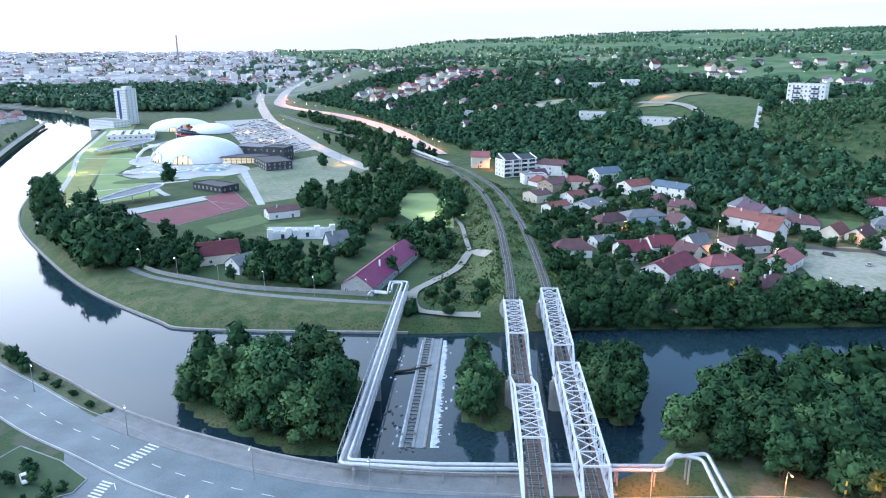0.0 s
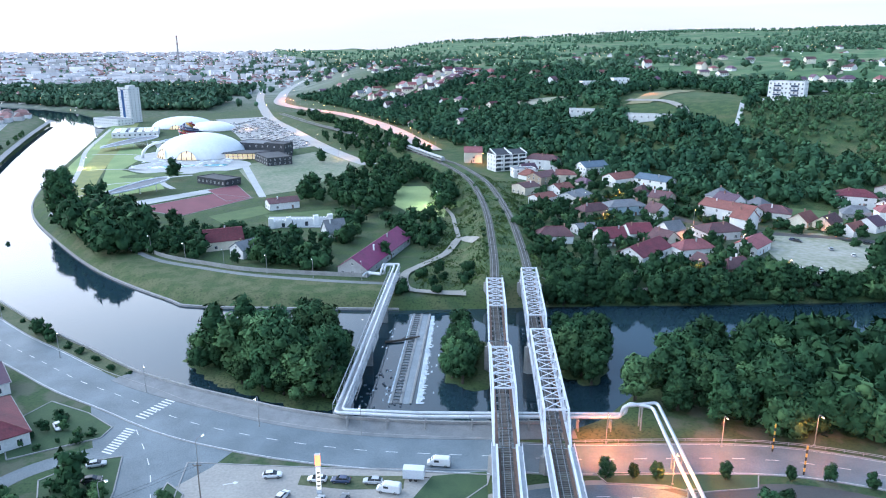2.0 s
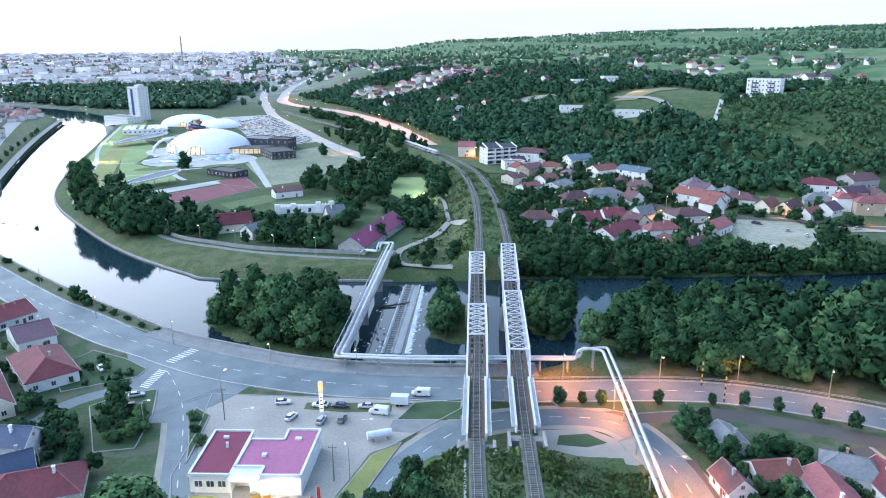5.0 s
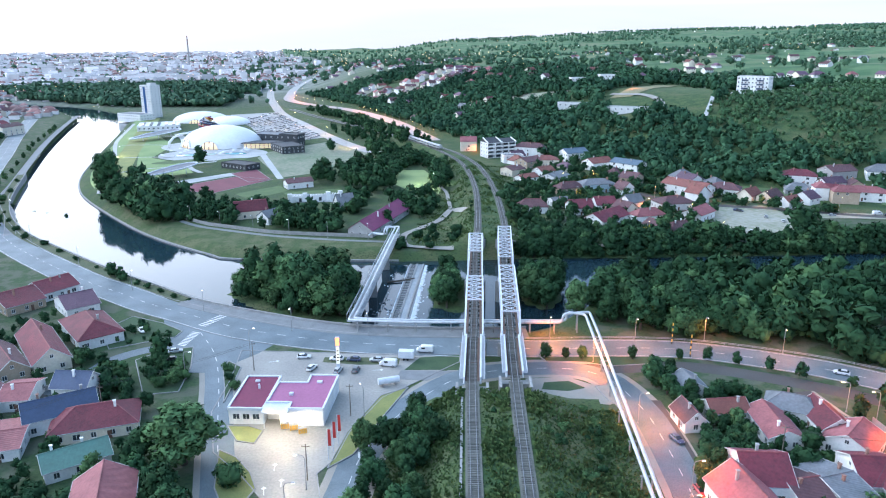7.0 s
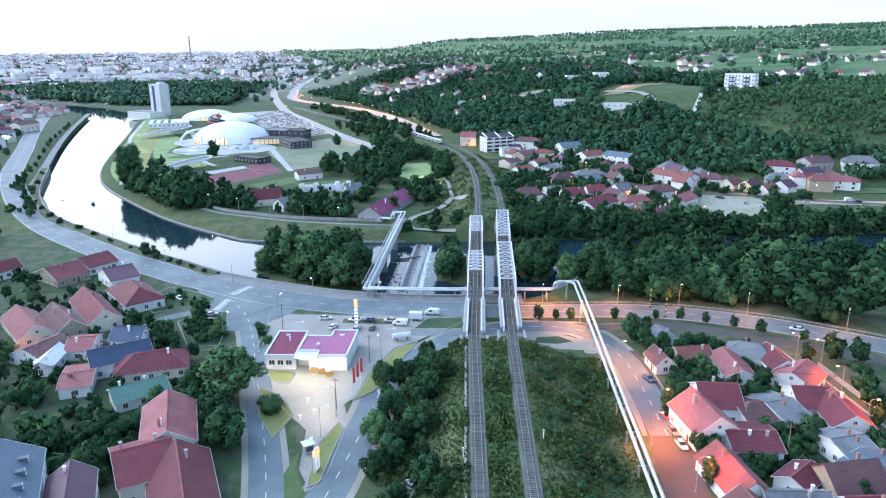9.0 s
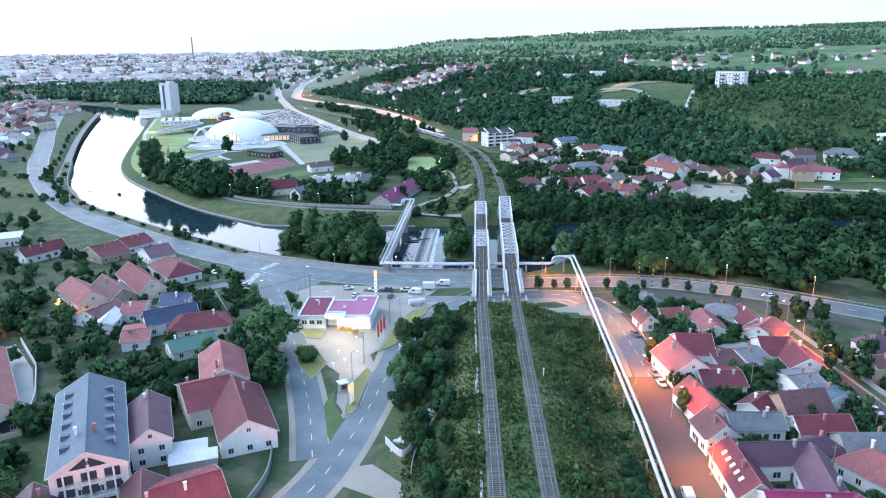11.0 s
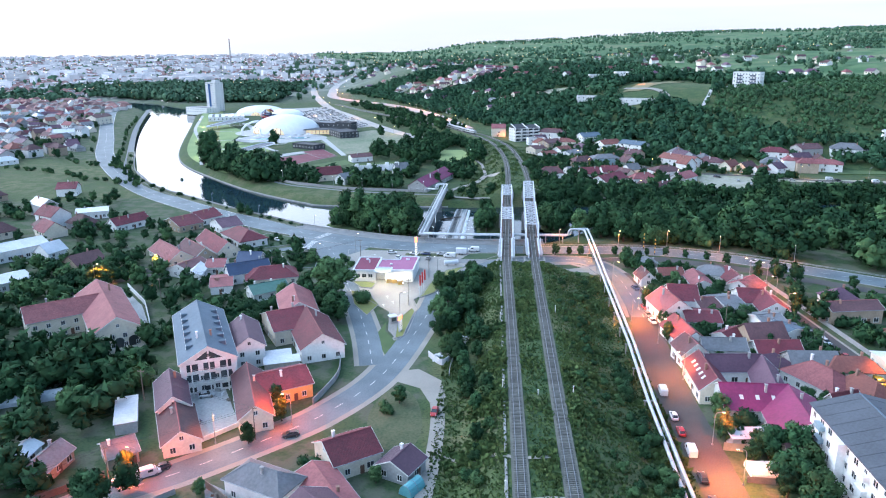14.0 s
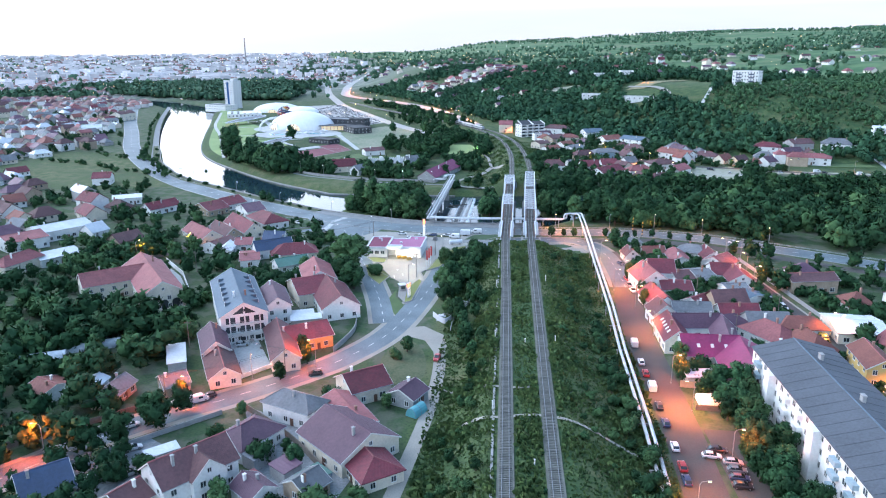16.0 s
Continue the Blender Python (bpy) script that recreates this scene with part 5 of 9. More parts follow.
house(-160.5, 30.9, 13.7, 13.0, 60, 3.3, 6.5, "red", "white")
house(-166.5, 17.2, 13.3, 17.5, 55, 3.3, 6.5, "red", "tan")
house(-142.1, 14.3, 10.9, 15.7, 44, 3.5, 6.5, "purple", "white")
house(-124.9, -9, 23.0, 13.4, -48, 3.6, 7, "red", "white", True)
house(-131.9, -25, 29.5, 9.9, -50, 3.5, 7.5, "red", "cream")
house(-138, -34.7, 21.6, 9.0, -46, 3, 6.5, "brown", "tan")
house(-147.7, -38.9, 25.1, 10.5, -46, 3, 6.5, "pink", "cream")
house(-130.8, -58.6, 12.7, 14.9, 70, 3, 5.5, "brown", "white")
house(-125.8, -64, 14.0, 6.5, -82, 3.2, 4.5, "white", "white")
house(-121, -53.8, 7.4, 12.7, 11, 3.2, 5, "pink", "white")
house(-104.1, -65.1, 16.4, 8.2, 34, 4.2, 7.5, "blue", "white")
house(-107.3, -51.2, 9.6, 7.9, -2, 4.5, 7.5, "blue", "white")
house(-93.8, -67.4, 19.7, 12.5, 21, 3.2, 6.5, "red", "cream", True)
house(-110.8, -76.2, 7.9, 15.3, 19, 3, 4, "pink", "white")
house(-90.2, -84.3, 13.6, 8.7, 37, 3, 5.2, "green", "white")
house(-73.2, -105.7, 20.5, 11.7, -69, 5.5, 9, "pink", "white")
house(-72.8, -120.7, 11.7, 17.5, 31, 5, 8.5, "red", "cream")
house(-61.1, -129.5, 24.8, 12.8, -65, 4.5, 8.5, "red", "white")
house(-80.1, -137.6, 19.8, 8.7, -66, 6.5, 9.5, "purple", "white")
house(-67.8, -170.5, 25.8, 8.0, -67, 4, 7, "brown", "cream")
house(-63, -161.5, 14.0, 13.0, 32, 4, 6.5, "red", "yellow")
house(-88.1, -172.2, 16.9, 7.7, -63, 4.5, 7.5, "purple", "white")
house(-80.9, -185.2, 18.3, 8.4, -62, 3.2, 6, "brown", "cream")
house(-147.5, -120, 24, 12.3, 40, 6.5, 10, "pink", "cream")
ph = house(-134, -118, 44, 14.5, -54, 6.2, 10.6, "pink", "cream")
house(-52.7, -208, 14.5, 8.0, -24, 4.6, 7, "grey", "white", True)
house(-36.2, -222.1, 17.6, 15.8, -43, 4, 8, "purple", "cream")
house(-39, -209.6, 17.5, 8.0, -56, 3.4, 5, "pink", "white")
house(-29.8, -230.9, 14.2, 9.8, -54, 3, 5.2, "red", "cream", True)
house(-38.1, -194.2, 11.1, 11.3, 36, 4, 7, "red", "cream")
ha = house(-66.1, -239.6, 16.4, 10.5, 50, 6.0, 9.8, "brown", "white")
house(-95, -245.5, 9.5, 10.5, 44, 4, 7.5, "blue", "cream")
house(-59.8, -222.2, 13.0, 10.0, 62, 3.5, 6.2, "purple", "white", True)
house(-41.3, -239.8, 6.5, 7.1, 57, 3, 5, "grey", "tan")
house(-51.6, -242.6, 7.3, 6.3, -39, 3.2, 5, "purple", "white")
house(-122.2, -201.8, 8.2, 9.5, -26, 3, 4.5, "orange", "white")
house(-111.6, -198.6, 6.9, 5.2, 90, 2.8, 4, "white", "white")
house(-103.7, -202.5, 11.7, 6.0, 87, 3, 5, "grey", "tan")
house(-90.3, -195.7, 6.5, 8.0, 40, 3, 5, "grey", "tan")
house(-75.9, -248.4, 6.7, 8.1, 64, 3.5, 6, "brown", "tan")
house(-25.6, -197.7, 7.5, 8.0, 65, 3, 5, "purple", "grey")
house(53.5, -62.2, 8.3, 5.5, -81, 3, 5.5, "brown", "white")
house(63.8, -57.9, 9.7, 7.3, 8, 3, 5, "orange", "white")
house(58.8, -44.1, 8.6, 6.2, -81, 3, 4.5, "grey", "white")
house(54.6, -98.8, 14.7, 10.9, -81, 4.5, 8.5, "pink", "white")
house(61, -87.8, 9.7, 13.9, -3, 4.5, 8, "red", "white")
house(62.9, -105.8, 10.9, 13.0, -2, 3.4, 5, "red", "white")
house(67.7, -92.7, 7.2, 12.3, 12, 3.2, 5, "brown", "white")
house(75.5, -91.2, 7.6, 15.1, 19, 3.2, 5, "grey", "grey")
house(85.2, -86.3, 8.8, 13.0, -3, 3.5, 6.5, "red", "white")
house(89.3, -94.8, 13.2, 9.7, -92, 3.6, 6.5, "red", "white")
house(88.4, -73, 11.1, 10.8, 47, 3.4, 6, "pink", "white")
house(86.4, -63.3, 12.5, 8.0, -87, 3.4, 6, "red", "white")
house(72.8, -66.2, 15.2, 8.0, -90, 3.2, 5, "pink", "white")
house(81, -57.3, 12.5, 8.0, -27, 3.6, 6, "grey", "white", True)
house(83.5, -108.7, 8.3, 14.2, 15, 3.2, 5.2, "grey", "white")
house(86.4, -116.2, 7.9, 13.8, -65, 3.2, 4.6, "steel", "white")
house(68, -120.8, 8.9, 7.0, 41, 3, 4.6, "red", "white")
house(52.1, -135.6, 8.9, 8.0, -83, 4.2, 7.5, "brown", "white")
house(62.9, -130.2, 12.4, 7.7, -1, 3.4, 5.5, "grey", "white")
house(51.8, -153.3, 17.5, 7.8, -90, 4.2, 7.5, "red", "cream", skylights=5)
house(60.4, -146.9, 14.9, 6.3, 3, 4.2, 7.5, "purple", "white")
house(66.8, -155.9, 17.2, 7.4, -99, 4.2, 7.5, "purple", "white")
house(59.5, -165.9, 16.5, 13.1, -1, 4.2, 8, "magenta", "white", skylights=3)
house(67, -175.5, 19.1, 14.7, -95, 4.2, 8, "magenta", "white")
house(77.8, -131.9, 12.9, 7.7, 4, 3.4, 5.8, "red", "white")
house(82.3, -151.7, 16.2, 10.9, -62, 3.6, 7, "pink", "white", True)
house(81.1, -167, 7.6, 5.7, 19, 3.6, 7, "red", "white")
house(113.9, -99.3, 17.8, 8.3, 9, 5.2, 7, "brown", "tan")
house(102.1, -173.3, 15.7, 8.0, -96, 5.5, 8, "orange", "yellow")
house(111, -142.9, 15.0, 17.3, -5, 3.6, 5, "white", "cream")
house(-0.9, 417.7, 14.0, 14.0, 2, 8.5, 12, "pink", "cream")
house(51.3, 380.2, 26.9, 13.0, -26, 7, 10, "brown", "white", True)
house(45.6, 325.8, 18.7, 13.0, 43, 5.5, 8, "brown", "tan")
house(58.4, 332.4, 19.8, 13.0, 2, 5.5, 8, "orange", "cream", True)
house(31, 290.6, 12.4, 13.0, 36, 5, 7, "brown", "cream")
house(53.2, 290.2, 12.6, 11.7, 35, 4, 6.5, "orange", "white")
house(58.2, 266.5, 18.0, 14.0, 53, 4, 6.5, "grey", "white")
house(38, 256.6, 14.6, 9.0, 40, 5, 7, "orange", "white")
house(82.9, 350.5, 19.0, 14.0, 23, 6, 9, "steel", "white")
house(96.3, 318.1, 19.7, 13.0, 32, 5, 8, "orange", "white")
house(62.5, 227.8, 18.1, 9.0, 29, 4, 7, "brown", "tan", True)
house(80.7, 233.2, 21.5, 11.5, 14, 5.5, 8, "grey", "blue", True)
house(34.8, 173.1, 16.8, 9.0, 2, 4, 7.5, "brown", "white", True)
house(52, 190, 10.0, 11.5, 18, 3.5, 5, "grey", "white")
house(61.2, 171.9, 12.5, 13.0, 10, 4, 7.5, "red", "white")
house(76.6, 182.6, 11.5, 14.0, 7, 3.6, 7, "red", "white")
house(71.4, 146.7, 25.2, 12.9, 47, 4, 7.5, "red", "white")
house(108.4, 257.6, 11.7, 13.0, -39, 5, 8, "brown", "tan")
house(136.1, 223.4, 30.4, 13.0, -52, 6, 9, "orange", "white")
house(159.7, 225.3, 18.9, 11.8, -27, 4, 7, "brown", "white", True)
house(116.6, 184.2, 20.5, 14.0, 15, 4, 7, "brown", "white", True)
house(123, 158.1, 16.8, 11.1, 48, 4, 7, "pink", "white")
house(93.8, 150.4, 16.8, 9.0, 17, 4.5, 7.5, "pink", "white", True)
house(93.3, 130.4, 10.0, 9.0, -61, 3.6, 6, "brown", "white")
house(104, 127.1, 16.8, 9.0, 28, 3.4, 6, "brown", "brick", True)
house(116.5, 305.2, 23.2, 13.0, -45, 5.5, 8, "steel", "white")
house(213.6, 244.8, 20.4, 13.0, -23, 6, 9, "red", "white", True)
house(226.8, 229.3, 16.2, 9.0, 22, 5, 8, "purple", "white")
house(236.7, 207.3, 22.8, 13.0, -23, 5.5, 8, "pink", "white", True)
house(239.3, 248.5, 18.8, 14.0, 16, 5, 8, "brown", "grey")
house(266, 241, 22, 12, -20, 5, 9, "grey", "white", True)
house(312, 262, 17, 12, -15, 7, 8.2, "white", "white")
house(-195.4, 17.2, 19.5, 8.3, 62, 3.5, 6.5, "red", "white")
house(-227.5, 40.5, 15.8, 13.0, 27, 4, 5, "white", "white")
house(-276.5, 100.5, 11.5, 12.3, 16, 5, 8, "red", "white")
house(-227.1, -59, 17.4, 17.7, 56, 5, 7, "pink", "white")
house(-221.2, -38.3, 25.7, 15.3, 55, 5, 7, "white", "white")
house(-203.3, -95.4, 18.8, 7.1, 75, 5, 8, "pink", "cream", True)
house(-197.4, -80.1, 16.9, 13.0, 57, 3.5, 5, "white", "white")
house(-490.8, 532.3, 30.0, 13.0, 81, 9, 12, "brown", "cream")
house(-438.2, 368.2, 18.9, 13.0, 25, 9, 12, "white", "white")
house(-121.5, 160, 17, 10.5, 26, 4.5, 9, "red", "cream")

house(-107.2, 146.6, 10.0, 9.0, 56, 4, 7, "grey", "white")
house(-72.6, 179.1, 10.0, 9.0, 33, 3.5, 9, "grey", "white")
house(-47.5, 143.2, 53.8, 13.0, 75, 3.6, 8, "magenta", "grey")
house(-114.3, 245.2, 17.5, 9.7, 31, 4, 6, "brown", "white")
def cross_gable(root, u, w, reach, W, ze, zr, roof, wall):
    """A gabled bay standing out of a long side, its ridge at right angles to the main one."""
    y0, k = -W / 2 - reach, (zr - ze) / (w / 2)
    m = MB()
    m.add([(u - w / 2, y0, -0.5), (u + w / 2, y0, -0.5), (u + w / 2, y0, ze), (u, y0, zr - 0.1), (u - w / 2, y0, ze), (u - w / 2, 0, -0.5), (u + w / 2, 0, -0.5), (u + w / 2, 0, ze), (u, 0, zr - 0.1), (u - w / 2, 0, ze)],
          [(0, 1, 2, 3, 4), (1, 6, 7, 2), (5, 0, 4, 9)])
    bay = part("bay", m, M_WALL[wall], root)
    for s in (-1, 1):
        m = MB()
        e = (u + s * (w / 2 + 0.4), ze - 0.4 * k)
        m.add([(u, y0 - 0.5, zr + 0.2), (e[0], y0 - 0.5, e[1] + 0.2), (e[0], 0, e[1] + 0.2), (u, 0, zr + 0.2), (u, y0 - 0.5, zr), (e[0], y0 - 0.5, e[1]), (e[0], 0, e[1]), (u, 0, zr)],
              [(0, 3, 2, 1)[::s], (4, 5, 6, 7)[::s], (0, 1, 5, 4)[::s], (1, 2, 6, 5)[::s]])
        part("bay_roof", m, M_ROOF[roof], bay)
        m = MB()
        m.beam((u, y0 - 0.55, zr + 0.12), (e[0], y0 - 0.55, e[1] + 0.12), 0.08, 0.3)
        part("bargeboard", m, M_FRAME, bay)
    for z in ([1.6, 4.4] if ze > 5 else [1.6]):
        for s in (-1, 1):
            window(bay, u + s * w * 0.22, y0 - 0.03, z, 0)
    window(bay, u, y0 - 0.03, ze + 1.0, 0, (0.8, 0.9))


cross_gable(ha, 1.0, 7.4, 1.4, 10.5, 6.0, 9.4, "brown", "white")
YARD = mat("yard_concrete", (0.30, 0.32, 0.34), (0.16, 0.18, 0.19), 0.18, 0.85, bump=0.2, fine=10)
flat("pavement_back_yard", [(-99, -229), (-85, -220.5), (-73, -228), (-70, -246), (-92, -252)], YARD, "grey concrete back yard between houses", "yard", 0.045)
flat("pavement_house_yard", [(-58, -217), (-48, -219), (-33, -233), (-36, -246), (-52, -250), (-56, -236)], YARD, "grey concrete yard behind houses", "yard", 0.046)
flat("pavement_alley", [(-68, -203), (-58, -208.5), (-46, -216), (-36, -231), (-40, -234), (-52, -220), (-63, -214)], YARD, "narrow concrete alley beside a long house", "yard", 0.05)
# ---- larger buildings ----
def block(name, x, y, rz, L, W, H, wall, label, category="building", floors=4, bays=8, size=(1.1, 1.3), parapet=True, roof_mat=None, ends=True, base=None):
    """A flat-roofed block with rows of windows on all sides."""
    g = ground_z(x, y) if base is None else base
    root = tagged(empty(name, x, y, g, radians(rz)), label, category)
    BUILT.append((x, y, math.hypot(L, W) * 0.45))
    m = MB()
    m.box(0, 0, -3, L, W, H + 3)
    part("wall", m, M_WALL[wall], root)
    m = MB()
    m.box(0, 0, H, L - 0.6, W - 0.6, 0.12)
    part("roof", m, roof_mat or M_ROOF["grey"], root)
    if parapet:
        m = MB()
        for sx, sy, lx, ly in ((0, -1, L + 0.2, 0.35), (0, 1, L + 0.2, 0.35), (-1, 0, 0.35, W - 0.5), (1, 0, 0.35, W - 0.5)):
            m.box(sx * (L / 2 - 0.08), sy * (W / 2 - 0.08), H - 0.1, lx, ly, 0.6)
        part("parapet", m, M_WALL[wall], root)
    fh = H / floors
    for f in range(floors):
        z = fh * (f + 0.55)
        for i in range(bays):
            u = -L / 2 + L * (i + 0.5) / bays
            for s in (-1, 1) if y < 300 else (-1,):
                window(root, u, s * (W / 2 + 0.03), z, 0 if s < 0 else math.pi, size)
        n = max(1, int(W / 4)) if ends else 0
        for i in range(n):
            v = -W / 2 + W * (i + 0.5) / n
            for s in (-1, 1):
                window(root, s * (L / 2 + 0.03), v, z, math.pi / 2 * s, size)
    return root


# filling station
fs = tagged(empty("filling_station", -50, -56, 0), "low white filling station shop with crimson flat roofs", "filling station")
BUILT.append((-50, -56, 15))
BUILT.append((150, 150, 24)); BUILT.append((138, 125, 15)); BUILT.append((158, 172, 16)); BUILT.append((176, 228, 18))
M_CRIMSON = mat("crimson_membrane", (0.38, 0.13, 0.25), (0.30, 0.10, 0.20), 0.1, 0.7, fine=15)
M_CRIMSON_D = mat("dark_crimson_membrane", (0.20, 0.02, 0.07), (0.14, 0.016, 0.055), 0.1, 0.7, fine=15)
SHOP = [(-11.4, -8.8), (-2.6, -8.8), (-2.6, 9.2), (-11.6, 9.2)]
HALL = [(-2.3, -6.2), (4.0, -6.2), (4.0, -9.4), (12.6, -9.4), (13.2, 9.4), (5.8, 9.4), (5.8, 4.8), (-2.0, 4.8)]
for poly, top, rm in ((SHOP, 4.3, M_CRIMSON_D), (HALL, 4.7, M_CRIMSON)):
    m = MB()
    m.prism(poly, -0.2, top)
    part("wall", m, M_WALL["white"], fs)
    c = (sum(p[0] for p in poly) / len(poly), sum(p[1] for p in poly) / len(poly))
    inner = [(c[0] + (x - c[0]) * 0.955, c[1] + (y - c[1]) * 0.955) for x, y in poly]
    m = MB()
    m.prism(inner, top, top + 0.1)
    part("roof", m, rm, fs, "crimson flat roof membrane")
    m = MB()
    for a, b in zip(poly, poly[1:] + poly[:1]):
        m.beam((*a, top + 0.02), (*b, top + 0.02), 0.5, 0.75)
    part("fascia", m, M_STEEL_W, fs, "white roof fascia")
m = MB()
m.box(-6.5, 2, 4.4, 0.5, 0.5, 1.3)
m.box(-8, 6, 4.4, 1.2, 0.6, 0.5)
m.box(3, -2, 4.8, 1.0, 1.0, 0.6)
m.box(9, 5, 4.8, 1.4, 0.9, 0.5)
part("roof_vents", m, M_STEEL_W, fs)
m = MB()
m.box(5.0, -9.6, 0.3, 6.5, 0.1, 3.2)
part("shopfront_glazing", m, mat("lit_shop_glass", (0.8, 0.75, 0.6), None, 0.5, 0.3, emit=(1.0, 0.86, 0.6), power=1.6), fs, "brightly lit glazed shopfront")
for u in (-9.5, -7, -4.5):
    window(fs, u, -8.85, 2.2, 0, (1.6, 1.4))
m = MB()
m.box(0.8, -8.6, 4.25, 6.6, 5.0, 0.45)
part("canopy", m, M_STEEL_W, fs, "white canopy over the entrance")
for u in (-2.0, 3.6):
    m = MB()
    m.tube([(u, -10.8, 0), (u, -10.8, 4.3)], 0.13, 8)
    part("canopy_post", m, M_STEEL_W, fs)
for x, y, p in ((-49, -69, 700), (-41, -69, 800), (-45, -79, 1100), (-58, -72, 800), (-40, -93, 1000)):
    street_light(x, y, 6.0, p * 2.6, (1.0, 0.74, 0.40), 0.6)

# the long guest house with a steel-blue roof and a glazed gable
gh = house(-90.5, -144.5, 39, 14.5, -64, 9.2, 13.2, "steel", "white", dormers=6)
tagged(gh, "three-storey white guest house with steel-blue roof, dormers and glazed gable", "guest house")
for f in range(3):
    for s in (-1, 0, 1):
        m = MB()
        m.box(19.62, s * 4.3 - (0.4 if f == 0 else 0), 0.7 + 3.0 * f, 0.1, 2.9 if f else 2.0, 2.0 if f else 1.3)
        part("glazing", m, M_GLASS, gh)
    if f:
        m = MB()
        m.box(20.1, 0, 0.3 + 3.0 * f, 1.1, 9.4, 0.2)
        part("balcony", m, M_FRAME, gh, "white balcony slab")
        m = MB()
        for v in range(11):
            m.box(20.55, -4.6 + v * 0.92, 0.5 + 3.0 * f, 0.05, 0.05, 0.9)
        m.box(20.55, 0, 1.4 + 3.0 * f, 0.07, 9.3, 0.06)
        part("railing", m, M_STEEL_G, gh)
for s in (-1, 1):
    m = MB()
    m.add([(19.62, s * 0.25, 9.7), (19.62, s * 3.6, 9.7), (19.62, s * 0.25, 12.0)][::s], [(0, 1, 2)])
    part("glazing", m, M_GLASS, gh)
for v in (-4.6, 0.0, 4.6):
    m = MB()
    m.box(20.5, v + 0.0, 0, 0.35, 0.35, 9.6)
    part("column", m, M_FRAME, gh)

# the apartment block along the parking street
ap = tagged(empty("apartment_block", 75.8, -226, 0, radians(-90)), "long white four-storey apartment block with a grey pitched roof", "apartment block")
BUILT.append((75.8, -205, 16)); BUILT.append((75.8, -235, 16))
m = MB()
gable_walls(m, 84, 20, 12.2, 14.8, True)
part("wall", m, M_WALL["white"], ap)
m = MB()
roof_mesh(m, 84, 20, 12.2, 14.8, False, over=0.5, t=0.25)
aroof = part("roof", m, mat("dark_sheet_roof", (0.105, 0.115, 0.135), (0.07, 0.078, 0.092), 0.12, 0.7, fine=14), ap, "large grey sheet roof with seams")
m = MB()
m.tube([(-42.4, 0, 15.05), (42.4, 0, 15.05)], 0.2, 6)
part("ridge_cap", m, M_ROOF["steel"], aroof)
m = MB()
for u in range(-40, 41, 4):
    for s in (-1, 1):
        m.beam((u, 0, 15.07), (u, s * 10.3, 12.42), 0.08, 0.06)
part("roof_seams", m, bpy.data.materials["dark_sheet_roof"], aroof)
for f in range(4):
    for i in range(22):
        for s in (-1, 1):
            window(ap, -40 + i * 3.8, s * 10.03, 1.7 + 3.0 * f, 0 if s < 0 else math.pi, (1.6, 1.4) if i % 3 else (1.1, 1.3))
for i in (3, 10, 17):
    m = MB()
    m.box(-40 + i * 3.8 + 1.9, -10.9, 0, 3.2, 1.8, 12.0)
    part("stair_bay", m, M_WALL["white"], ap)
for i in (1, 6, 8, 13, 15, 20):
    for f in range(1, 4):
        m = MB()
        m.box(-40 + i * 3.8, -10.6, 0.4 + 3.0 * f, 3.0, 1.2, 1.1)
        part("balcony", m, M_WALL["blue" if i % 2 else "white"], ap)
for u in (-30, -8, 12, 33):
    m = MB()
    m.box(u, 2.0, 13.8, 1.4, 0.8, 2.2)
    m.box(u, 2.0, 16.0, 1.6, 1.0, 0.15)
    part("chimney", m, M_WALL["grey"], ap)

# the tower hotel, white with a blue glass strip
th = block("tower_hotel", -416, 722, -30, 21, 15, 41, "white", "tall white tower hotel with a blue glass strip", "hotel", 13, 8)
m = MB()
m.box(-2, -7.6, 2, 4.5, 0.3, 37)
part("glass_strip", m, mat("blue_glass", (0.05, 0.12, 0.28), (0.04, 0.09, 0.22), 0.2, 0.15), th)
m = MB()
m.box(4, 0, 41.1, 8, 8, 3.0)
part("plant_room", m, M_WALL["white"], th)
block("hotel_podium", -426, 696, -30, 46, 22, 7, "white", "low white podium building beside a tower", "building", 2, 12)

# leisure pool dome
dm = tagged(empty("pool_dome", -234, 452, 0), "large white shell dome of a swimming hall with lit arches", "dome hall")
BUILT.append((-234, 452, 40))
M_DOME = mat("dome_membrane", (0.86, 0.86, 0.85), (0.76, 0.77, 0.77), 0.05, 0.6, fine=10)
M_HALL_LIT = mat("lit_hall_glass", (0.8, 0.7, 0.5), (0.5, 0.4, 0.25), 0.35, 0.3, emit=(1.0, 0.72, 0.36), power=0.55)


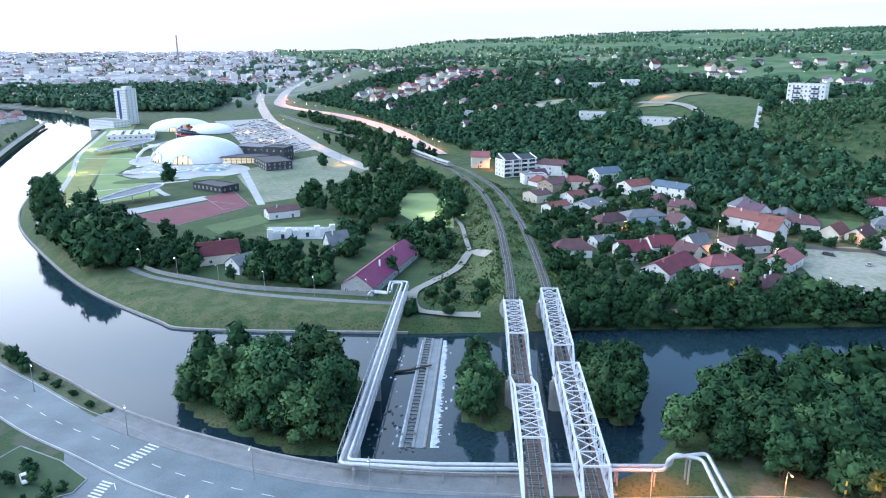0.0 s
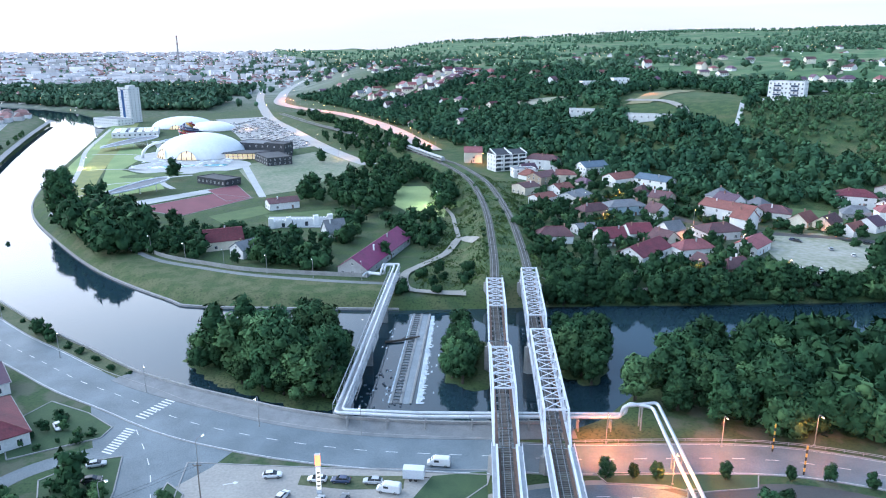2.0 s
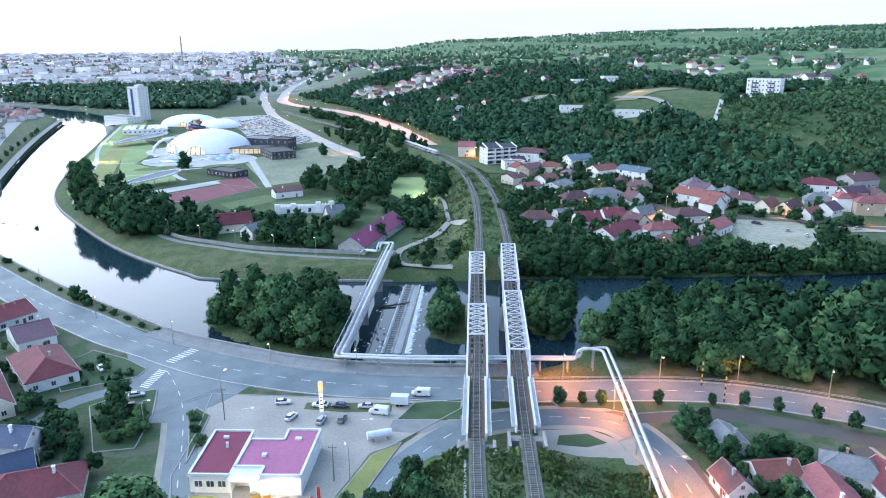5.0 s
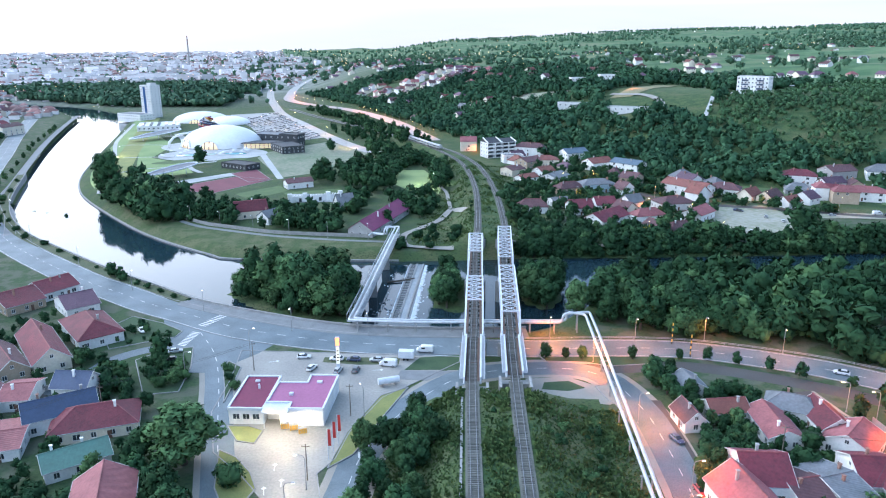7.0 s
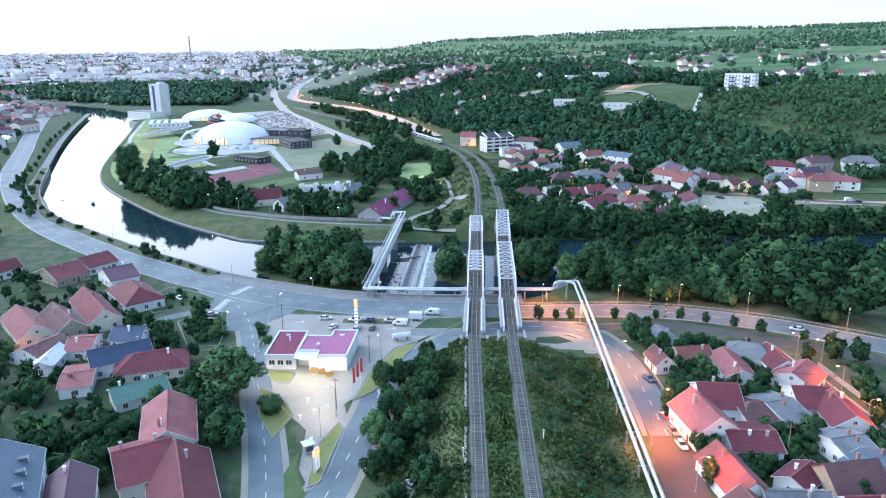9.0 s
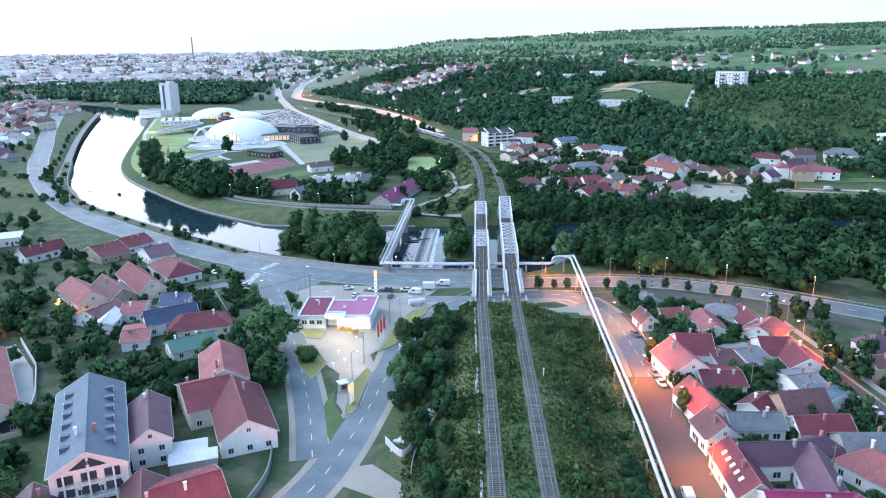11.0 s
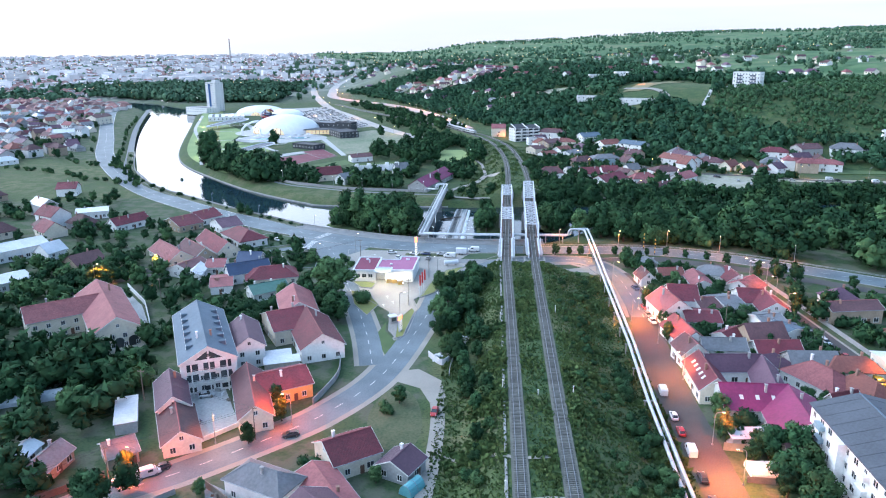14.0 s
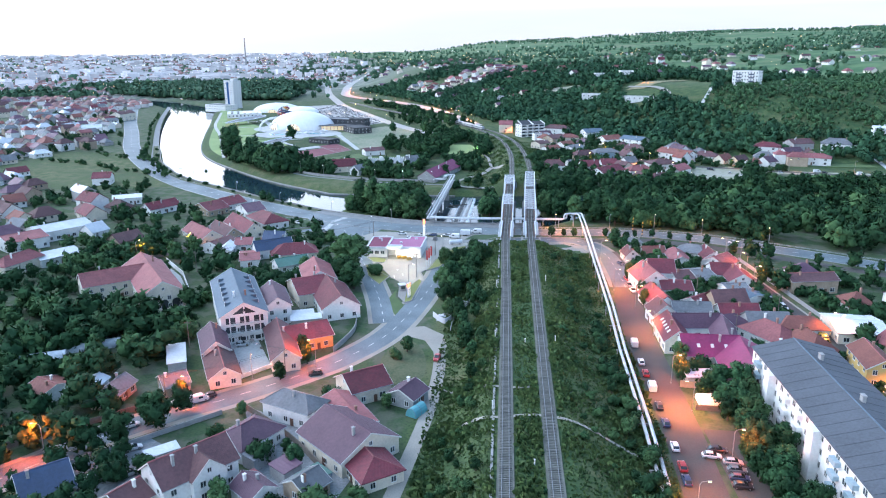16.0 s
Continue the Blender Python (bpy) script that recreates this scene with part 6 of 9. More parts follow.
def dome_shell(root, R, ratio, H, arches, n=48, k=12):
    """A shallow shell with arched glazed openings let into its skirt."""
    at = lambda a, z: (R * math.cos(a) * math.sqrt(max(0, 1 - (z / H) ** 2)), R * ratio * math.sin(a) * math.sqrt(max(0, 1 - (z / H) ** 2)), z + 0.4)
    m = MB()
    m.add([at(2 * math.pi * i / n, H * math.sin(j / k * math.pi / 2)) for j in range(k) for i in range(n)],
          [(j * n + i, j * n + (i + 1) % n, (j + 1) * n + (i + 1) % n, (j + 1) * n + i) for j in range(k - 1) for i in range(n)] + [tuple((k - 1) * n + i for i in range(n))])
    part("shell", m, M_DOME, root, "white dome shell", smooth=True)
    for deg, w, h in arches:
        g, rim, bars, c = MB(), [], MB(), radians(deg)
        cols = 12
        grid = []
        for i in range(cols + 1):
            u = -1 + 2 * i / cols
            top = max(0.4, h * math.sqrt(max(0, 1 - u * u)))
            a = c + u * w / 2 / R
            push = lambda p: (p[0] * 1.012, p[1] * 1.012, p[2])
            grid += [push(at(a, top * q / 3)) for q in range(4)]
            rim.append(push(push(at(a, top))))
            if i % 3 == 0 and 0 < i < cols:
                bars.beam(push(push(at(a, 0))), push(push(at(a, top))), 0.5, 0.4)
        g.add(grid, [(4 * i + q, 4 * i + 4 + q, 4 * i + 5 + q, 4 * i + 1 + q) for i in range(cols) for q in range(3)])
        part("lit_arch", g, M_HALL_LIT, root, "warmly lit glazed arch")
        part("mullion", bars, M_WALL["dark"], root)
        m = MB()
        m.tube(rim, 0.55, 6)
        part("arch_rim", m, M_DOME, root)


dome_shell(dm, 37, 0.9, 18.5, ((224, 17, 8.0), (268, 17, 7.5), (196, 12, 6.0)))
m = MB()
m.tube([(-44, -20, 0), (-43, -19, 5), (-39, -17, 9.5), (-33, -15, 12.2), (-26, -13, 13.4)], 1.3, 8, r2=0.8)
part("arch_fin", m, M_DOME, dm, "free-standing white arch", smooth=True)
sd_ = tagged(empty("pool_dome", -330, 664, 0, radians(12)), "second white shell hall behind the large dome", "dome hall")
BUILT.append((-330, 664, 36))
dome_shell(sd_, 34, 0.75, 12, ((262, 14, 5.0), (300, 12, 4.5)))
sd_ = tagged(empty("pool_dome", -288, 640, 0, radians(-14)), "low white shell hall beside a car park", "dome hall")
BUILT.append((-288, 640, 30))
dome_shell(sd_, 26, 0.8, 9, ((250, 10, 4.0),))
# glazed pavilion beside the dome, dark annexes
pv = tagged(empty("pool_pavilion", -190, 436, 0, radians(4)), "low pavilion with lit glazing under a dark flat roof", "pavilion")
BUILT.append((-190, 436, 18))
m = MB(); m.box(0, 0, -0.3, 34, 16, 5.0); part("wall", m, M_WALL["white"], pv)
for z_, h_ in ((0.3, 1.9), (2.7, 1.7)):
    m = MB(); m.box(0, -8.05, z_, 32, 0.2, h_); part("glazing", m, M_HALL_LIT, pv, "warmly lit glazing band")
for u in range(-14, 15, 4):
    m = MB(); m.box(u, -8.2, 0.2, 0.4, 0.3, 4.4); part("mullion", m, M_WALL["dark"], pv)
m = MB(); m.box(0, -1.0, 4.75, 37, 20, 0.5); part("roof", m, M_WALL["dark"], pv, "dark flat roof slab")
block("dark_annex", -162, 412, -58, 34, 20, 6.0, "dark", "dark flat-roofed annex beside a dome", "building", 2, 6, roof_mat=M_WALL["dark"])
block("dark_annex", -184, 466, -20, 46, 22, 9.0, "dark", "tall dark plant building behind the dome", "building", 2, 7, roof_mat=M_ROOF["grey"])
block("dark_annex", -166, 446, -20, 20, 12, 11.0, "dark", "dark boiler house with a flat roof", "building", 2, 3, roof_mat=M_WALL["dark"])
ph_ = block("pool_hall", -352, 590, 20, 44, 46, 5, "white", "flat white pool hall with rooflights", "hall", 1, 9, size=(1.6, 1.4), roof_mat=M_ROOF["white"])
for i in range(5):
    m = MB(); m.box(-16 + i * 8, 0, 5.1, 3.0, 34, 0.7, taper=0.9); part("rooflight", m, M_GLASS, ph_)
# water slides: coloured tubes winding round a stair tower
ws = tagged(empty("water_slide", -296, 590, 0), "blue and red tube water slides round a stair tower", "water slide")
m = MB(); m.box(0, 0, 0, 5, 5, 14); part("stair_tower", m, M_WALL["white"], ws)
for q, col_, r0 in ((0.0, "red", 9), (2.1, "dark_blue", 12), (4.2, "yellow", 7), (1.0, "dark_blue", 15), (5.2, "red", 13)):
    m = MB()
    m.tube([(r0 * (0.3 + 0.7 * t) * math.cos(q + 7 * t), r0 * (0.3 + 0.7 * t) * math.sin(q + 7 * t), 13.0 - 12 * t) for t in [i_ / 22 for i_ in range(23)]], 0.9, 7)
    part("slide_tube", m, CAR_PAINT[col_], ws, smooth=True)
    for t in (0.35, 0.7):
        c_, g_ = r0 * (0.3 + 0.7 * t), 12.2 - 12 * t
        m = MB(); m.tube([(c_ * math.cos(q + 7 * t), c_ * math.sin(q + 7 * t), 0), (c_ * math.cos(q + 7 * t), c_ * math.sin(q + 7 * t), g_)], 0.2, 6); part("strut", m, M_STEEL_W, ws)
for line_ in ([(-232, 236), (-255, 262), (-232, 300)], [(-262, 300), (-246, 318), (-226, 326)], [(-292, 372), (-268, 376), (-250, 372)], [(-330, 450), (-300, 452), (-280, 444)], [(-352, 510), (-322, 520), (-300, 516)]):
    road("pavement_lawn_walk", line_, 2.0, M_PLAZA, "narrow pale walk across a lawn", 0.08, centre=False, kerb=False)
# leaf-shaped canopies
for x, y, L, rz in ((-216, 281, 46, 55), (-316, 495, 60, 60), (-280, 520, 40, 40)):
    cp = tagged(empty("leaf_canopy", x, y, 0, radians(rz)), "slender leaf-shaped grey canopy with white rim on posts", "canopy", group="leaf canopies")
    m = MB()
    pts = [(L / 2 * math.cos(a), L * 0.13 * math.sin(a) * (1.2 + 0.4 * math.cos(a)), 5.5 + 2.2 * math.cos(a)) for a in (2 * math.pi * i / 28 for i in range(28))]
    m.add([(a, b, c) for a, b, c in pts] + [(a, b, c - 0.4) for a, b, c in pts], [tuple(range(28)), tuple(range(55, 27, -1))] + [(i, 28 + i, 28 + (i + 1) % 28, (i + 1) % 28) for i in range(28)])
    part("canopy_roof", m, M_ROOF["grey"], cp)
    m = MB()
    m.tube([(a, b, c + 0.1) for a, b, c in pts] + [(pts[0][0], pts[0][1], pts[0][2] + 0.1)], 0.55, 6)
    part("rim", m, M_STEEL_W, cp, "white canopy rim")
    for u in (-0.25, 0.05, 0.3):
        m = MB()
        m.tube([(u * L, 0, 0), (u * L, 0, 5.4 + 2.2 * 2 * u)], 0.25, 8)
        part("post", m, M_STEEL_W, cp)
block("changing_rooms", -176, 320, -32, 28, 14, 4.2, "dark", "low dark changing rooms by a court", "building", 1, 7, roof_mat=M_WALL["dark"])

# white toy-castle wall by the pitch
cw = tagged(empty("castle_wall", -94, 201, 0, radians(20)), "white crenellated play castle wall with dark archways", "wall")
m = MB()
m.box(0, 0, 0, 32, 0.8, 3.6)
part("wall", m, M_WALL["white"], cw)
for i in range(20):
    m = MB()
    m.box(-15.6 + i * 1.64, 0, 3.6, 0.8, 0.9, 0.7)
    part("merlon", m, M_WALL["white"], cw)
for u in (-15, -6, 8, 15.5):
    m = MB()
    m.box(u, 0, 0, 2.6, 2.2, 5.4)
    part("tower", m, M_WALL["white"], cw)
for u in (-9, 3):
    m = MB()
    m.box(u, -0.45, 0, 1.6, 0.1, 2.4)
    part("archway", m, M_GLASS, cw)

# white flats and the box beside them across the river
wf_ = block("white_flats", 24, 381, 25, 26, 14, 12.5, "white", "white stepped block of flats with dark roofs and balconies", "flats", 4, 7, parapet=False)
for u, w_, h_ in ((-7, 12, 3.4), (6.5, 13, 2.4)):
    m = MB()
    m.add([(u - w_ / 2, -7.4, 12.55), (u + w_ / 2, -7.4, 12.55), (u + w_ / 2, 7.4, 12.55), (u - w_ / 2, 7.4, 12.55), (u - w_ / 2, 2.5, 12.5 + h_), (u + w_ / 2, 2.5, 12.5 + h_)],
          [(0, 1, 5, 4), (4, 5, 2, 3), (0, 4, 3), (1, 2, 5), (3, 2, 1, 0)])
    part("roof", m, M_WALL["dark"], wf_, "dark slanting roof")
    m = MB()
    for e in (-1, 1):
        m.beam((u + e * w_ / 2, -7.6, 12.7), (u + e * w_ / 2, 2.5, 12.7 + h_), 0.7, 0.9)
    part("gable_fin", m, M_WALL["white"], wf_)
for f in range(4):
    for u in (-10.5, -3.2, 3.5, 10):
        m = MB(); m.box(u, -7.1, 0.6 + 3.1 * f, 4.2, 0.2, 2.1); part("loggia_glazing", m, M_GLASS, wf_)
        if f:
            m = MB(); m.box(u, -8.0, 0.25 + 3.1 * f, 4.8, 1.8, 0.25); m.box(u, -8.85, 0.5 + 3.1 * f, 4.8, 0.1, 0.8); part("balcony", m, M_WALL["white"], wf_)
block("white_store", 34, 350, 15, 16, 9, 6, "white", "plain white two-storey box building", "building", 2, 3)
# the white block high on the hill
hb = block("hillside_block", 252, 436, -38, 27, 12, 14, "white", "white four-storey block with blue balcony bands on the hillside", "block", 4, 9)
for u in (-6.5, 6.5):
    for f in range(1, 4):
        m = MB()
        m.box(u, -6.6, 3.5 * f - 0.2, 5.4, 1.2, 1.2)
        part("balcony", m, M_ROOF["blue"], hb, "blue balcony")
m = MB()
m.box(0, -8, -2.5, 34, 6, 2.6)
part("terrace_wall", m, M_WALL["white"], hb)
block("hillside_hall", 146, 438, -20, 44, 8, 4, "white", "low white hall on the hillside", "hall", 1, 8)
block("hillside_sheds", 104, 504, -15, 32, 9, 4, "white", "low white sheds on the hillside", "shed", 1, 6)
block("hillside_house", 121, 606, 5, 16, 11, 10, "white", "tall white house on the hillside", "house", 3, 4)
block("hillside_house", 153, 606, 8, 16, 12, 12, "white", "tall white house on the hillside", "house", 3, 4)

# far tall chimney with red and white bands
ch = tagged(empty("tall_chimney", -950, 2280, ground_z(-950, 2280)), "distant slender concrete chimney stack", "chimney")
m = MB()
m.tube([(0, 0, 0), (0, 0, 112)], 3.4, 12, r2=1.6)
part("stack", m, M_CONCRETE, ch)
m = MB()
for z in (84, 96, 107):
    m.tube([(0, 0, z), (0, 0, z + 3)], 2.4 - (z - 84) * 0.02, 12)
part("bands", m, M_ROOF["pink"], ch)

# arcade on the gable of the pink-roofed house
for v in (-4.1, 0.0, 4.1):
    m = MB()
    n = 10
    pts = [(22.06, v - 1.45, 0.6), (22.06, v + 1.45, 0.6)] + [(22.06, v + 1.45 * math.cos(math.pi * i / n), 2.6 + 1.3 * math.sin(math.pi * i / n)) for i in range(n + 1)]
    m.add(pts, [tuple(range(len(pts)))])
    part("arch", m, M_GLASS, ph, "dark arched opening")
m = MB()
m.box(23.2, 0, 0, 2.4, 14.5, 0.35)
m.box(24.3, 0, 0.3, 0.2, 14.5, 0.9)
part("terrace_wall", m, M_WALL["cream"], ph)

# ---- more houses: the quarters along the river, the villages on the hill, the far town ----
hr = random.Random(21)


def plain_house(x, y, L, W, rz, ze, zr, roof, wall, hip, chim=True):
    """A house seen only from afar: walls, roof, chimney and a few windows."""
    root = tagged(empty("house", x, y, ground_z(x, y), radians(rz)), f"distant {WALL_WORD[wall]} house with a {ROOF_WORD[roof]} roof", "house", group="distant houses")
    m = MB()
    gable_walls(m, L, W, ze, zr, hip)
    part("wall", m, M_WALL[wall], root)
    m = MB()
    roof_mesh(m, L, W, ze, zr, hip)
    rf = part("roof", m, M_ROOF[roof], root)
    if chim:
        m = MB()
        m.box(L * 0.2, W * 0.1, ze + 0.5, 0.6, 0.6, zr - ze + 0.6)
        part("chimney", m, M_WALL["brick"], rf)
    for i in range(int(L / 5)):
        window(root, -L / 2 + 2.4 + i * 5, -W / 2 - 0.03, ze - 1.3, 0)
    BUILT.append((x, y, math.hypot(L, W) * 0.45))
    return root


JOIN = {}


def joined_house(key, x, y, L, W, rz, ze, zr, roof, wall, hip):
    """Adds a far house to joined meshes, one for each material."""
    m = Matrix.Translation((x, y, ground_z(x, y))) @ Matrix.Rotation(radians(rz), 4, "Z")
    walls, roofs, panes = MB(), MB(), MB()
    gable_walls(walls, L, W, ze, zr, hip)
    roof_mesh(roofs, L, W, ze, zr, hip)
    for i in range(int(L / 3.5)):
        for s in (-1, 1):
            panes.box(-L / 2 + 1.8 + i * 3.5, s * W / 2, ze - 2.0, 1.2, 0.1, 1.3)
    for kind, mb in (("wall_" + wall, walls), ("roof_" + roof, roofs), ("panes", panes)):
        JOIN.setdefault(key, {}).setdefault(kind, MB()).add([tuple(m @ Vector(p)) for p in mb.v], mb.f)
    BUILT.append((x, y, math.hypot(L, W) * 0.45))


def finish_joined(key, label):
    root = tagged(new(key), label, "houses", kind="stuff")
    for kind, mb in JOIN[key].items():
        a, _, b = kind.partition("_")
        part({"wall": "walls", "roof": "roofs", "panes": "panes"}[a], mb, M_WALL[b] if a == "wall" else M_ROOF[b] if a == "roof" else M_GLASS, root)


def quarter(poly, n, gap, rz0, roofs, walls, tall=0.3, seed=1, key=None):
    rng = random.Random(seed)
    xs, ys = [p[0] for p in poly], [p[1] for p in poly]
    done, tries = 0, 0
    while done < n and tries < n * 40:
        tries += 1
        x, y = rng.uniform(min(xs), max(xs)), rng.uniform(min(ys), max(ys))
        if not inside(np.array([x]), np.array([y]), poly)[0] or not free(x, y, gap):
            continue
        t = rng.random() < tall
        L, W = rng.uniform(9, 16), rng.uniform(7.5, 11)
        ze = rng.uniform(5.5, 8) if t else rng.uniform(3, 4)
        (joined_house if key else plain_house)(*((key,) if key else ()), x, y, L, W, rz0 + rng.choice((0, 90)) + rng.uniform(-10, 10), ze, ze + W * rng.uniform(0.3, 0.42), rng.choice(roofs), rng.choice(walls), rng.random() < 0.4)
        done += 1


MIX = ("red", "brown", "pink", "brown", "brown", "purple", "grey", "purple", "orange")
WMIX = ("white", "cream", "white", "tan", "grey")
quarter([(-300, 150), (-238, 60), (-200, 20), (-210, -60), (-330, -60), (-460, 100), (-420, 240)], 26, 4, 55, MIX + ("white",), WMIX, 0.2, 41)
quarter([(-400, 330), (-350, 240), (-480, 200), (-620, 420), (-600, 640), (-540, 620)], 120, 1.5, 60, MIX + ("grey", "grey", "brown", "white"), WMIX, 0.6, 42, "river_quarter")
quarter([(-570, 690), (-540, 600), (-700, 560), (-900, 760), (-800, 880), (-640, 820)], 90, 1.5, 50, MIX + ("grey", "brown", "white"), WMIX, 0.7, 43, "river_quarter")
quarter([(-330, 130), (-420, 260), (-640, 420), (-900, 500), (-700, 100), (-420, 20)], 110, 2, 60, MIX + ("white", "grey"), WMIX, 0.4, 64, "river_quarter")
quarter([(-215, -20), (-240, 60), (-300, 140), (-420, 200), (-440, 60), (-330, -100), (-240, -120)], 60, 3, 60, MIX + ("white", "grey"), WMIX, 0.2, 81, "river_quarter")
quarter([(-200, -20), (-170, -60), (-190, -160), (-270, -160), (-260, -20)], 8, 5, 60, MIX + ("white",), WMIX, 0.2, 44)
quarter([(-120, -265), (-60, -255), (-60, -330), (-170, -330)], 10, 4, 45, MIX, WMIX, 0.3, 45)
quarter([(108, -80), (170, -90), (210, -200), (118, -210)], 14, 4, 10, MIX, WMIX, 0.2, 46)
quarter([(50, -50), (95, -60), (98, -190), (55, -190)], 8, 2, 8, MIX, WMIX, 0.1, 47)
quarter([(20, 300), (20, 400), (60, 345), (110, 290), (190, 235), (210, 180), (150, 195), (90, 150), (60, 190), (45, 250)], 16, 2, 35, ("brown", "grey", "brown", "orange", "purple"), ("white", "cream", "white"), 0.25, 48)
quarter([(205, 240), (190, 205), (230, 196), (250, 225), (235, 262)], 5, 4, -20, ("red", "grey", "pink", "brown"), WMIX, 0.4, 49)
# houses at the foot of the hill beyond the boulevard and scattered up the slope
quarter([(-60, 640), (20, 560), (140, 640), (200, 900), (-120, 1250), (-260, 1100), (-160, 900)], 80, 5, 40, MIX, ("white", "cream", "white"), 0.4, 50, "hill_villages")
quarter([(150, 700), (500, 520), (900, 700), (800, 1200), (300, 1300)], 60, 8, 15, MIX, ("white", "cream"), 0.4, 51, "hill_villages")
quarter([(-260, 1250), (-100, 1300), (100, 1700), (-100, 2300), (-380, 2300), (-360, 1500)], 120, 4, 30, MIX, ("white", "cream"), 0.4, 52, "hill_villages")
quarter([(200, 1600), (1400, 1300), (1800, 2200), (300, 2700)], 90, 8, 0, MIX, ("white", "cream"), 0.6, 53, "hill_villages")
HILL_ROW = [(-200, 1010), (-160, 905), (-62, 835), (60, 930), (150, 1040), (60, 1100), (-60, 985)]
quarter(HILL_ROW, 60, 2, 20, MIX, ("white", "cream"), 0.5, 54, "hill_villages")


finish_joined("river_quarter", "rows of town houses along the far riverside road")
finish_joined("hill_villages", "scattered pale houses with tiled roofs on the hills")


def far_town(n, seed):
    """The town on the plain: blocks with flat or pitched roofs, joined past counting."""
    rng = np.random.default_rng(seed)
    walls, roofs, red = MB(), MB(), MB()
    k = 0
    while k < n:
        far = 900 + 3900 * rng.random() ** 0.8
        az = math.radians(rng.uniform(-46, 1))
        x, y = far * math.sin(az), far * math.cos(az)
        hz, d, sd, _ = heights(np.array([x]), np.array([y]))
        if d[0] > rng.normal() * 90 - 20 or sd[0] > -15 or (far < 1300 and x > -560):
            continue
        if dist_line(np.array([x]), np.array([y]), [(-300, 900), (-352, 1071), (-474, 1591)])[0][0] < 22 or dist_line(np.array([x]), np.array([y]), [(-250, 914), (-330, 1130), (-388, 1700), (-470, 2300)])[0][0] < 24:
            continue
        k += 1
        z = hz[0]
        rz = rng.choice((0.3, 0.3, 1.87, 0.9)) + rng.normal() * 0.08
        if far > 1500 and rng.random() < 0.15:
            L, W, H = rng.uniform(18, 42), rng.uniform(10, 14), rng.uniform(9, 20)
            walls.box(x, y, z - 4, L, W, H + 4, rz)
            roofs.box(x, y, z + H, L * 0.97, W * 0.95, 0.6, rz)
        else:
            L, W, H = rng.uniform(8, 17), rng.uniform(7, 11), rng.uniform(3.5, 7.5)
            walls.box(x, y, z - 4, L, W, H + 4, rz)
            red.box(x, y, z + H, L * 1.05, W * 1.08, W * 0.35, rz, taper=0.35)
    # Walls and flat roofs are coloured paler, painting in the distance haze.
    ob = tagged(part("far_town", walls, mat("pale_far_walls", (0.82, 0.79, 0.79), (0.58, 0.55, 0.55), 0.01, 0.9, island=0.35)), "distant town of houses and apartment blocks, paled by painted haze", "town", kind="stuff")
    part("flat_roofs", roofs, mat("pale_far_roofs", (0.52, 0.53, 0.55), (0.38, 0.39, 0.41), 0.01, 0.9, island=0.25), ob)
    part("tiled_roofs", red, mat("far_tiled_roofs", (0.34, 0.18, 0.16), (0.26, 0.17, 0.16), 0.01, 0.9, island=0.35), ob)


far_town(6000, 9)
# ---- plants ----
def ico(sub=1):
    bm = bmesh.new()
    bmesh.ops.create_icosphere(bm, subdivisions=sub, radius=1.0)
    v = np.array([p.co[:] for p in bm.verts])
    f = np.array([[q.index for q in p.verts] for p in bm.faces])
    bm.free()
    return v, f


SEED_V, SEED_F = ico(1)


def unit(v):
    return v / np.maximum(np.linalg.norm(v, axis=-1, keepdims=True), 1e-6)


def leaf_cloud(rng, blobs, leaves, size, core=0.7, heart=(0, 0, 4.6)):
    """Small leaf sprays turned every way round lumpy twiggy hearts; also the normal at each vertex."""
    vs, fs, ns, k = [], [], [], 0
    for cx, cy, cz, rx, rz in blobs:
        cen, rad = np.array([cx, cy, cz]), np.array([rx, rx, rz])
        v = SEED_V * (1 + 0.15 * rng.standard_normal((12, 1))) * rad * core + cen
        vs.append(v)
        ns.append(unit(SEED_V))
        fs.append(SEED_F + k)
        k += 12
        n = max(12, int(leaves * (rx / 1.2) ** 1.5))
        d = rng.standard_normal((n, 3))
        d[:, 2] += 0.25
        d = unit(d)
        c = d * rad * (0.72 + 0.42 * rng.random((n, 1))) + cen
        face = unit(d + 0.65 * rng.standard_normal((n, 3)))
        face *= np.where((face * d).sum(1, keepdims=True) < 0, -1, 1)
        a = rng.standard_normal((n, 3)) * 0.8 + np.array([0, 0, 1.3])
        a = unit(a - face * (a * face).sum(1, keepdims=True))
        b = np.cross(face, a)
        s = 1.12 * size * (0.55 + 0.9 * rng.random((n, 1)))
        vs.append(np.stack([c + a * s, c - a * s * 0.5 + b * s * 0.44, c - a * s * 0.5 - b * s * 0.44], 1).reshape(-1, 3))
        out = unit(0.75 * d + 0.5 * unit(c - np.array(heart)) + 0.35 * face + np.array([0, 0, 0.1]))
        ns.append(np.repeat(out, 3, axis=0))
        fs.append(np.arange(n * 3).reshape(-1, 3) + k)
        k += n * 3
    return np.concatenate(vs), np.concatenate(fs), np.concatenate(ns)


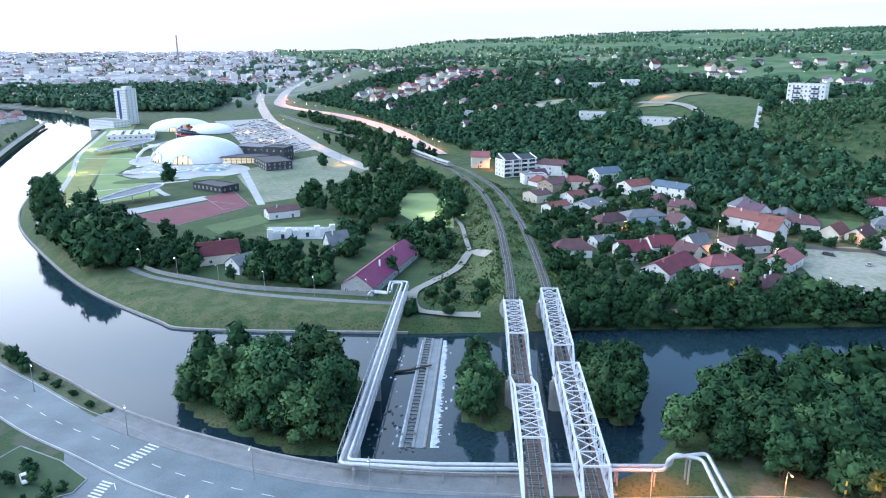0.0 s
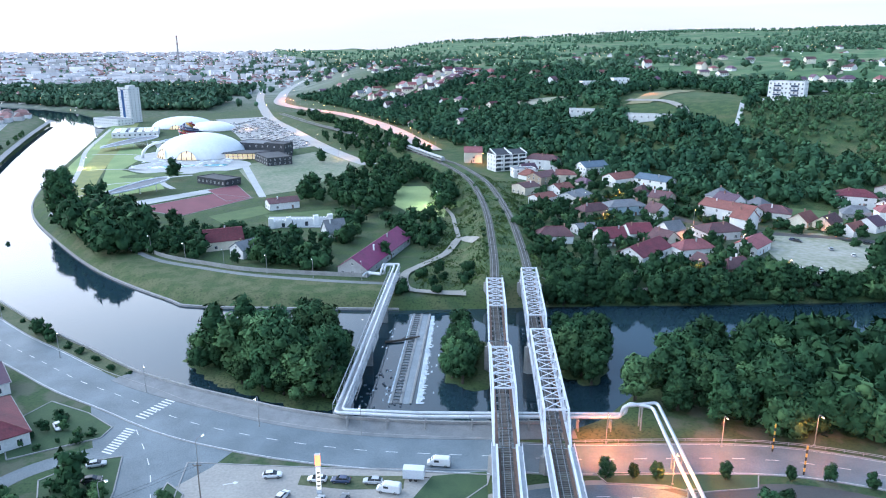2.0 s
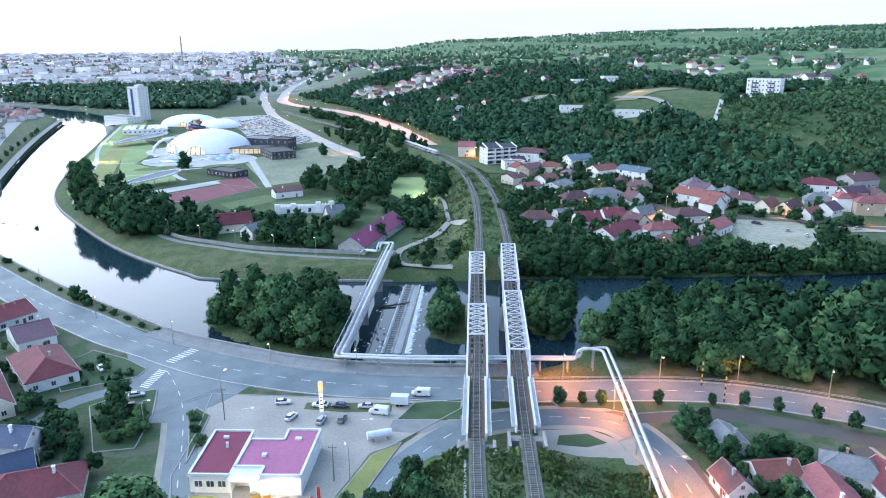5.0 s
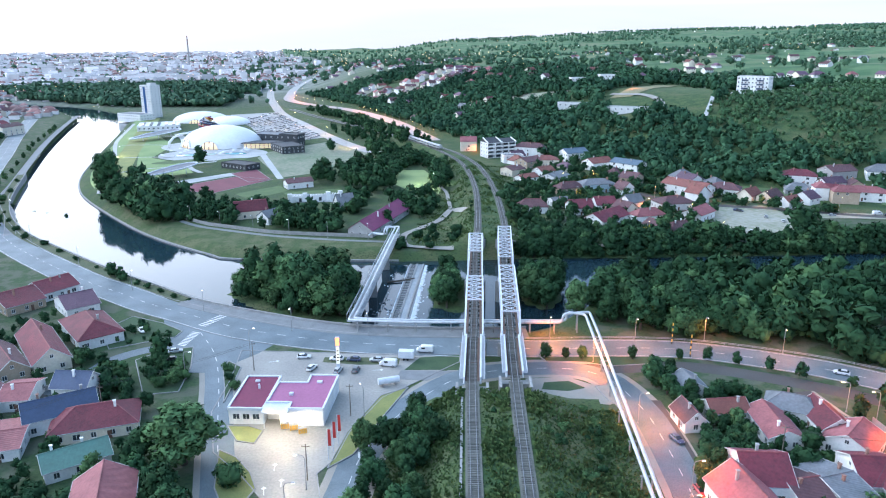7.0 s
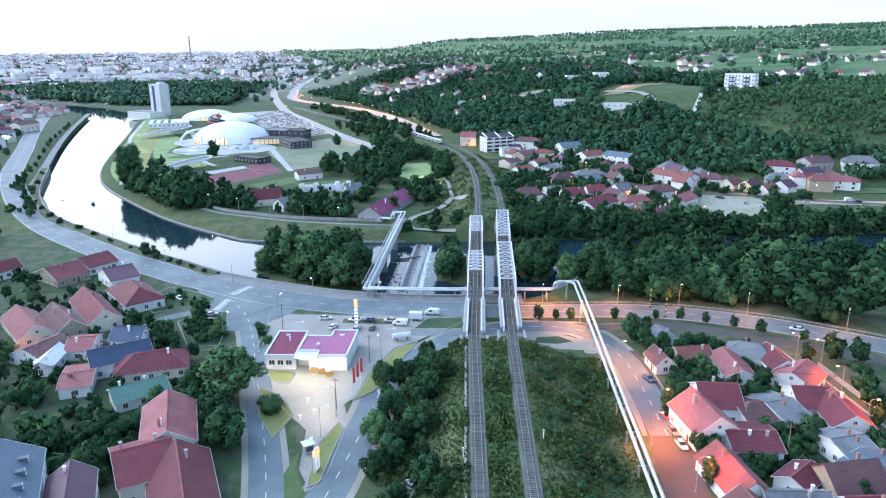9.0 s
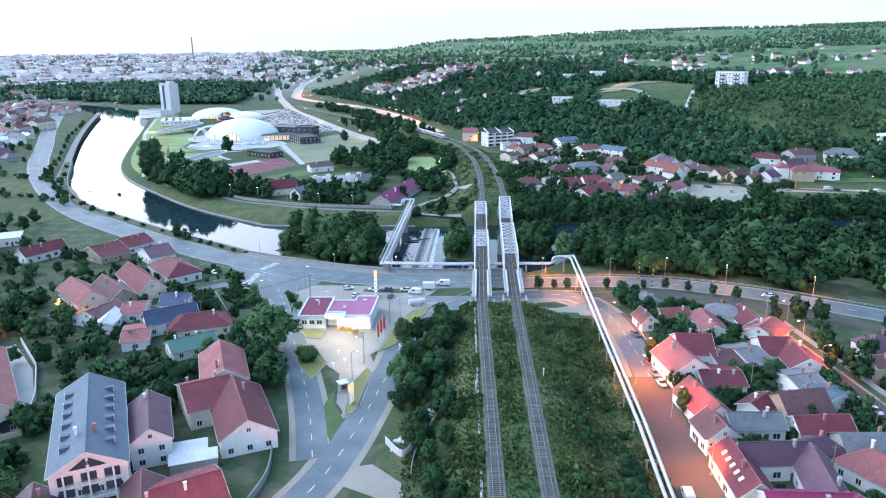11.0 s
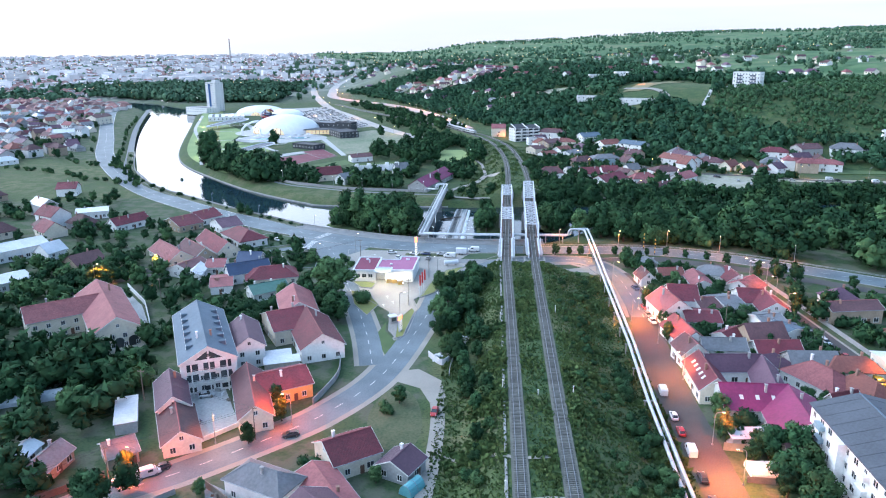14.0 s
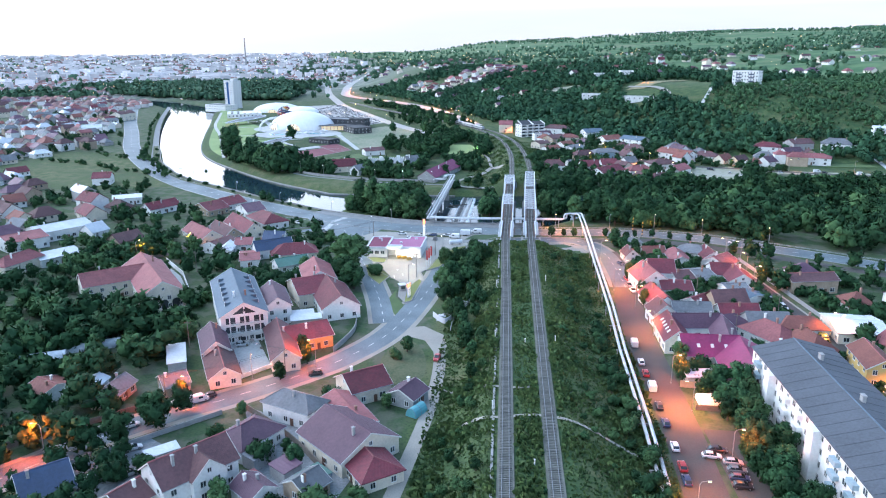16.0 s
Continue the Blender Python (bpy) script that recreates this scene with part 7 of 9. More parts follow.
def tri_mesh(name, v, f, nrm, material=None):
    """A mesh of triangles with soft foliage normals."""
    me = bpy.data.meshes.new(name)
    me.vertices.add(len(v))
    me.vertices.foreach_set("co", np.asarray(v, np.float32).ravel())
    me.loops.add(len(f) * 3)
    me.loops.foreach_set("vertex_index", np.asarray(f, np.int32).ravel())
    me.polygons.add(len(f))
    me.polygons.foreach_set("loop_start", np.arange(0, len(f) * 3, 3, dtype=np.int32))
    me.polygons.foreach_set("use_smooth", np.ones(len(f), bool))
    me.update(calc_edges=True)
    me.validate()
    me.normals_split_custom_set_from_vertices(nrm.tolist())
    if material:
        me.materials.append(material)
    return me


def crown_blobs(kind, rng):
    """Clumps of foliage that make up a crown ten metres high."""
    blobs = []
    if kind == "round":
        blobs = [(0, 0, 5.0, 1.9, 2.8)]
        for i in range(15):
            z = 2.2 + 6.6 * (i + rng.random()) / 15
            reach = 2.5 * max(0.12, math.sin(math.pi * min(1, (z - 0.8) / 9.2))) ** 0.8
            a, r = i * 2.4 + rng.random(), reach * (0.55 + 0.45 * rng.random())
            q = 0.75 + 0.55 * rng.random()
            blobs.append((r * math.cos(a), r * math.sin(a), z, q, q * (1.0 + 0.5 * rng.random())))
    elif kind == "poplar":
        for i in range(13):
            z = 1.4 + i * 0.66
            reach = 1.0 * math.sin(math.pi * (0.12 + 0.82 * i / 12)) + 0.15
            a = i * 2.4 + rng.random()
            blobs.append((0.55 * reach * math.cos(a), 0.55 * reach * math.sin(a), z, 0.45 + 0.55 * reach, 0.95 + 0.3 * rng.random()))
    elif kind == "willow":
        blobs = [(0, 0, 4.4, 2.4, 2.4)]
        for i in range(17):
            z = 1.6 + 6.2 * (i + rng.random()) / 17
            reach = 3.5 * max(0.1, math.cos(math.pi / 2 * min(1, (z - 1.6) / 7.2))) ** 0.6
            a, r = i * 2.4 + rng.random(), reach * (0.5 + 0.5 * rng.random())
            q = 0.85 + 0.6 * rng.random()
            blobs.append((r * math.cos(a), r * math.sin(a), z, q, q * (1.1 + 0.5 * rng.random())))
    else:
        blobs = [(0, 0, 3.4, 3.0, 3.2)]
        for i in range(8):
            a, r = i * 2.4 + rng.random(), 1.4 + rng.random() * 2.8
            q = 1.3 + rng.random() * 1.1
            blobs.append((r * math.cos(a), r * math.sin(a), 1.6 + rng.random() * 5.4, q, q * (0.9 + 0.5 * rng.random())))
    return blobs


def tree_meshes(kind, seed):
    """A trunk with limbs and a crown, one metre of height as the unit times ten."""
    rng = np.random.default_rng(seed)
    leaves, size = {"round": (160, 0.37), "poplar": (200, 0.27), "willow": (175, 0.35), "bush": (50, 0.70)}[kind]
    crown = tri_mesh("crown", *leaf_cloud(rng, crown_blobs(kind, rng), leaves, size))
    t = MB()
    t.tube([(0, 0, -0.5), (0.05, 0.02, 2.0), (0.0, 0.1, 4.5), (0.1, 0, 6.5)], 0.32, 8, r2=0.1)
    for i in range(5):
        a = i * 1.26 + rng.random()
        z = 2.4 + 0.6 * i
        t.tube([(0, 0, z), (0.9 * math.cos(a), 0.9 * math.sin(a), z + 0.8), (1.7 * math.cos(a), 1.7 * math.sin(a), z + 1.9)], 0.13, 5, r2=0.04)
    trunk = t.mesh("trunk", M_BARK)
    return trunk, crown


M_LEAF_J = {False: mat("garden_leaves", (0.041, 0.093, 0.039), (0.019, 0.050, 0.024), 0.06, 0.95, island=0.3, spec=0.12), True: mat("garden_leaves_light", (0.082, 0.152, 0.060), (0.048, 0.102, 0.044), 0.06, 0.95, island=0.3, spec=0.12)}
TREES = {}
for kind, count in (("round", 5), ("poplar", 3), ("willow", 4), ("bush", 4)):
    TREES[kind] = []
    for i in range(count):
        tr, cr = tree_meshes(kind, 100 + i * 7 + len(kind))
        dark, light = cr, cr.copy()
        dark.materials.append(M_LEAF)
        light.materials.append(M_LEAF_L)
        TREES[kind].append((tr, dark, light))

LABEL = {"round": "leafy broad-crowned tree with dark green foliage", "poplar": "tall slender tree with dense dark foliage", "willow": "spreading riverside willow with soft green foliage", "bush": "low rounded green shrub"}
trng = random.Random(5)
PLANTS = []


def tree(x, y, h, kind="round", light=False, wide=1.15, z=None):
    """Notes a plant; all are set out at the end, the nearest as objects of their own."""
    PLANTS.append((x, y, h, kind, light, wide, z, trng.uniform(0, 6.28), trng.randrange(99)))


def plant(x, y, z, h, kind, light, wide, rz, pick):
    v = TREES[kind][pick % len(TREES[kind])]
    s = h / 10.0 if kind != "poplar" else h / 10.5
    if kind == "bush":
        root = part("shrub", v[2] if light else v[1], None)
        root.matrix_basis = Matrix.Translation((x, y, z)) @ Matrix.Rotation(rz, 4, "Z")
        root.scale = (s * wide, s * wide, s)
        return tagged(root, ("light green low" if light else "low dark green") + " rounded leafy shrub", "shrub", group="shrubs")
    root = empty("tree", x, y, z, rz)
    root.scale = (s * wide, s * wide, s)
    tagged(root, ("light green " if light else "") + LABEL[kind], "tree", group="trees")
    part("trunk", v[0], None, root)
    part("crown", v[2] if light else v[1], None, root)
    return root


def set_out():
    xs = heights(np.array([p[0] for p in PLANTS]), np.array([p[1] for p in PLANTS]))[0]
    order = sorted(range(len(PLANTS)), key=lambda i: math.hypot(PLANTS[i][0] + 4, max(0.0, PLANTS[i][1] - 35, -225 - PLANTS[i][1])))
    count = {"tree": 0, "shrub": 0}
    rest = {False: ([], [], [], 0), True: ([], [], [], 0)}
    cheap = {}
    for i in order:
        x, y, h, kind, light, wide, z, rz, pick = PLANTS[i]
        z = float(xs[i]) if z is None else z
        name = "shrub" if kind == "bush" else "tree"
        count[name] += 1
        if count[name] <= (255 if name == "tree" else 50):
            plant(x, y, z, h, kind, light, wide, rz, pick)
            continue
        key = (kind, pick % 5, count["tree"] + count["shrub"] < 640)
        if key not in cheap:
            rg = np.random.default_rng(pick + len(kind))
            bl = [b for j, b in enumerate(crown_blobs(kind, rg)) if j == 0 or j % 2 == pick % 2]
            bl = [(a, b, c, q * 1.3, r * 1.25) for a, b, c, q, r in bl]
            fine_ = (72, 0.48) if key[2] else (16, 0.95)
            cheap[key] = leaf_cloud(rg, bl, fine_[0] if kind != "bush" else fine_[0] // 2, fine_[1] * (1.0 if kind != "bush" else 1.5), 0.82)
        v, f, nv = cheap[key]
        s = h / 10.0
        c, q = math.cos(rz), math.sin(rz)
        w = np.stack([(v[:, 0] * c - v[:, 1] * q) * s * wide + x, (v[:, 0] * q + v[:, 1] * c) * s * wide + y, v[:, 2] * s + z], -1)
        vs, fs, ns, k = rest[light]
        vs.append(w)
        fs.append(f + k)
        ns.append(np.stack([nv[:, 0] * c - nv[:, 1] * q, nv[:, 0] * q + nv[:, 1] * c, nv[:, 2]], -1))
        rest[light] = (vs, fs, ns, k + len(w))
    for light, (vs, fs, ns, k) in rest.items():
        me = tri_mesh("further_trees", np.concatenate(vs), np.concatenate(fs), np.concatenate(ns), M_LEAF_J[light])
        tagged(new("further_trees", me), f"{'light green' if light else 'dark green'} trees and shrubs of gardens further off", "trees", kind="stuff")


def scatter(poly, n, hmin, hmax, kinds, light=0.1, gap=4.0, clear=True, wide=1.2, seed=1):
    rng = random.Random(seed)
    xs, ys = [p[0] for p in poly], [p[1] for p in poly]
    done, tries = [], 0
    while len(done) < n and tries < n * 30:
        tries += 1
        x, y = rng.uniform(min(xs), max(xs)), rng.uniform(min(ys), max(ys))
        if not inside(np.array([x]), np.array([y]), poly)[0]:
            continue
        if any((x - a) ** 2 + (y - b) ** 2 < gap * gap for a, b in done):
            continue
        if clear and not free(x, y, 1.0):
            continue
        done.append((x, y))
        tree(x, y, rng.uniform(hmin, hmax), rng.choice(kinds), rng.random() < light, wide)
    return done


# river islands and banks
scatter([(-90, 44), (-80, 32), (-58, 20), (-46, 18), (-46, 50), (-60, 56), (-82, 52)], 24, 10, 20, ("poplar", "poplar", "round", "willow"), 0.3, 5.8, False, seed=2, wide=1.35)
scatter(ISLANDS[0], 30, 5, 11, ("willow", "round", "willow"), 0.4, 4.6, False, seed=82, wide=1.2)
scatter([(-13, 31), (-8, 27), (-7, 34), (-7, 57), (-12, 58)], 12, 9, 12.5, ("willow", "round"), 0.3, 3.6, False, seed=3)
scatter(ISLANDS[2], 15, 10, 15, ("round", "willow"), 0.2, 4.5, False, seed=4)
scatter([(40, 2), (36, 14), (50, 32), (74, 42), (120, 46), (250, 54), (300, 54), (300, 0), (200, -60), (130, -32), (98, -14), (66, -6)], 200, 9, 15, ("willow", "round", "willow"), 0.2, 4.6, seed=5, wide=1.25)
scatter([(24, 100), (24, 120), (80, 128), (150, 134), (150, 110), (80, 101)], 40, 6, 11, ("round", "willow", "bush"), 0.1, 5, seed=6)
scatter([(24, 97), (24, 108), (80, 112), (180, 122), (300, 134), (300, 116), (180, 105), (80, 98)], 75, 5, 10, ("round", "willow", "bush"), 0.15, 4.2, seed=66)
scatter([(20, 122), (22, 230), (40, 250), (60, 240), (90, 160), (120, 140), (90, 126)], 55, 5, 9, ("round", "willow", "bush"), 0.1, 5, seed=7)
scatter([(-40, 92), (-4, 100), (-6, 130), (-30, 118)], 8, 4, 7, ("bush", "round"), 0.2, 6, seed=8)
# peninsula
scatter([(-168, 142), (-196, 168), (-238, 225), (-226, 245), (-200, 222), (-160, 168)], 36, 13, 20, ("round", "willow"), 0.05, 5.5, seed=9)
scatter([(-160, 150), (-135, 140), (-60, 122), (-56, 132), (-130, 175), (-165, 205)], 42, 6, 11, ("round", "round", "bush"), 0.06, 5, seed=10)
scatter([(-112, 258), (-110, 292), (-62, 340), (-48, 320), (-52, 236), (-66, 212), (-80, 250)], 48, 9, 14, ("round",), 0.08, 5.5, seed=11)
scatter([(-100, 130), (-60, 124), (-62, 210), (-130, 200), (-140, 180)], 30, 6, 11, ("round", "bush"), 0.1, 6, seed=12)
scatter([(-34, 140), (-20, 160), (-22, 215), (-48, 215), (-50, 190)], 16, 6, 10, ("round", "bush"), 0.1, 5, seed=13)
scatter([(-20, 225), (-10, 300), (-60, 400), (-90, 400), (-50, 320), (-30, 312)], 44, 8, 13, ("round", "willow"), 0.12, 5.5, seed=14)
scatter([(-80, 410), (-36, 450), (-120, 640), (-150, 560)], 60, 7, 13, ("round", "round", "poplar"), 0.2, 6, seed=15)
scatter([(-128, 600), (-104, 620), (-200, 800), (-232, 820)], 45, 6, 11, ("round", "bush"), 0.2, 6, seed=83)
for x, y, h in ((-213, 335, 15), (-122, 408, 12), (-44, 140, 9)):
    tree(x, y, h, "round")
# hedges along the embankment
scatter([(-9, -60), (-26, -74), (-26, -112), (-16, -150), (-9, -200), (-8, -120)], 34, 4.5, 9, ("round", "willow"), 0.2, 4.5, False, seed=16)
scatter([(16, -58), (31, -56), (32, -240), (17, -240)], 60, 1.2, 3.0, ("bush",), 0.35, 3.5, False, seed=17)
scatter([(-14, -200), (-6, -150), (-6, -260), (-17, -260)], 20, 1.5, 4, ("bush", "bush", "round"), 0.3, 4, False, seed=18)
scatter([(2.5, -60), (8, -60), (8, -300), (2.5, -300)], 36, 0.6, 1.3, ("bush",), 0.7, 3, False, seed=19)
scatter([(4, 104), (14, 104), (12, 250), (-2, 300), (-30, 170)], 16, 1.0, 2.2, ("bush",), 0.5, 4, False, seed=20)
# gardens west of the filling station
scatter([(-70, -84), (-62, -100), (-60, -112), (-72, -96), (-80, -78)], 5, 8, 12, ("round",), 0.1, 6, seed=21)
tree(-66, -83, 15.5, "round", True, 1.8)
tree(-75, -88, 9, "round")
tree(-58.5, -108, 11, "round", False, 1.5)
tree(-53, -90, 5.8, "bush", True, 1.3)
tree(-66, -46, 3.2, "bush", True)
tree(163, 125, 15, "round", False, 1.4); tree(170, 128, 11, "round")
tree(-14, -64, 9, "round"); tree(-19, -76, 8, "round"); tree(-12, -73, 10, "round")
scatter([(-160, -10), (-130, -70), (-108, -100), (-108, -170), (-150, -220), (-260, -180), (-250, 0), (-200, 40)], 140, 4, 9, ("round", "round", "bush"), 0.35, 5.5, seed=22, wide=1.2)
scatter([(-108, -100), (-80, -90), (-80, -120), (-108, -130)], 16, 4, 8, ("round", "bush"), 0.15, 5, seed=23)
scatter([(-110, -190), (-96, -205), (-105, -222), (-160, -250), (-170, -200)], 30, 6, 11, ("round",), 0.1, 6, seed=24)
scatter([(-80, -205), (-30, -190), (-26, -250), (-110, -260)], 22, 3, 7, ("round", "bush"), 0.15, 6, seed=25)
tree(-30, -166, 5.2, "round", False, 1.35); tree(-32.5, -171, 3.4, "bush", True, 1.1)
scatter([(-185, -170), (-150, -225), (-100, -208), (-104, -160), (-125, -140), (-180, -140)], 46, 5, 11, ("round", "round", "bush"), 0.3, 5, seed=61, wide=1.25)
scatter([(-205, -60), (-190, -135), (-150, -110), (-118, -80), (-135, -60), (-160, -30)], 44, 4, 9, ("round", "round", "bush"), 0.3, 5, seed=62, wide=1.2)
scatter([(-108, -66), (-80, -78), (-62, -120), (-104, -118)], 22, 3, 6, ("round", "bush"), 0.2, 4.5, seed=63)
scatter([(-112, -246), (-92, -228), (-78, -238), (-86, -262), (-130, -280)], 24, 5, 9, ("round",), 0.1, 4.5, seed=65)
# east town
scatter([(50, -38), (80, -50), (96, -110), (96, -190), (52, -190), (50, -100)], 170, 2.5, 6.5, ("round", "round", "bush"), 0.1, 3.6, seed=27)
tree(50, -41, 9, "round", False, 1.2); tree(56, -36, 6, "round"); tree(64, -50, 5, "round"); tree(71, -56, 6, "round")
for x, y in ((50, -118), (49.5, -86), (50.5, -170), (48.8, -178), (56, -218), (60, -226)):
    tree(x, y, trng.uniform(5, 8), "round", True)
scatter([(54, -196), (63, -192), (62, -246), (54, -246)], 14, 6, 10, ("round",), 0.2, 4.5, seed=28)
scatter([(104, -50), (170, -80), (200, -180), (112, -190), (102, -110)], 60, 4, 9, ("round", "bush"), 0.1, 7, seed=29)
for x, y in ((22, -24), (28, -24), (33, -24.5), (48, -24), (62, -24), (70, -25), (78, -27), (86, -31), (93, -36), (104, -42), (112, -48)):
    tree(x, y, trng.uniform(3.5, 5.5), "round", False, 1.15)
# roadside shrubs along the quay
for x, y in offset(smooth_line(RIVER[RIVER.index((-105, 27)):RIVER.index((-328, 292)) + 1], 3), 3.0):
    tree(x + trng.uniform(-0.8, 0.8), y + trng.uniform(-0.8, 0.8), trng.uniform(1.5, 3.5), "bush")
scatter([(-112, 1), (-100, -8), (-96, -10), (-100, -13), (-112, -18), (-118, -8)], 12, 1.5, 3.5, ("bush", "bush", "round"), 0.3, 2.6, False, seed=30)
scatter([(-88, -30), (-84.5, -34), (-82.5, -47), (-89, -48), (-99, -29)], 14, 2.5, 6, ("bush", "round"), 0.3, 2.6, False, seed=79)
scatter([(-117, -32), (-104, -32), (-94, -50), (-84, -58), (-98, -60), (-112, -48)], 14, 3, 6.5, ("round", "round", "bush"), 0.2, 4, seed=80)
tree(-93, -30, 9, "round", False, 1.2); tree(-71.5, -34, 2.6, "bush", True, 1.3); tree(-69.5, -40, 2.2, "bush")
tree(-148, 52.5, 6.5, "round", False, 1.3); tree(-143, 49.5, 5.5, "round", False, 1.2)
# trees along the promenade and the left-bank blocks
for x, y in smooth_line([(-244, 126), (-268, 162), (-302, 212), (-328, 266), (-408, 440), (-468, 580)], 5):
    tree(x + trng.uniform(-1, 1), y + trng.uniform(-3, 3), trng.uniform(4, 7), "round", trng.random() < 0.3)
scatter([(-250, 120), (-330, 250), (-420, 400), (-560, 640), (-640, 560), (-420, 200), (-280, 20), (-215, 30)], 120, 4, 9, ("round", "round", "bush"), 0.2, 6, seed=71)
# dark garden growth round the guest houses
scatter([(-126, -142), (-112, -140), (-104, -150), (-98, -166), (-92, -172), (-100, -182), (-128, -172), (-134, -160)], 20, 3, 8, ("round", "bush", "bush"), 0.35, 3.6, seed=72, wide=1.3)
scatter([(-118, -150), (-140, -150), (-152, -172), (-140, -178), (-124, -164)], 12, 9, 13, ("round",), 0.05, 6, seed=73, wide=1.35)
scatter([(-112, -96), (-104, -112), (-112, -134), (-118, -118)], 14, 4, 7, ("round", "bush"), 0.2, 4, seed=74, wide=1.2)
tree(-103, -166, 6.5, "round", True, 1.1)
tree(-63, -188, 6, "round", False, 1.0); tree(-62, -168.5, 6.0, "round", False, 1.2)
scatter([(56, -188), (63, -184), (64, -215), (55, -216)], 7, 8, 11, ("round",), 0.5, 4.5, False, seed=75, wide=1.3)
tree(52.5, -168.5, 6, "round", False, 1.1); tree(53, -118, 6, "round", False, 1.2); tree(51, -106.5, 5.5, "round", False, 1.2)
scatter([(27, -150), (32, -150), (33, -250), (27, -250)], 26, 2.5, 5.5, ("round", "bush"), 0.3, 3.2, False, seed=76)
# the far bank's edge, and trees before the street
scatter([(22, 94), (22, 102), (80, 105), (135, 109), (250, 121), (250, 113), (135, 101), (80, 97), (47, 95.5)], 75, 5, 10, ("willow", "round"), 0.15, 3.4, False, seed=77, wide=1.25)
for x, y, h in ((-110, -228, 9), (-103, -226, 10), (-97, -228, 9), (-91, -224, 10), (-85, -216, 9.5), (-82, -208.5, 8), (-117, -214, 8), (-90, -212, 7), (-123, -236, 9), (-112, -236, 8)):
    tree(x, y, h, "round", False, 1.25)
scatter([(42, 3), (40, 14), (52, 30), (76, 40), (120, 43), (150, 25), (120, -18), (96, -10), (66, -3)], 50, 10, 17, ("willow", "round"), 0.25, 3.8, False, seed=78, wide=1.3)
for i in range(66):
    x = 22 + i * 3.5
    tree(x + trng.uniform(-1, 1), float(np.interp(x, [24, 47, 80, 135, 250], [94.6, 95.6, 96.8, 100.8, 112.6])) + trng.uniform(0, 1.5), trng.uniform(3.5, 6.5), "willow" if i % 3 else "round", trng.random() < 0.2, 1.3)
# hedges and bushes across the open field
for k in range(46):
    t = (k % 23) / 22
    row = k // 23
    tree(-385 + 128 * t + 20 * row + trng.uniform(-4, 4), 205 - 70 * t + 38 * row + trng.uniform(-5, 5), trng.uniform(2, 4.5), "bush", trng.random() < 0.4)


def fill_gaps(poly, n, hmin, hmax, seed):
    """Small trees and shrubs in the narrow gaps between houses."""
    rng = random.Random(seed)
    xs, ys = [p[0] for p in poly], [p[1] for p in poly]
    done, tries = [], 0
    while len(done) < n and tries < n * 25:
        tries += 1
        x, y = rng.uniform(min(xs), max(xs)), rng.uniform(min(ys), max(ys))
        if not inside(np.array([x]), np.array([y]), poly)[0] or any((x - a) ** 2 + (y - b) ** 2 < 6 for a, b in done):
            continue
        if any(abs((x - a) * math.cos(r) + (y - b) * math.sin(r)) < l + 1.3 and abs((y - b) * math.cos(r) - (x - a) * math.sin(r)) < w + 1.3 for a, b, l, w, r in FOOTPRINTS):
            continue
        if any(dist_line(np.array([x]), np.array([y]), line)[0][0] < w / 2 + 0.8 for line, w in ROAD_LINES) or abs(x - 36.5) < 3:
            continue
        done.append((x, y))
        tree(x, y, rng.uniform(hmin, hmax), rng.choice(("round", "round", "bush")), rng.random() < 0.2, 1.1)


fill_gaps([(51, -40), (90, -50), (97, -110), (100, -190), (52, -190), (50, -100)], 130, 2.5, 5.5, 91)
fill_gaps([(102, -70), (140, -80), (150, -180), (108, -190)], 50, 3, 6.5, 92)
fill_gaps([(-150, 20), (-112, -20), (-88, -60), (-80, -90), (-112, -84), (-165, -30)], 45, 2.5, 5, 93)
fill_gaps([(-98, -100), (-84, -96), (-76, -112), (-84, -126), (-100, -120)], 14, 3, 6, 94)
fill_gaps([(30, 250), (60, 345), (110, 290), (180, 235), (150, 195), (120, 140), (90, 130), (60, 150), (45, 200)], 90, 4, 7.5, 95)
# village gardens across the river
scatter([(30, 240), (60, 400), (130, 300), (210, 250), (200, 170), (120, 130), (60, 160)], 110, 4, 8, ("round", "bush"), 0.1, 6, seed=32)

# lamps that shine through street trees: the lamp head, and where its tree stands
GLOW = ((-83.3, -204.3, -1.8), (-107.0, -230.3, -1.4), (-57.1, -178.5, -1.2), (47.4, -92.1, 1.2), (47.6, -122.7, 1.4), (47.4, -182.1, 1.6), (52.2, -221.4, 1.6), (96.5, -96.6, 1.6), (98.9, -60.2, -1.6))
for x, y, dx in GLOW:
    tree(x + dx, y + 1.6, 6.8, "round", False, 0.95)
set_out()


for x, y, p in ((-236, 222, 0), (-231, 226, 1), (-226, 219, 2), (-231.5, 218, 0)):
    plant(x, y, 0, 27 + p, "poplar", False, 1.25, p * 1.3 + y, p)


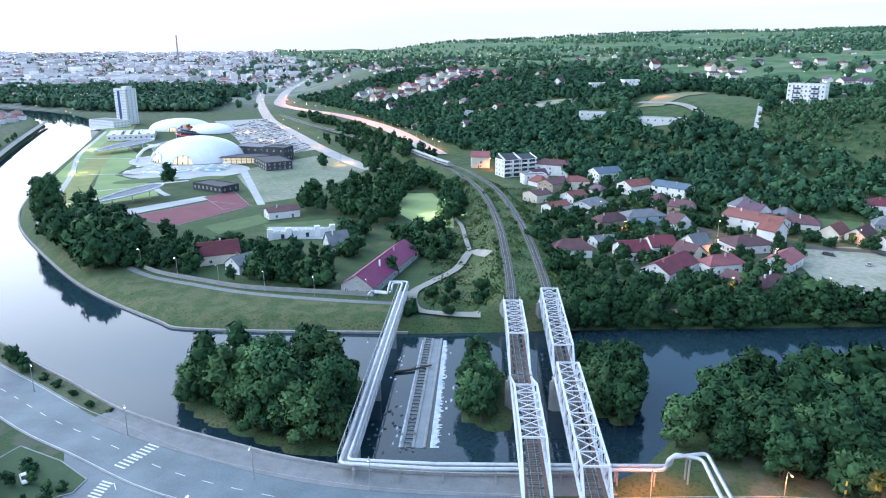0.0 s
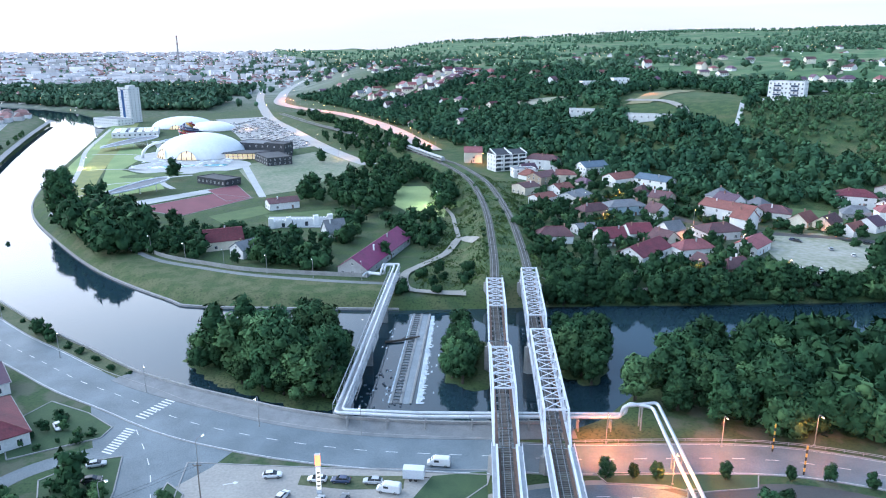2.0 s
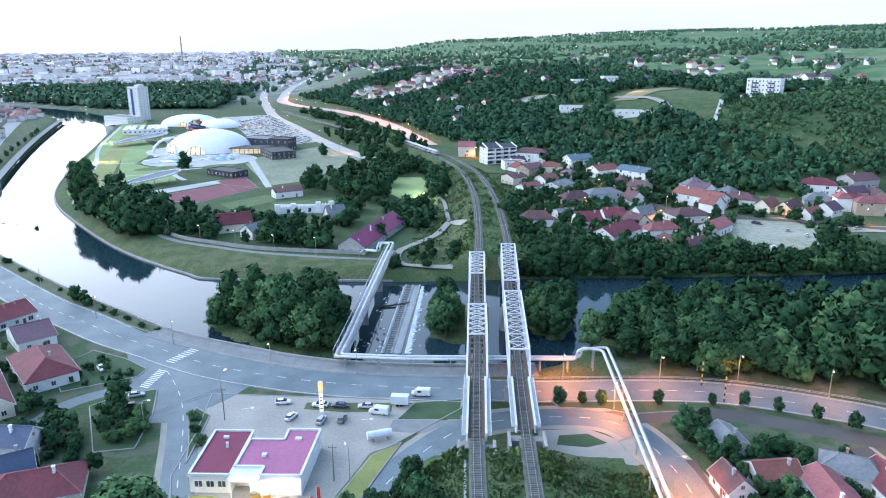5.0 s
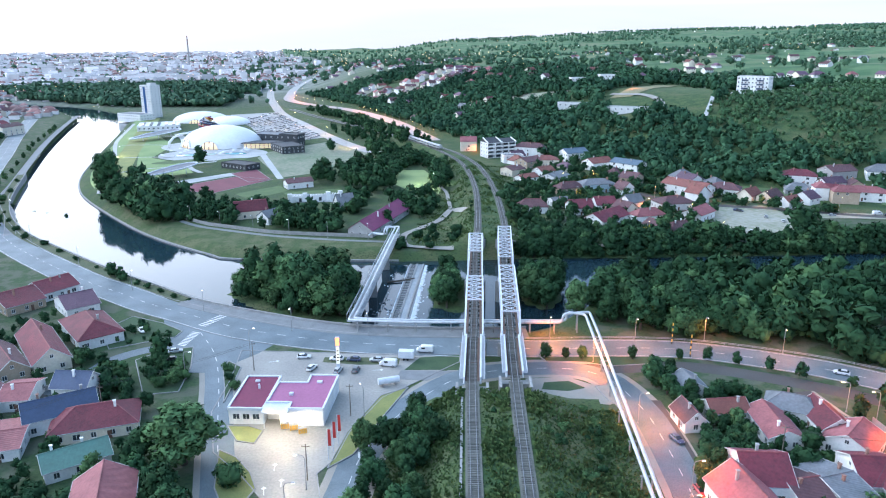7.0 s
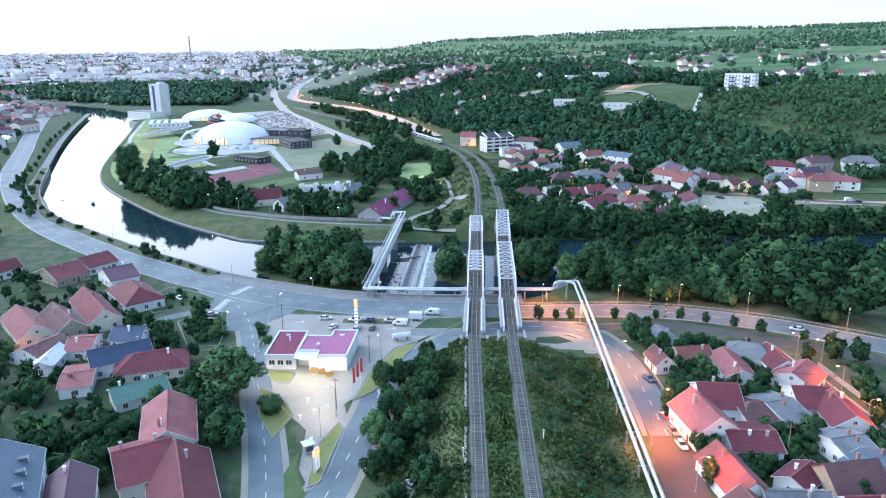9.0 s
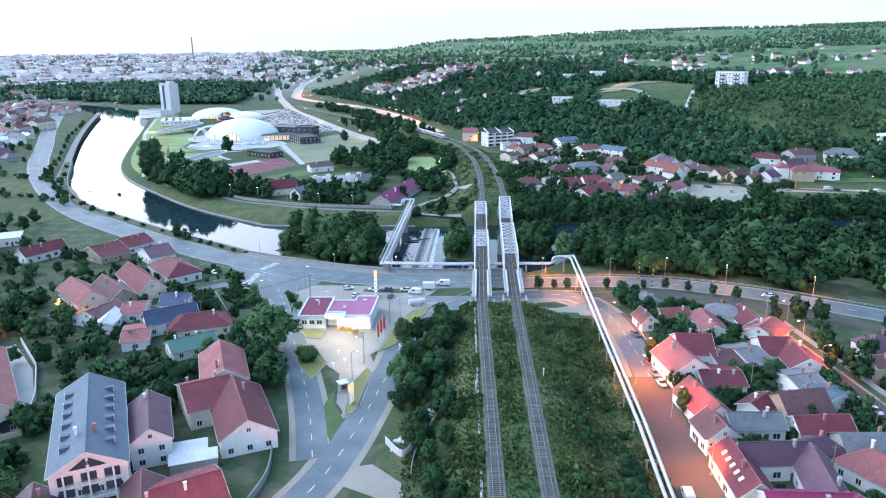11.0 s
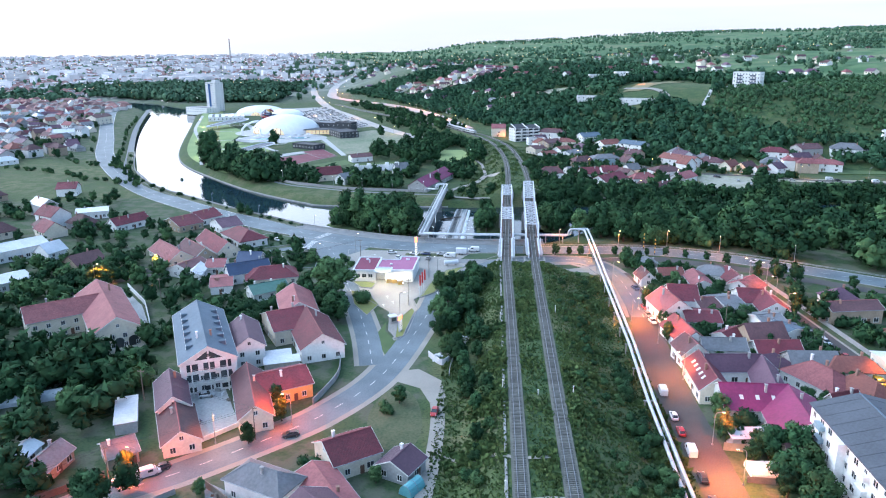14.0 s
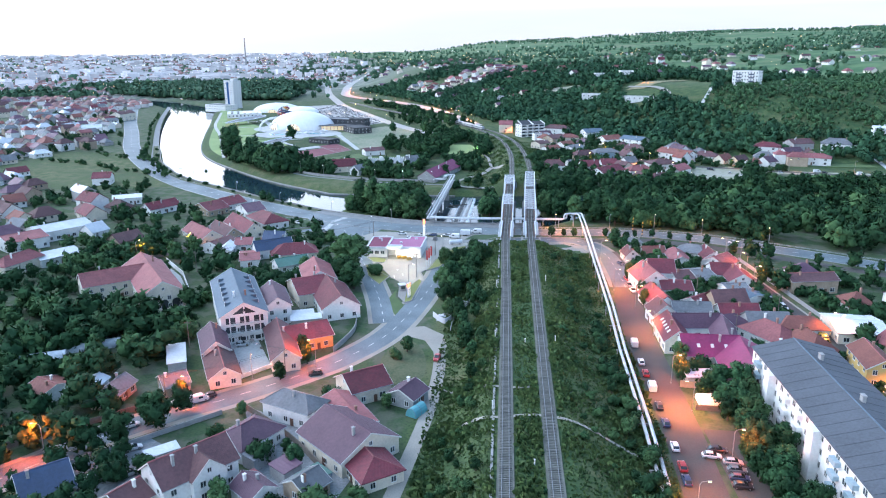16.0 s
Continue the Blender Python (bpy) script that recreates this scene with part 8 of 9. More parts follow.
# ---- woods: joined, past counting ----
def woods(name, pts, hs, label, leaves=18, leaf=0.5, material=None):
    """One joined mesh of many crowns."""
    rng = np.random.default_rng(len(pts))
    n = len(pts)
    pts, hs = np.asarray(pts, float), np.asarray(hs, float)
    z = heights(pts[:, 0], pts[:, 1])[0]
    base = SEED_V[None] * (1 + 0.2 * rng.standard_normal((n, 12, 1)))
    sc = np.stack([hs * 0.42, hs * 0.42, hs * 0.5], -1)[:, None] * (1 + 0.25 * rng.standard_normal((n, 1, 3)))
    cen = np.stack([pts[:, 0], pts[:, 1], z + hs * 0.5], -1)[:, None]
    v1 = (base * sc * (0.78 if leaves else 0.95) + cen).reshape(-1, 3)
    f1 = (SEED_F[None] + (np.arange(n) * 12)[:, None, None]).reshape(-1, 3)
    n1 = np.broadcast_to(unit(SEED_V)[None], (n, 12, 3)).reshape(-1, 3)
    if not leaves:
        return tagged(new(name, tri_mesh(name, v1, f1, n1, material or M_FOREST)), label, "woods", kind="stuff")
    d = rng.standard_normal((n, leaves, 3))
    d[..., 2] = np.abs(d[..., 2]) * 1.1 - 0.25
    d = unit(d)
    lump = 1 + 0.28 * np.sin(d[..., :1] * 5 + rng.random((n, 1, 1)) * 6) * np.sin(d[..., 1:2] * 5 + rng.random((n, 1, 1)) * 6)
    c = d * sc * lump * (0.72 + 0.42 * rng.random((n, leaves, 1))) + cen
    nr = unit(d + 0.6 * rng.standard_normal((n, leaves, 3)))
    nr *= np.where((nr * d).sum(-1, keepdims=True) < 0, -1, 1)
    a = unit(np.cross(nr, rng.standard_normal((n, leaves, 3))))
    b = np.cross(nr, a)
    s = (hs[:, None, None] / 10) * leaf * (0.6 + 1.0 * rng.random((n, leaves, 1)))
    q = np.stack([c + a * s, c - a * s * 0.5 + b * s * 0.6, c - a * s * 0.5 - b * s * 0.6], 2).reshape(-1, 3)
    nq = np.repeat(unit(d + 0.4 * nr).reshape(-1, 3), 3, axis=0)
    f2 = np.arange(len(q)).reshape(-1, 3) + len(v1)
    me = tri_mesh(name, np.concatenate([v1, q]), np.concatenate([f1, f2]), np.concatenate([n1, nq]), material or M_FOREST)
    return tagged(new(name, me), label, "woods", kind="stuff")


SHRUBBY = [(175, 392), (201, 344), (236, 291), (262, 262), (340, 250), (480, 330), (440, 520), (317, 500), (230, 428)]
CLEAR = [HILL_ROW, [(235, 455), (262, 420), (330, 440), (350, 480), (310, 500)], [(118, 478), (155, 548), (198, 522), (174, 420)], [(36, 636), (92, 590), (106, 556), (58, 584)], [(150, 250), (172, 236), (190, 226), (200, 190), (160, 200)], [(170, 415), (190, 375), (225, 440), (240, 560), (232, 620), (205, 620), (130, 520), (130, 490), (160, 480)]]


def wooded(x, y):
    d = hill_d(x, y)
    k = (d > 6) & (d < 330)
    for c in CLEAR:
        k &= ~inside(x, y, c)
    for a, b, r in BUILT:
        if b > 150:
            k &= (x - a) ** 2 + (y - b) ** 2 > (r + 3) ** 2
    return k


# Far foliage, lightened in its base colour where haze would pale it.
M_HAZE_LEAF = mat("hazy_far_leaves", (0.086, 0.160, 0.088), (0.046, 0.105, 0.061), 0.006, 0.95, island=0.3, spec=0.3)
near = sample(24000, -300, 800, 120, 1100, wooded)
shrubby = inside(near[:, 0], near[:, 1], SHRUBBY)
shrubs = near[shrubby]
near = near[~shrubby]
near_h = wr.uniform(6.5, 11, len(near))
woods("hillside_woods", near, near_h, "dense dark green woods covering the hillside", 36, 1.75)
M_SHRUBS = mat("hill_shrub_leaves", (0.078, 0.157, 0.065), (0.040, 0.095, 0.045), 0.02, 0.95, island=0.35, spec=0.3)
more = sample(4200, 150, 520, 240, 540, lambda x, y: inside(x, y, SHRUBBY) & ~inside(x, y, CLEAR[1]) & (np.sin(x / 17) * np.cos(y / 21) > -0.35))
shrubs = np.concatenate([shrubs, more])
woods("hillside_shrubs", shrubs, wr.uniform(2.2, 5.8, len(shrubs)), "dense mottled green shrubs on the hillside", 24, 1.9, M_SHRUBS)
mid = sample(7500, -900, 1900, 500, 3000, lambda x, y: (dist_line(x, y, BOULEVARD)[0] > 30) & (hill_d(x, y) > np.where(y > 1050, -120, 250)) & (np.sin(x / 140) * np.cos(y / 170) + 0.5 * np.sin((x - y) / 75) + 0.3 * np.sin(x / 31 + y / 43) > 0.15 + 0.3 * (hill_d(x, y) > 700)))
farw = sample(7000, -1200, 2900, 2400, 4700, lambda x, y: (np.degrees(np.arctan2(x, y)) > -5 + 12 * np.sin(x * 12.9898 + y * 78.233)) & (np.sin(x / 190 + 1) * np.cos(y / 230) + 0.5 * np.sin((x + y) / 105) > -0.15))
woods("horizon_woods", farw, wr.uniform(9, 17, len(farw)), "woods on the hills along the horizon", 0, material=M_HAZE_LEAF)
woods("far_hill_woods", mid, wr.uniform(9, 17, len(mid)), "scattered woods and orchards on the far hills", 24, 2.2, M_HAZE_LEAF)
band = sample(6500, -950, -330, 880, 1400, lambda x, y: (hill_d(x, y) < -60) & (dist_line(x, y, RIVER + RIVER[:1])[0] > 12) & ~inside(x, y, RIVER) & (dist_line(x, y, [(-300, 900), (-352, 1071), (-410, 1300)])[0] > 25) & (x < -380 - (y - 900) * 0.1) & (np.sin(x / 60) + np.cos(y / 50) > -0.9))
woods("park_woods", band, wr.uniform(9, 16, len(band)), "belt of dark park trees before the town", 16, 2.4, M_HAZE_LEAF)
tn = sample(3600, -3000, -150, 900, 3600, lambda x, y: (dist_line(x, y, BOULEVARD)[0] > 30) & (hill_d(x, y) < -20) & (np.hypot(x, y) > 950) & ~inside(x, y, RIVER))
woods("town_trees", tn, wr.uniform(8, 14, len(tn)), "trees among the distant town houses", 0, material=M_HAZE_LEAF)


# ---- rough grass and scrub on the embankment ----
def scrub(name, n, x0, x1, y0, y1, keep, size, label, material):
    rng = np.random.default_rng(n)
    x, y = rng.uniform(x0, x1, n), rng.uniform(y0, y1, n)
    k = keep(x, y)
    x, y = x[k], y[k]
    z = heights(x, y)[0]
    m = len(x)
    patch = 0.5 + 0.8 * np.clip(np.sin(x / 5.1 + y / 9) * np.sin(y / 6.3 - x / 11) + 0.4, 0, 1.4)
    vs, fs = [], []
    for j in range(3):
        a = rng.random(m) * 6.28
        s = size * (0.5 + rng.random(m)) * patch
        lean = rng.normal(size=(m, 2)) * 0.35 * s[:, None]
        dx, dy = np.cos(a) * s * 0.6, np.sin(a) * s * 0.6
        q = np.stack([np.stack([x - dx, y - dy, z - 0.1], -1), np.stack([x + dx, y + dy, z - 0.1], -1), np.stack([x + dx * 0.6 + lean[:, 0], y + dy * 0.6 + lean[:, 1], z + s], -1), np.stack([x - dx * 0.7 + lean[:, 0], y - dy * 0.7 + lean[:, 1], z + s * 0.85], -1)], 1).reshape(-1, 3)
        fs += (np.arange(m)[:, None] * 4 + np.arange(4) + j * 4 * m).tolist()
        vs.append(q)
    me = bpy.data.meshes.new(name)
    me.from_pydata(np.concatenate(vs).tolist(), [], fs)
    me.materials.append(material)
    return tagged(new(name, me), label, "grass", kind="stuff")


M_SCRUB = mat("scrub_leaves", (0.048, 0.095, 0.036), (0.110, 0.158, 0.053), 0.10, 0.9, island=0.25, spec=0.2)
off_track = lambda x, y: (dist_line(x, y, TRACK_L)[0] > 2.3) & (dist_line(x, y, TRACK_R)[0] > 2.3) & (heights(x, y)[3] < 32) & (dist_line(x, y, ROAD_D)[0] > 5.2) & (dist_line(x, y, ROAD_C)[0] > 5.8) & ((y < -56) | (y > 100))
scrub("embankment_scrub", 32000, -20, 38.5, -330, -53, off_track, 0.6, "rough grass and scrub on the railway embankment", M_SCRUB)
scrub("embankment_scrub", 8000, -30, 30, 100, 330, off_track, 0.5, "rough grass and scrub on the far embankment", M_SCRUB)
# ---- street furniture, vehicles and small things ----
M_LAMP_O = mat("sodium_lamp", (1.0, 0.6, 0.2), None, 1.0, 0.4, emit=(1.0, 0.50, 0.14), power=22.0)
M_LAMP_W = mat("white_lamp", (1.0, 1.0, 0.95), None, 1.0, 0.4, emit=(1.0, 0.93, 0.8), power=14.0)
M_RUBBER = mat("tyre_rubber", (0.03, 0.03, 0.03), (0.02, 0.02, 0.02), 2.0, 0.85)
M_CARGLASS = mat("car_glass", (0.025, 0.03, 0.035), (0.03, 0.035, 0.04), 1.0, 0.08, spec=0.8)
M_CHROME = mat("rim_metal", (0.5, 0.5, 0.52), (0.4, 0.4, 0.42), 2.0, 0.3, metal=0.9)
M_HEAD = mat("headlight_glass", (0.8, 0.8, 0.8), (0.65, 0.65, 0.65), 2.0, 0.15)
M_TAIL = mat("tail_light", (0.4, 0.02, 0.02), (0.3, 0.015, 0.015), 2.0, 0.25)


def loft(mb, rings, mi=0):
    """Skins rings of equal count, closed at both ends."""
    n = len(rings[0])
    vs = [p for r in rings for p in r]
    fs = [(i * n + k, i * n + (k + 1) % n, (i + 1) * n + (k + 1) % n, (i + 1) * n + k) for i in range(len(rings) - 1) for k in range(n)]
    fs += [tuple(range(n - 1, -1, -1)), tuple((len(rings) - 1) * n + k for k in range(n))]
    mb.add(vs, fs, mi)


def car_meshes(van=False):
    L, W = (5.2, 1.95) if van else (4.3, 1.76)
    body = MB()

    def sec(x, w, z0, z1, r=0.12):
        return [(x, -w, z0 + r), (x, -w + r, z0), (x, w - r, z0), (x, w, z0 + r), (x, w, z1 - r), (x, w - r, z1), (x, -w + r, z1), (x, -w, z1 - r)]

    h = W / 2
    if van:
        loft(body, [sec(-L / 2, h * 0.92, 0.35, 1.9), sec(-L / 2 + 0.2, h, 0.28, 2.1), sec(0.9, h, 0.28, 2.15), sec(1.6, h * 0.98, 0.28, 1.75), sec(2.0, h * 0.96, 0.28, 1.15), sec(L / 2, h * 0.85, 0.38, 0.95)])
        cabin = MB()
        loft(cabin, [sec(0.95, h * 0.9, 1.25, 2.05, 0.1), sec(1.45, h * 0.93, 1.2, 1.86, 0.1), sec(1.98, h * 0.9, 1.12, 1.25, 0.03)])
        for s in (-1, 1):
            cabin.box(0.4, s * (h + 0.005), 1.25, 1.1, 0.03, 0.55)
    else:
        loft(body, [sec(-L / 2, h * 0.8, 0.42, 0.82), sec(-L / 2 + 0.12, h * 0.93, 0.3, 0.9), sec(-1.2, h, 0.24, 0.95), sec(0.9, h, 0.24, 0.93), sec(1.7, h * 0.95, 0.26, 0.82), sec(L / 2 - 0.1, h * 0.86, 0.32, 0.7), sec(L / 2, h * 0.75, 0.42, 0.6)])
        cabin = MB()
        loft(cabin, [sec(-1.85, h * 0.78, 0.86, 0.98, 0.04), sec(-1.35, h * 0.74, 0.86, 1.36, 0.1), sec(0.25, h * 0.74, 0.86, 1.42, 0.1), sec(1.05, h * 0.84, 0.86, 0.96, 0.04)])
    roof = MB()
    if not van:
        loft(roof, [sec(-1.32, h * 0.66, 1.33, 1.41, 0.03), sec(-0.5, h * 0.7, 1.38, 1.47, 0.03), sec(0.2, h * 0.66, 1.36, 1.45, 0.03)])
        for s in (-1, 1):
            roof.beam((-0.55, s * h * 0.75, 1.38), (-0.5, s * h * 0.9, 0.93), 0.09, 0.05)
    else:
        roof.box(-0.8, 0, 2.12, 3.0, 1.4, 0.06)
    ty, rm = MB(), MB()
    ty.tube([(0, -0.1, 0), (0, 0.1, 0)], 0.32, 14)
    rm.tube([(0, -0.115, 0), (0, 0.115, 0)], 0.19, 10)
    hd, tl = MB(), MB()
    hd.box(0, 0, 0, 0.1, 0.34, 0.16)
    tl.box(0, 0, 0, 0.08, 0.3, 0.2)
    return dict(L=L, W=W, body=body, cabin=cabin.mesh("cabin_glass", M_CARGLASS), roof=roof, tyre=ty.mesh("tyre", M_RUBBER), rim=rm.mesh("rim", M_CHROME), head=hd.mesh("headlight", M_HEAD), tail=tl.mesh("tail_light", M_TAIL), van=van)


CARS = {False: car_meshes(False), True: car_meshes(True)}
CAR_CACHE = {}


def car(x, y, rz, paint="white", van=False, z=0.06, doing="parked"):
    m = CARS[van]
    if (paint, van) not in CAR_CACHE:
        CAR_CACHE[paint, van] = (m["body"].mesh("body", CAR_PAINT[paint]), m["roof"].mesh("roof", CAR_PAINT[paint]))
    body, roof = CAR_CACHE[paint, van]
    root = tagged(empty("van" if van else "car", x, y, z, radians(rz)), f"{paint.replace('_', ' ')} {'van' if van else 'car'} {doing} on tarmac", "van" if van else "car", group="vehicles")
    part("body", body, None, root)
    part("cabin_glass", m["cabin"], None, root)
    part("roof", roof, None, root)
    for sx in (-1, 1):
        for sy in (-1, 1):
            w = part("wheel", m["tyre"], None, root)
            w.location = (sx * m["L"] * 0.31, sy * (m["W"] / 2 - 0.08), 0.32)
            part("rim", m["rim"], None, w)
    for sy in (-1, 1):
        hd = part("headlight", m["head"], None, root)
        hd.location = (m["L"] / 2 - (0.12 if not van else 0.08), sy * m["W"] * 0.33, 0.58 if not van else 0.75)
        tl = part("tail_light", m["tail"], None, root)
        tl.location = (-m["L"] / 2 + 0.06, sy * m["W"] * 0.36, 0.68 if not van else 1.0)
    return root


for x, y, rz, p in ((-92, -22, 20, "silver"), (-90, -28, 15, "black"), (-51.2, -25.2, 8, "white"), (-47.2, -32.9, 70, "white"), (-39.2, -34.5, 80, "silver"), (-34.1, -33.7, 85, "grey"),
                    (-35.8, -26.8, 175, "dark_blue"), (-28.8, -27, 178, "silver"), (-41, -26.5, 178, "white"), (-109.7, -5.8, -50, "white"), (47.8, -91, -80, "red"), (47.5, -98.8, -80, "grey"), (47.8, -104.9, -82, "white"), (48.6, -70.2, -70, "dark_blue"),
                    (105.7, -32.8, 152, "white"), (48.4, -216.9, -5, "black"), (50.5, -221.9, -5, "silver"), (50.4, -225, -5, "grey"), (50.1, -228, -5, "dark_blue"), (49.8, -230.9, -4, "black"), (46.5, -219.5, -6, "white"),
                    (49.2, -240, -5, "silver"), (49.4, -245, -5, "white"), (39.6, -169.7, 88, "white"), (39.5, -177.3, 88, "red"), (39.4, -196.6, 89, "black"), (39.3, -205.3, 88, "dark_blue"), (39.1, -216.2, 88, "white"), (38.9, -224.4, 88, "red"),
                    (38.6, -229.8, 88, "dark_blue"), (38.4, -240, 88, "black"), (98, -114.8, -80, "white"), (97.8, -119.8, -80, "white"), (98.6, -131.4, -85, "red"), (100.5, -165.7, -84, "grey"), (101.5, -180.1, -85, "white"),
                    (-20.4, -171, -95, "red"), (-54, -184, 200, "black"), (-79, -199.5, 215, "black"), (-86, -204.5, 222, "white"), (-82.2, -165.2, 25, "silver"), (-79.6, -180, 60, "dark_blue"), (-92, -216, 40, "white"),
                    (132, 128, 80, "white"), (136, 128, 80, "black"), (140, 128, 82, "white"), (134, 172, 60, "white"), (150, 176, -10, "dark_blue"), (160, 160, 70, "silver"), (165, 150, 70, "white"), (168, 132, 20, "grey"), (151, 174, -40, "black"), (197, 164, 5, "silver"), (227, 164, 0, "black"), (251, 163, -5, "white"), (262, 160, 175, "grey"), (182, 170, -15, "black")):
    car(x, y, rz, p, z=0.08 if y < 100 else 0.31)
for x, y, rz, p in ((39.8, -156.3, 88, "white"), (39.6, -186, 88, "white"), (-25, -30, 170, "white"), (99.6, -147.6, -84, "yellow"), (-14.7, -19.8, 175, "white"), (137, 180, 70, "white"), (223, 167, -5, "white"), (249, 158, 0, "white")):
    car(x, y, rz, p, True, z=0.08 if y < 100 else 0.31)
for x, y, rz, p, van in ((-89.2, -240.4, 40, "white", True), (-82, -236, 50, "silver", False), (-86.4, -226, 38, "white", False), (-80.7, -202, 38, "white", True)):
    car(x, y, rz, p, van)
# rows of parked cars on the far car park, joined past counting
cr = random.Random(3)
pk, pg = MB(), MB()
for i in range(26):
    for j in range(60):
        u, v = -330 + i * 8.5 + j * 1.1, 470 + j * 5.4 - i * 1.0
        if cr.random() < 0.66 and inside(np.array([u]), np.array([v]), [(-312, 745), (-264, 778), (-152, 515), (-160, 470), (-178, 474), (-200, 490), (-250, 600)])[0]:
            r = radians(cr.choice((-12, 168)) + cr.uniform(-4, 4))
            pk.box(u, v, 0.3, 4.3, 1.75, 0.62, r, taper=0.96)
            pg.box(u - 0.2 * math.cos(r), v, 0.92, 2.5, 1.6, 0.5, r, taper=0.74)
pc = tagged(part("parked_cars", pk, mat("mixed_car_paint", (0.55, 0.56, 0.58), (0.25, 0.26, 0.28), 0.2, 0.3, island=0.7, spec=0.7)), "rows of parked cars filling the large car park", "cars", kind="stuff")
part("cabins", pg, M_CARGLASS, pc)


# ---- lamps ----
def lamp_meshes():
    p = MB()
    p.tube([(0, 0, 0), (0, 0, 7.6), (0.3, 0, 8.3), (1.6, 0, 8.6)], 0.11, 7, r2=0.06)
    p.box(0, 0, 0, 0.4, 0.4, 0.35)
    h = MB()
    h.box(1.9, 0, 8.52, 0.85, 0.32, 0.16, taper=0.8)
    g = MB()
    g.box(1.9, 0, 8.4, 0.7, 0.26, 0.12)
    return p.mesh("pole", M_CONCRETE), h.mesh("lamp_head", M_STEEL_G), {True: g.mesh("lamp_glass", M_LAMP_O), False: g.mesh("lamp_glass", M_LAMP_W)}


LP, LH, LG = lamp_meshes()


def street_lamp(x, y, rz, power=0, sodium=True, colour=None, z=None, bare=False):
    root = tagged(empty("street_lamp", x, y, ground_z(x, y) if z is None else z, radians(rz)), f"concrete street lamp with a {'glowing orange' if sodium else 'white'} head", "street lamp", group="street lamps")
    part("pole", LP, None, root)
    h = part("lamp_head", LH, None, root)
    part("lamp_glass", LG[sodium], None, h)
    if power:
        a = radians(rz)
        street_light(x + 1.9 * math.cos(a), y + 1.9 * math.sin(a), root.location.z + 8.0, power * 5.0, colour or ((1.0, 0.19, 0.035) if sodium else (1.0, 0.85, 0.6)), 0.3, bare=bare)
    return root


ORANGE = ((51.8, -10.5, -90, 3000), (24.9, -9.4, -90, 3000), (95, -18.5, -110, 1900), (121.8, -33, -120, 1800), (41.2, -62, 0, 2400), (41, -104, 0, 3200), (47.3, -148, 180, 4000), (47.4, -198, 180, 4500), (37.6, -242, 0, 4000), (74, -9.4, -90, 1800), (36, -26, -90, 3200),
          (97.8, -78, 180, 2400), (105, -146, 180, 2800), (107, -190, 180, 2800), (96, -55, 180, 2000), (-71, -188, -60, 700), (-145, -62, 60, 2000), (-162, -76, 60, 1500),
          (118, 158, -60, 2000), (112, 208, -100, 2200), (84, 262, -120, 1800), (46, 336, -100, 2000), (6, 408, -60, 2200), (172, 192, -100, 1200), (64, 205, -60, 1500), (98, 172, -60, 1500), (60, 250, 0, 1500), (140, 205, -90, 1800), (215, 222, -90, 1500), (86, 118, -90, 1200), (122, 118, -90, 1200), (166, 532, -90, 3500), (207, 177, -90, 1800), (250, 170, -90, 1800))
for x, y, dx in GLOW:
    street_lamp(x - 1.9 if dx > 0 else x + 1.9, y, 0 if dx > 0 else 180, 2600 if x < 0 else 1150, bare=True, colour=(1.0, 0.105, 0.006))
for x, y, rz, p in ORANGE:
    street_lamp(x, y, rz, p * (0.65 if y > -160 and x > 45 else 1.25), colour=(1.0, 0.23, 0.03))
for x, y, rz in ((-96, 14, -60), (-60, -3.5, -90), (-34, -7, -90), (-132, 36, -50), (-68, -24, 60), (-82, -40, 0), (-28, -60, 120), (-36, -92, 180), (-38, -102, 0), (-170, 68, -50), (-215, 108, -40), (-265, 172, -35)):
    street_lamp(x, y, rz, 0, False)
for i in range(7):
    t = i / 6
    street_lamp(-50 - 122 * t, 112.5 + 10 * t + 42 * t * t, -90, 0, False)
# lamps with light along the boulevard and on the pitch
for i, (x, y) in enumerate(smooth_line([(-38, 500), (-76, 610), (-122, 720), (-172, 818), (-242, 905), (-290, 990), (-320, 1110)], 4)):
    street_lamp(x + 4, y + 4, 200, 4200, True)
for x, y in ((-112, 430), (-150, 527), (-185, 600), (-222, 690), (-210, 560), (-258, 770), (-290, 870), (-330, 1000), (-372, 1150), (-250, 640)):
    street_lamp(x, y, 0, 3000, True, (1.0, 0.45, 0.16), z=0.1)
for x, y in ((-24, 250), (-52, 290)):
    street_lamp(x, y, 100, 4200, False, (0.95, 1.0, 0.55), z=0.1)
for x, y in ((-252, 262), (-300, 380), (-352, 500)):
    street_lamp(x, y, 0, 2600, False, (1.0, 0.8, 0.35), z=0.1)

# glints of the far town's lamps
fl, flw = MB(), MB()
lr = random.Random(8)
for i in range(520):
    far = 850 + 3600 * lr.random() ** 1.1
    az = radians(lr.uniform(-44, 4) if i % 4 else lr.uniform(0, 28))
    x, y = far * math.sin(az), far * math.cos(az)
    z = ground_z(x, y) + 13 + far * 0.002
    s = far * 0.00060
    (fl if lr.random() < 0.6 else flw).box(x, y, z, s, s, s * 0.8)
tagged(part("town_lamps", fl, mat("far_sodium_lamp", (1.0, 0.6, 0.25), None, 1.0, 0.5, emit=(1.0, 0.62, 0.28), power=3.0)), "orange lamps of the distant town", "lamps", kind="stuff")
tagged(part("town_lamps_white", flw, mat("far_white_lamp", (1.0, 0.95, 0.85), None, 1.0, 0.5, emit=(1.0, 0.93, 0.82), power=2.5)), "white lamps of the distant town", "lamps", kind="stuff")
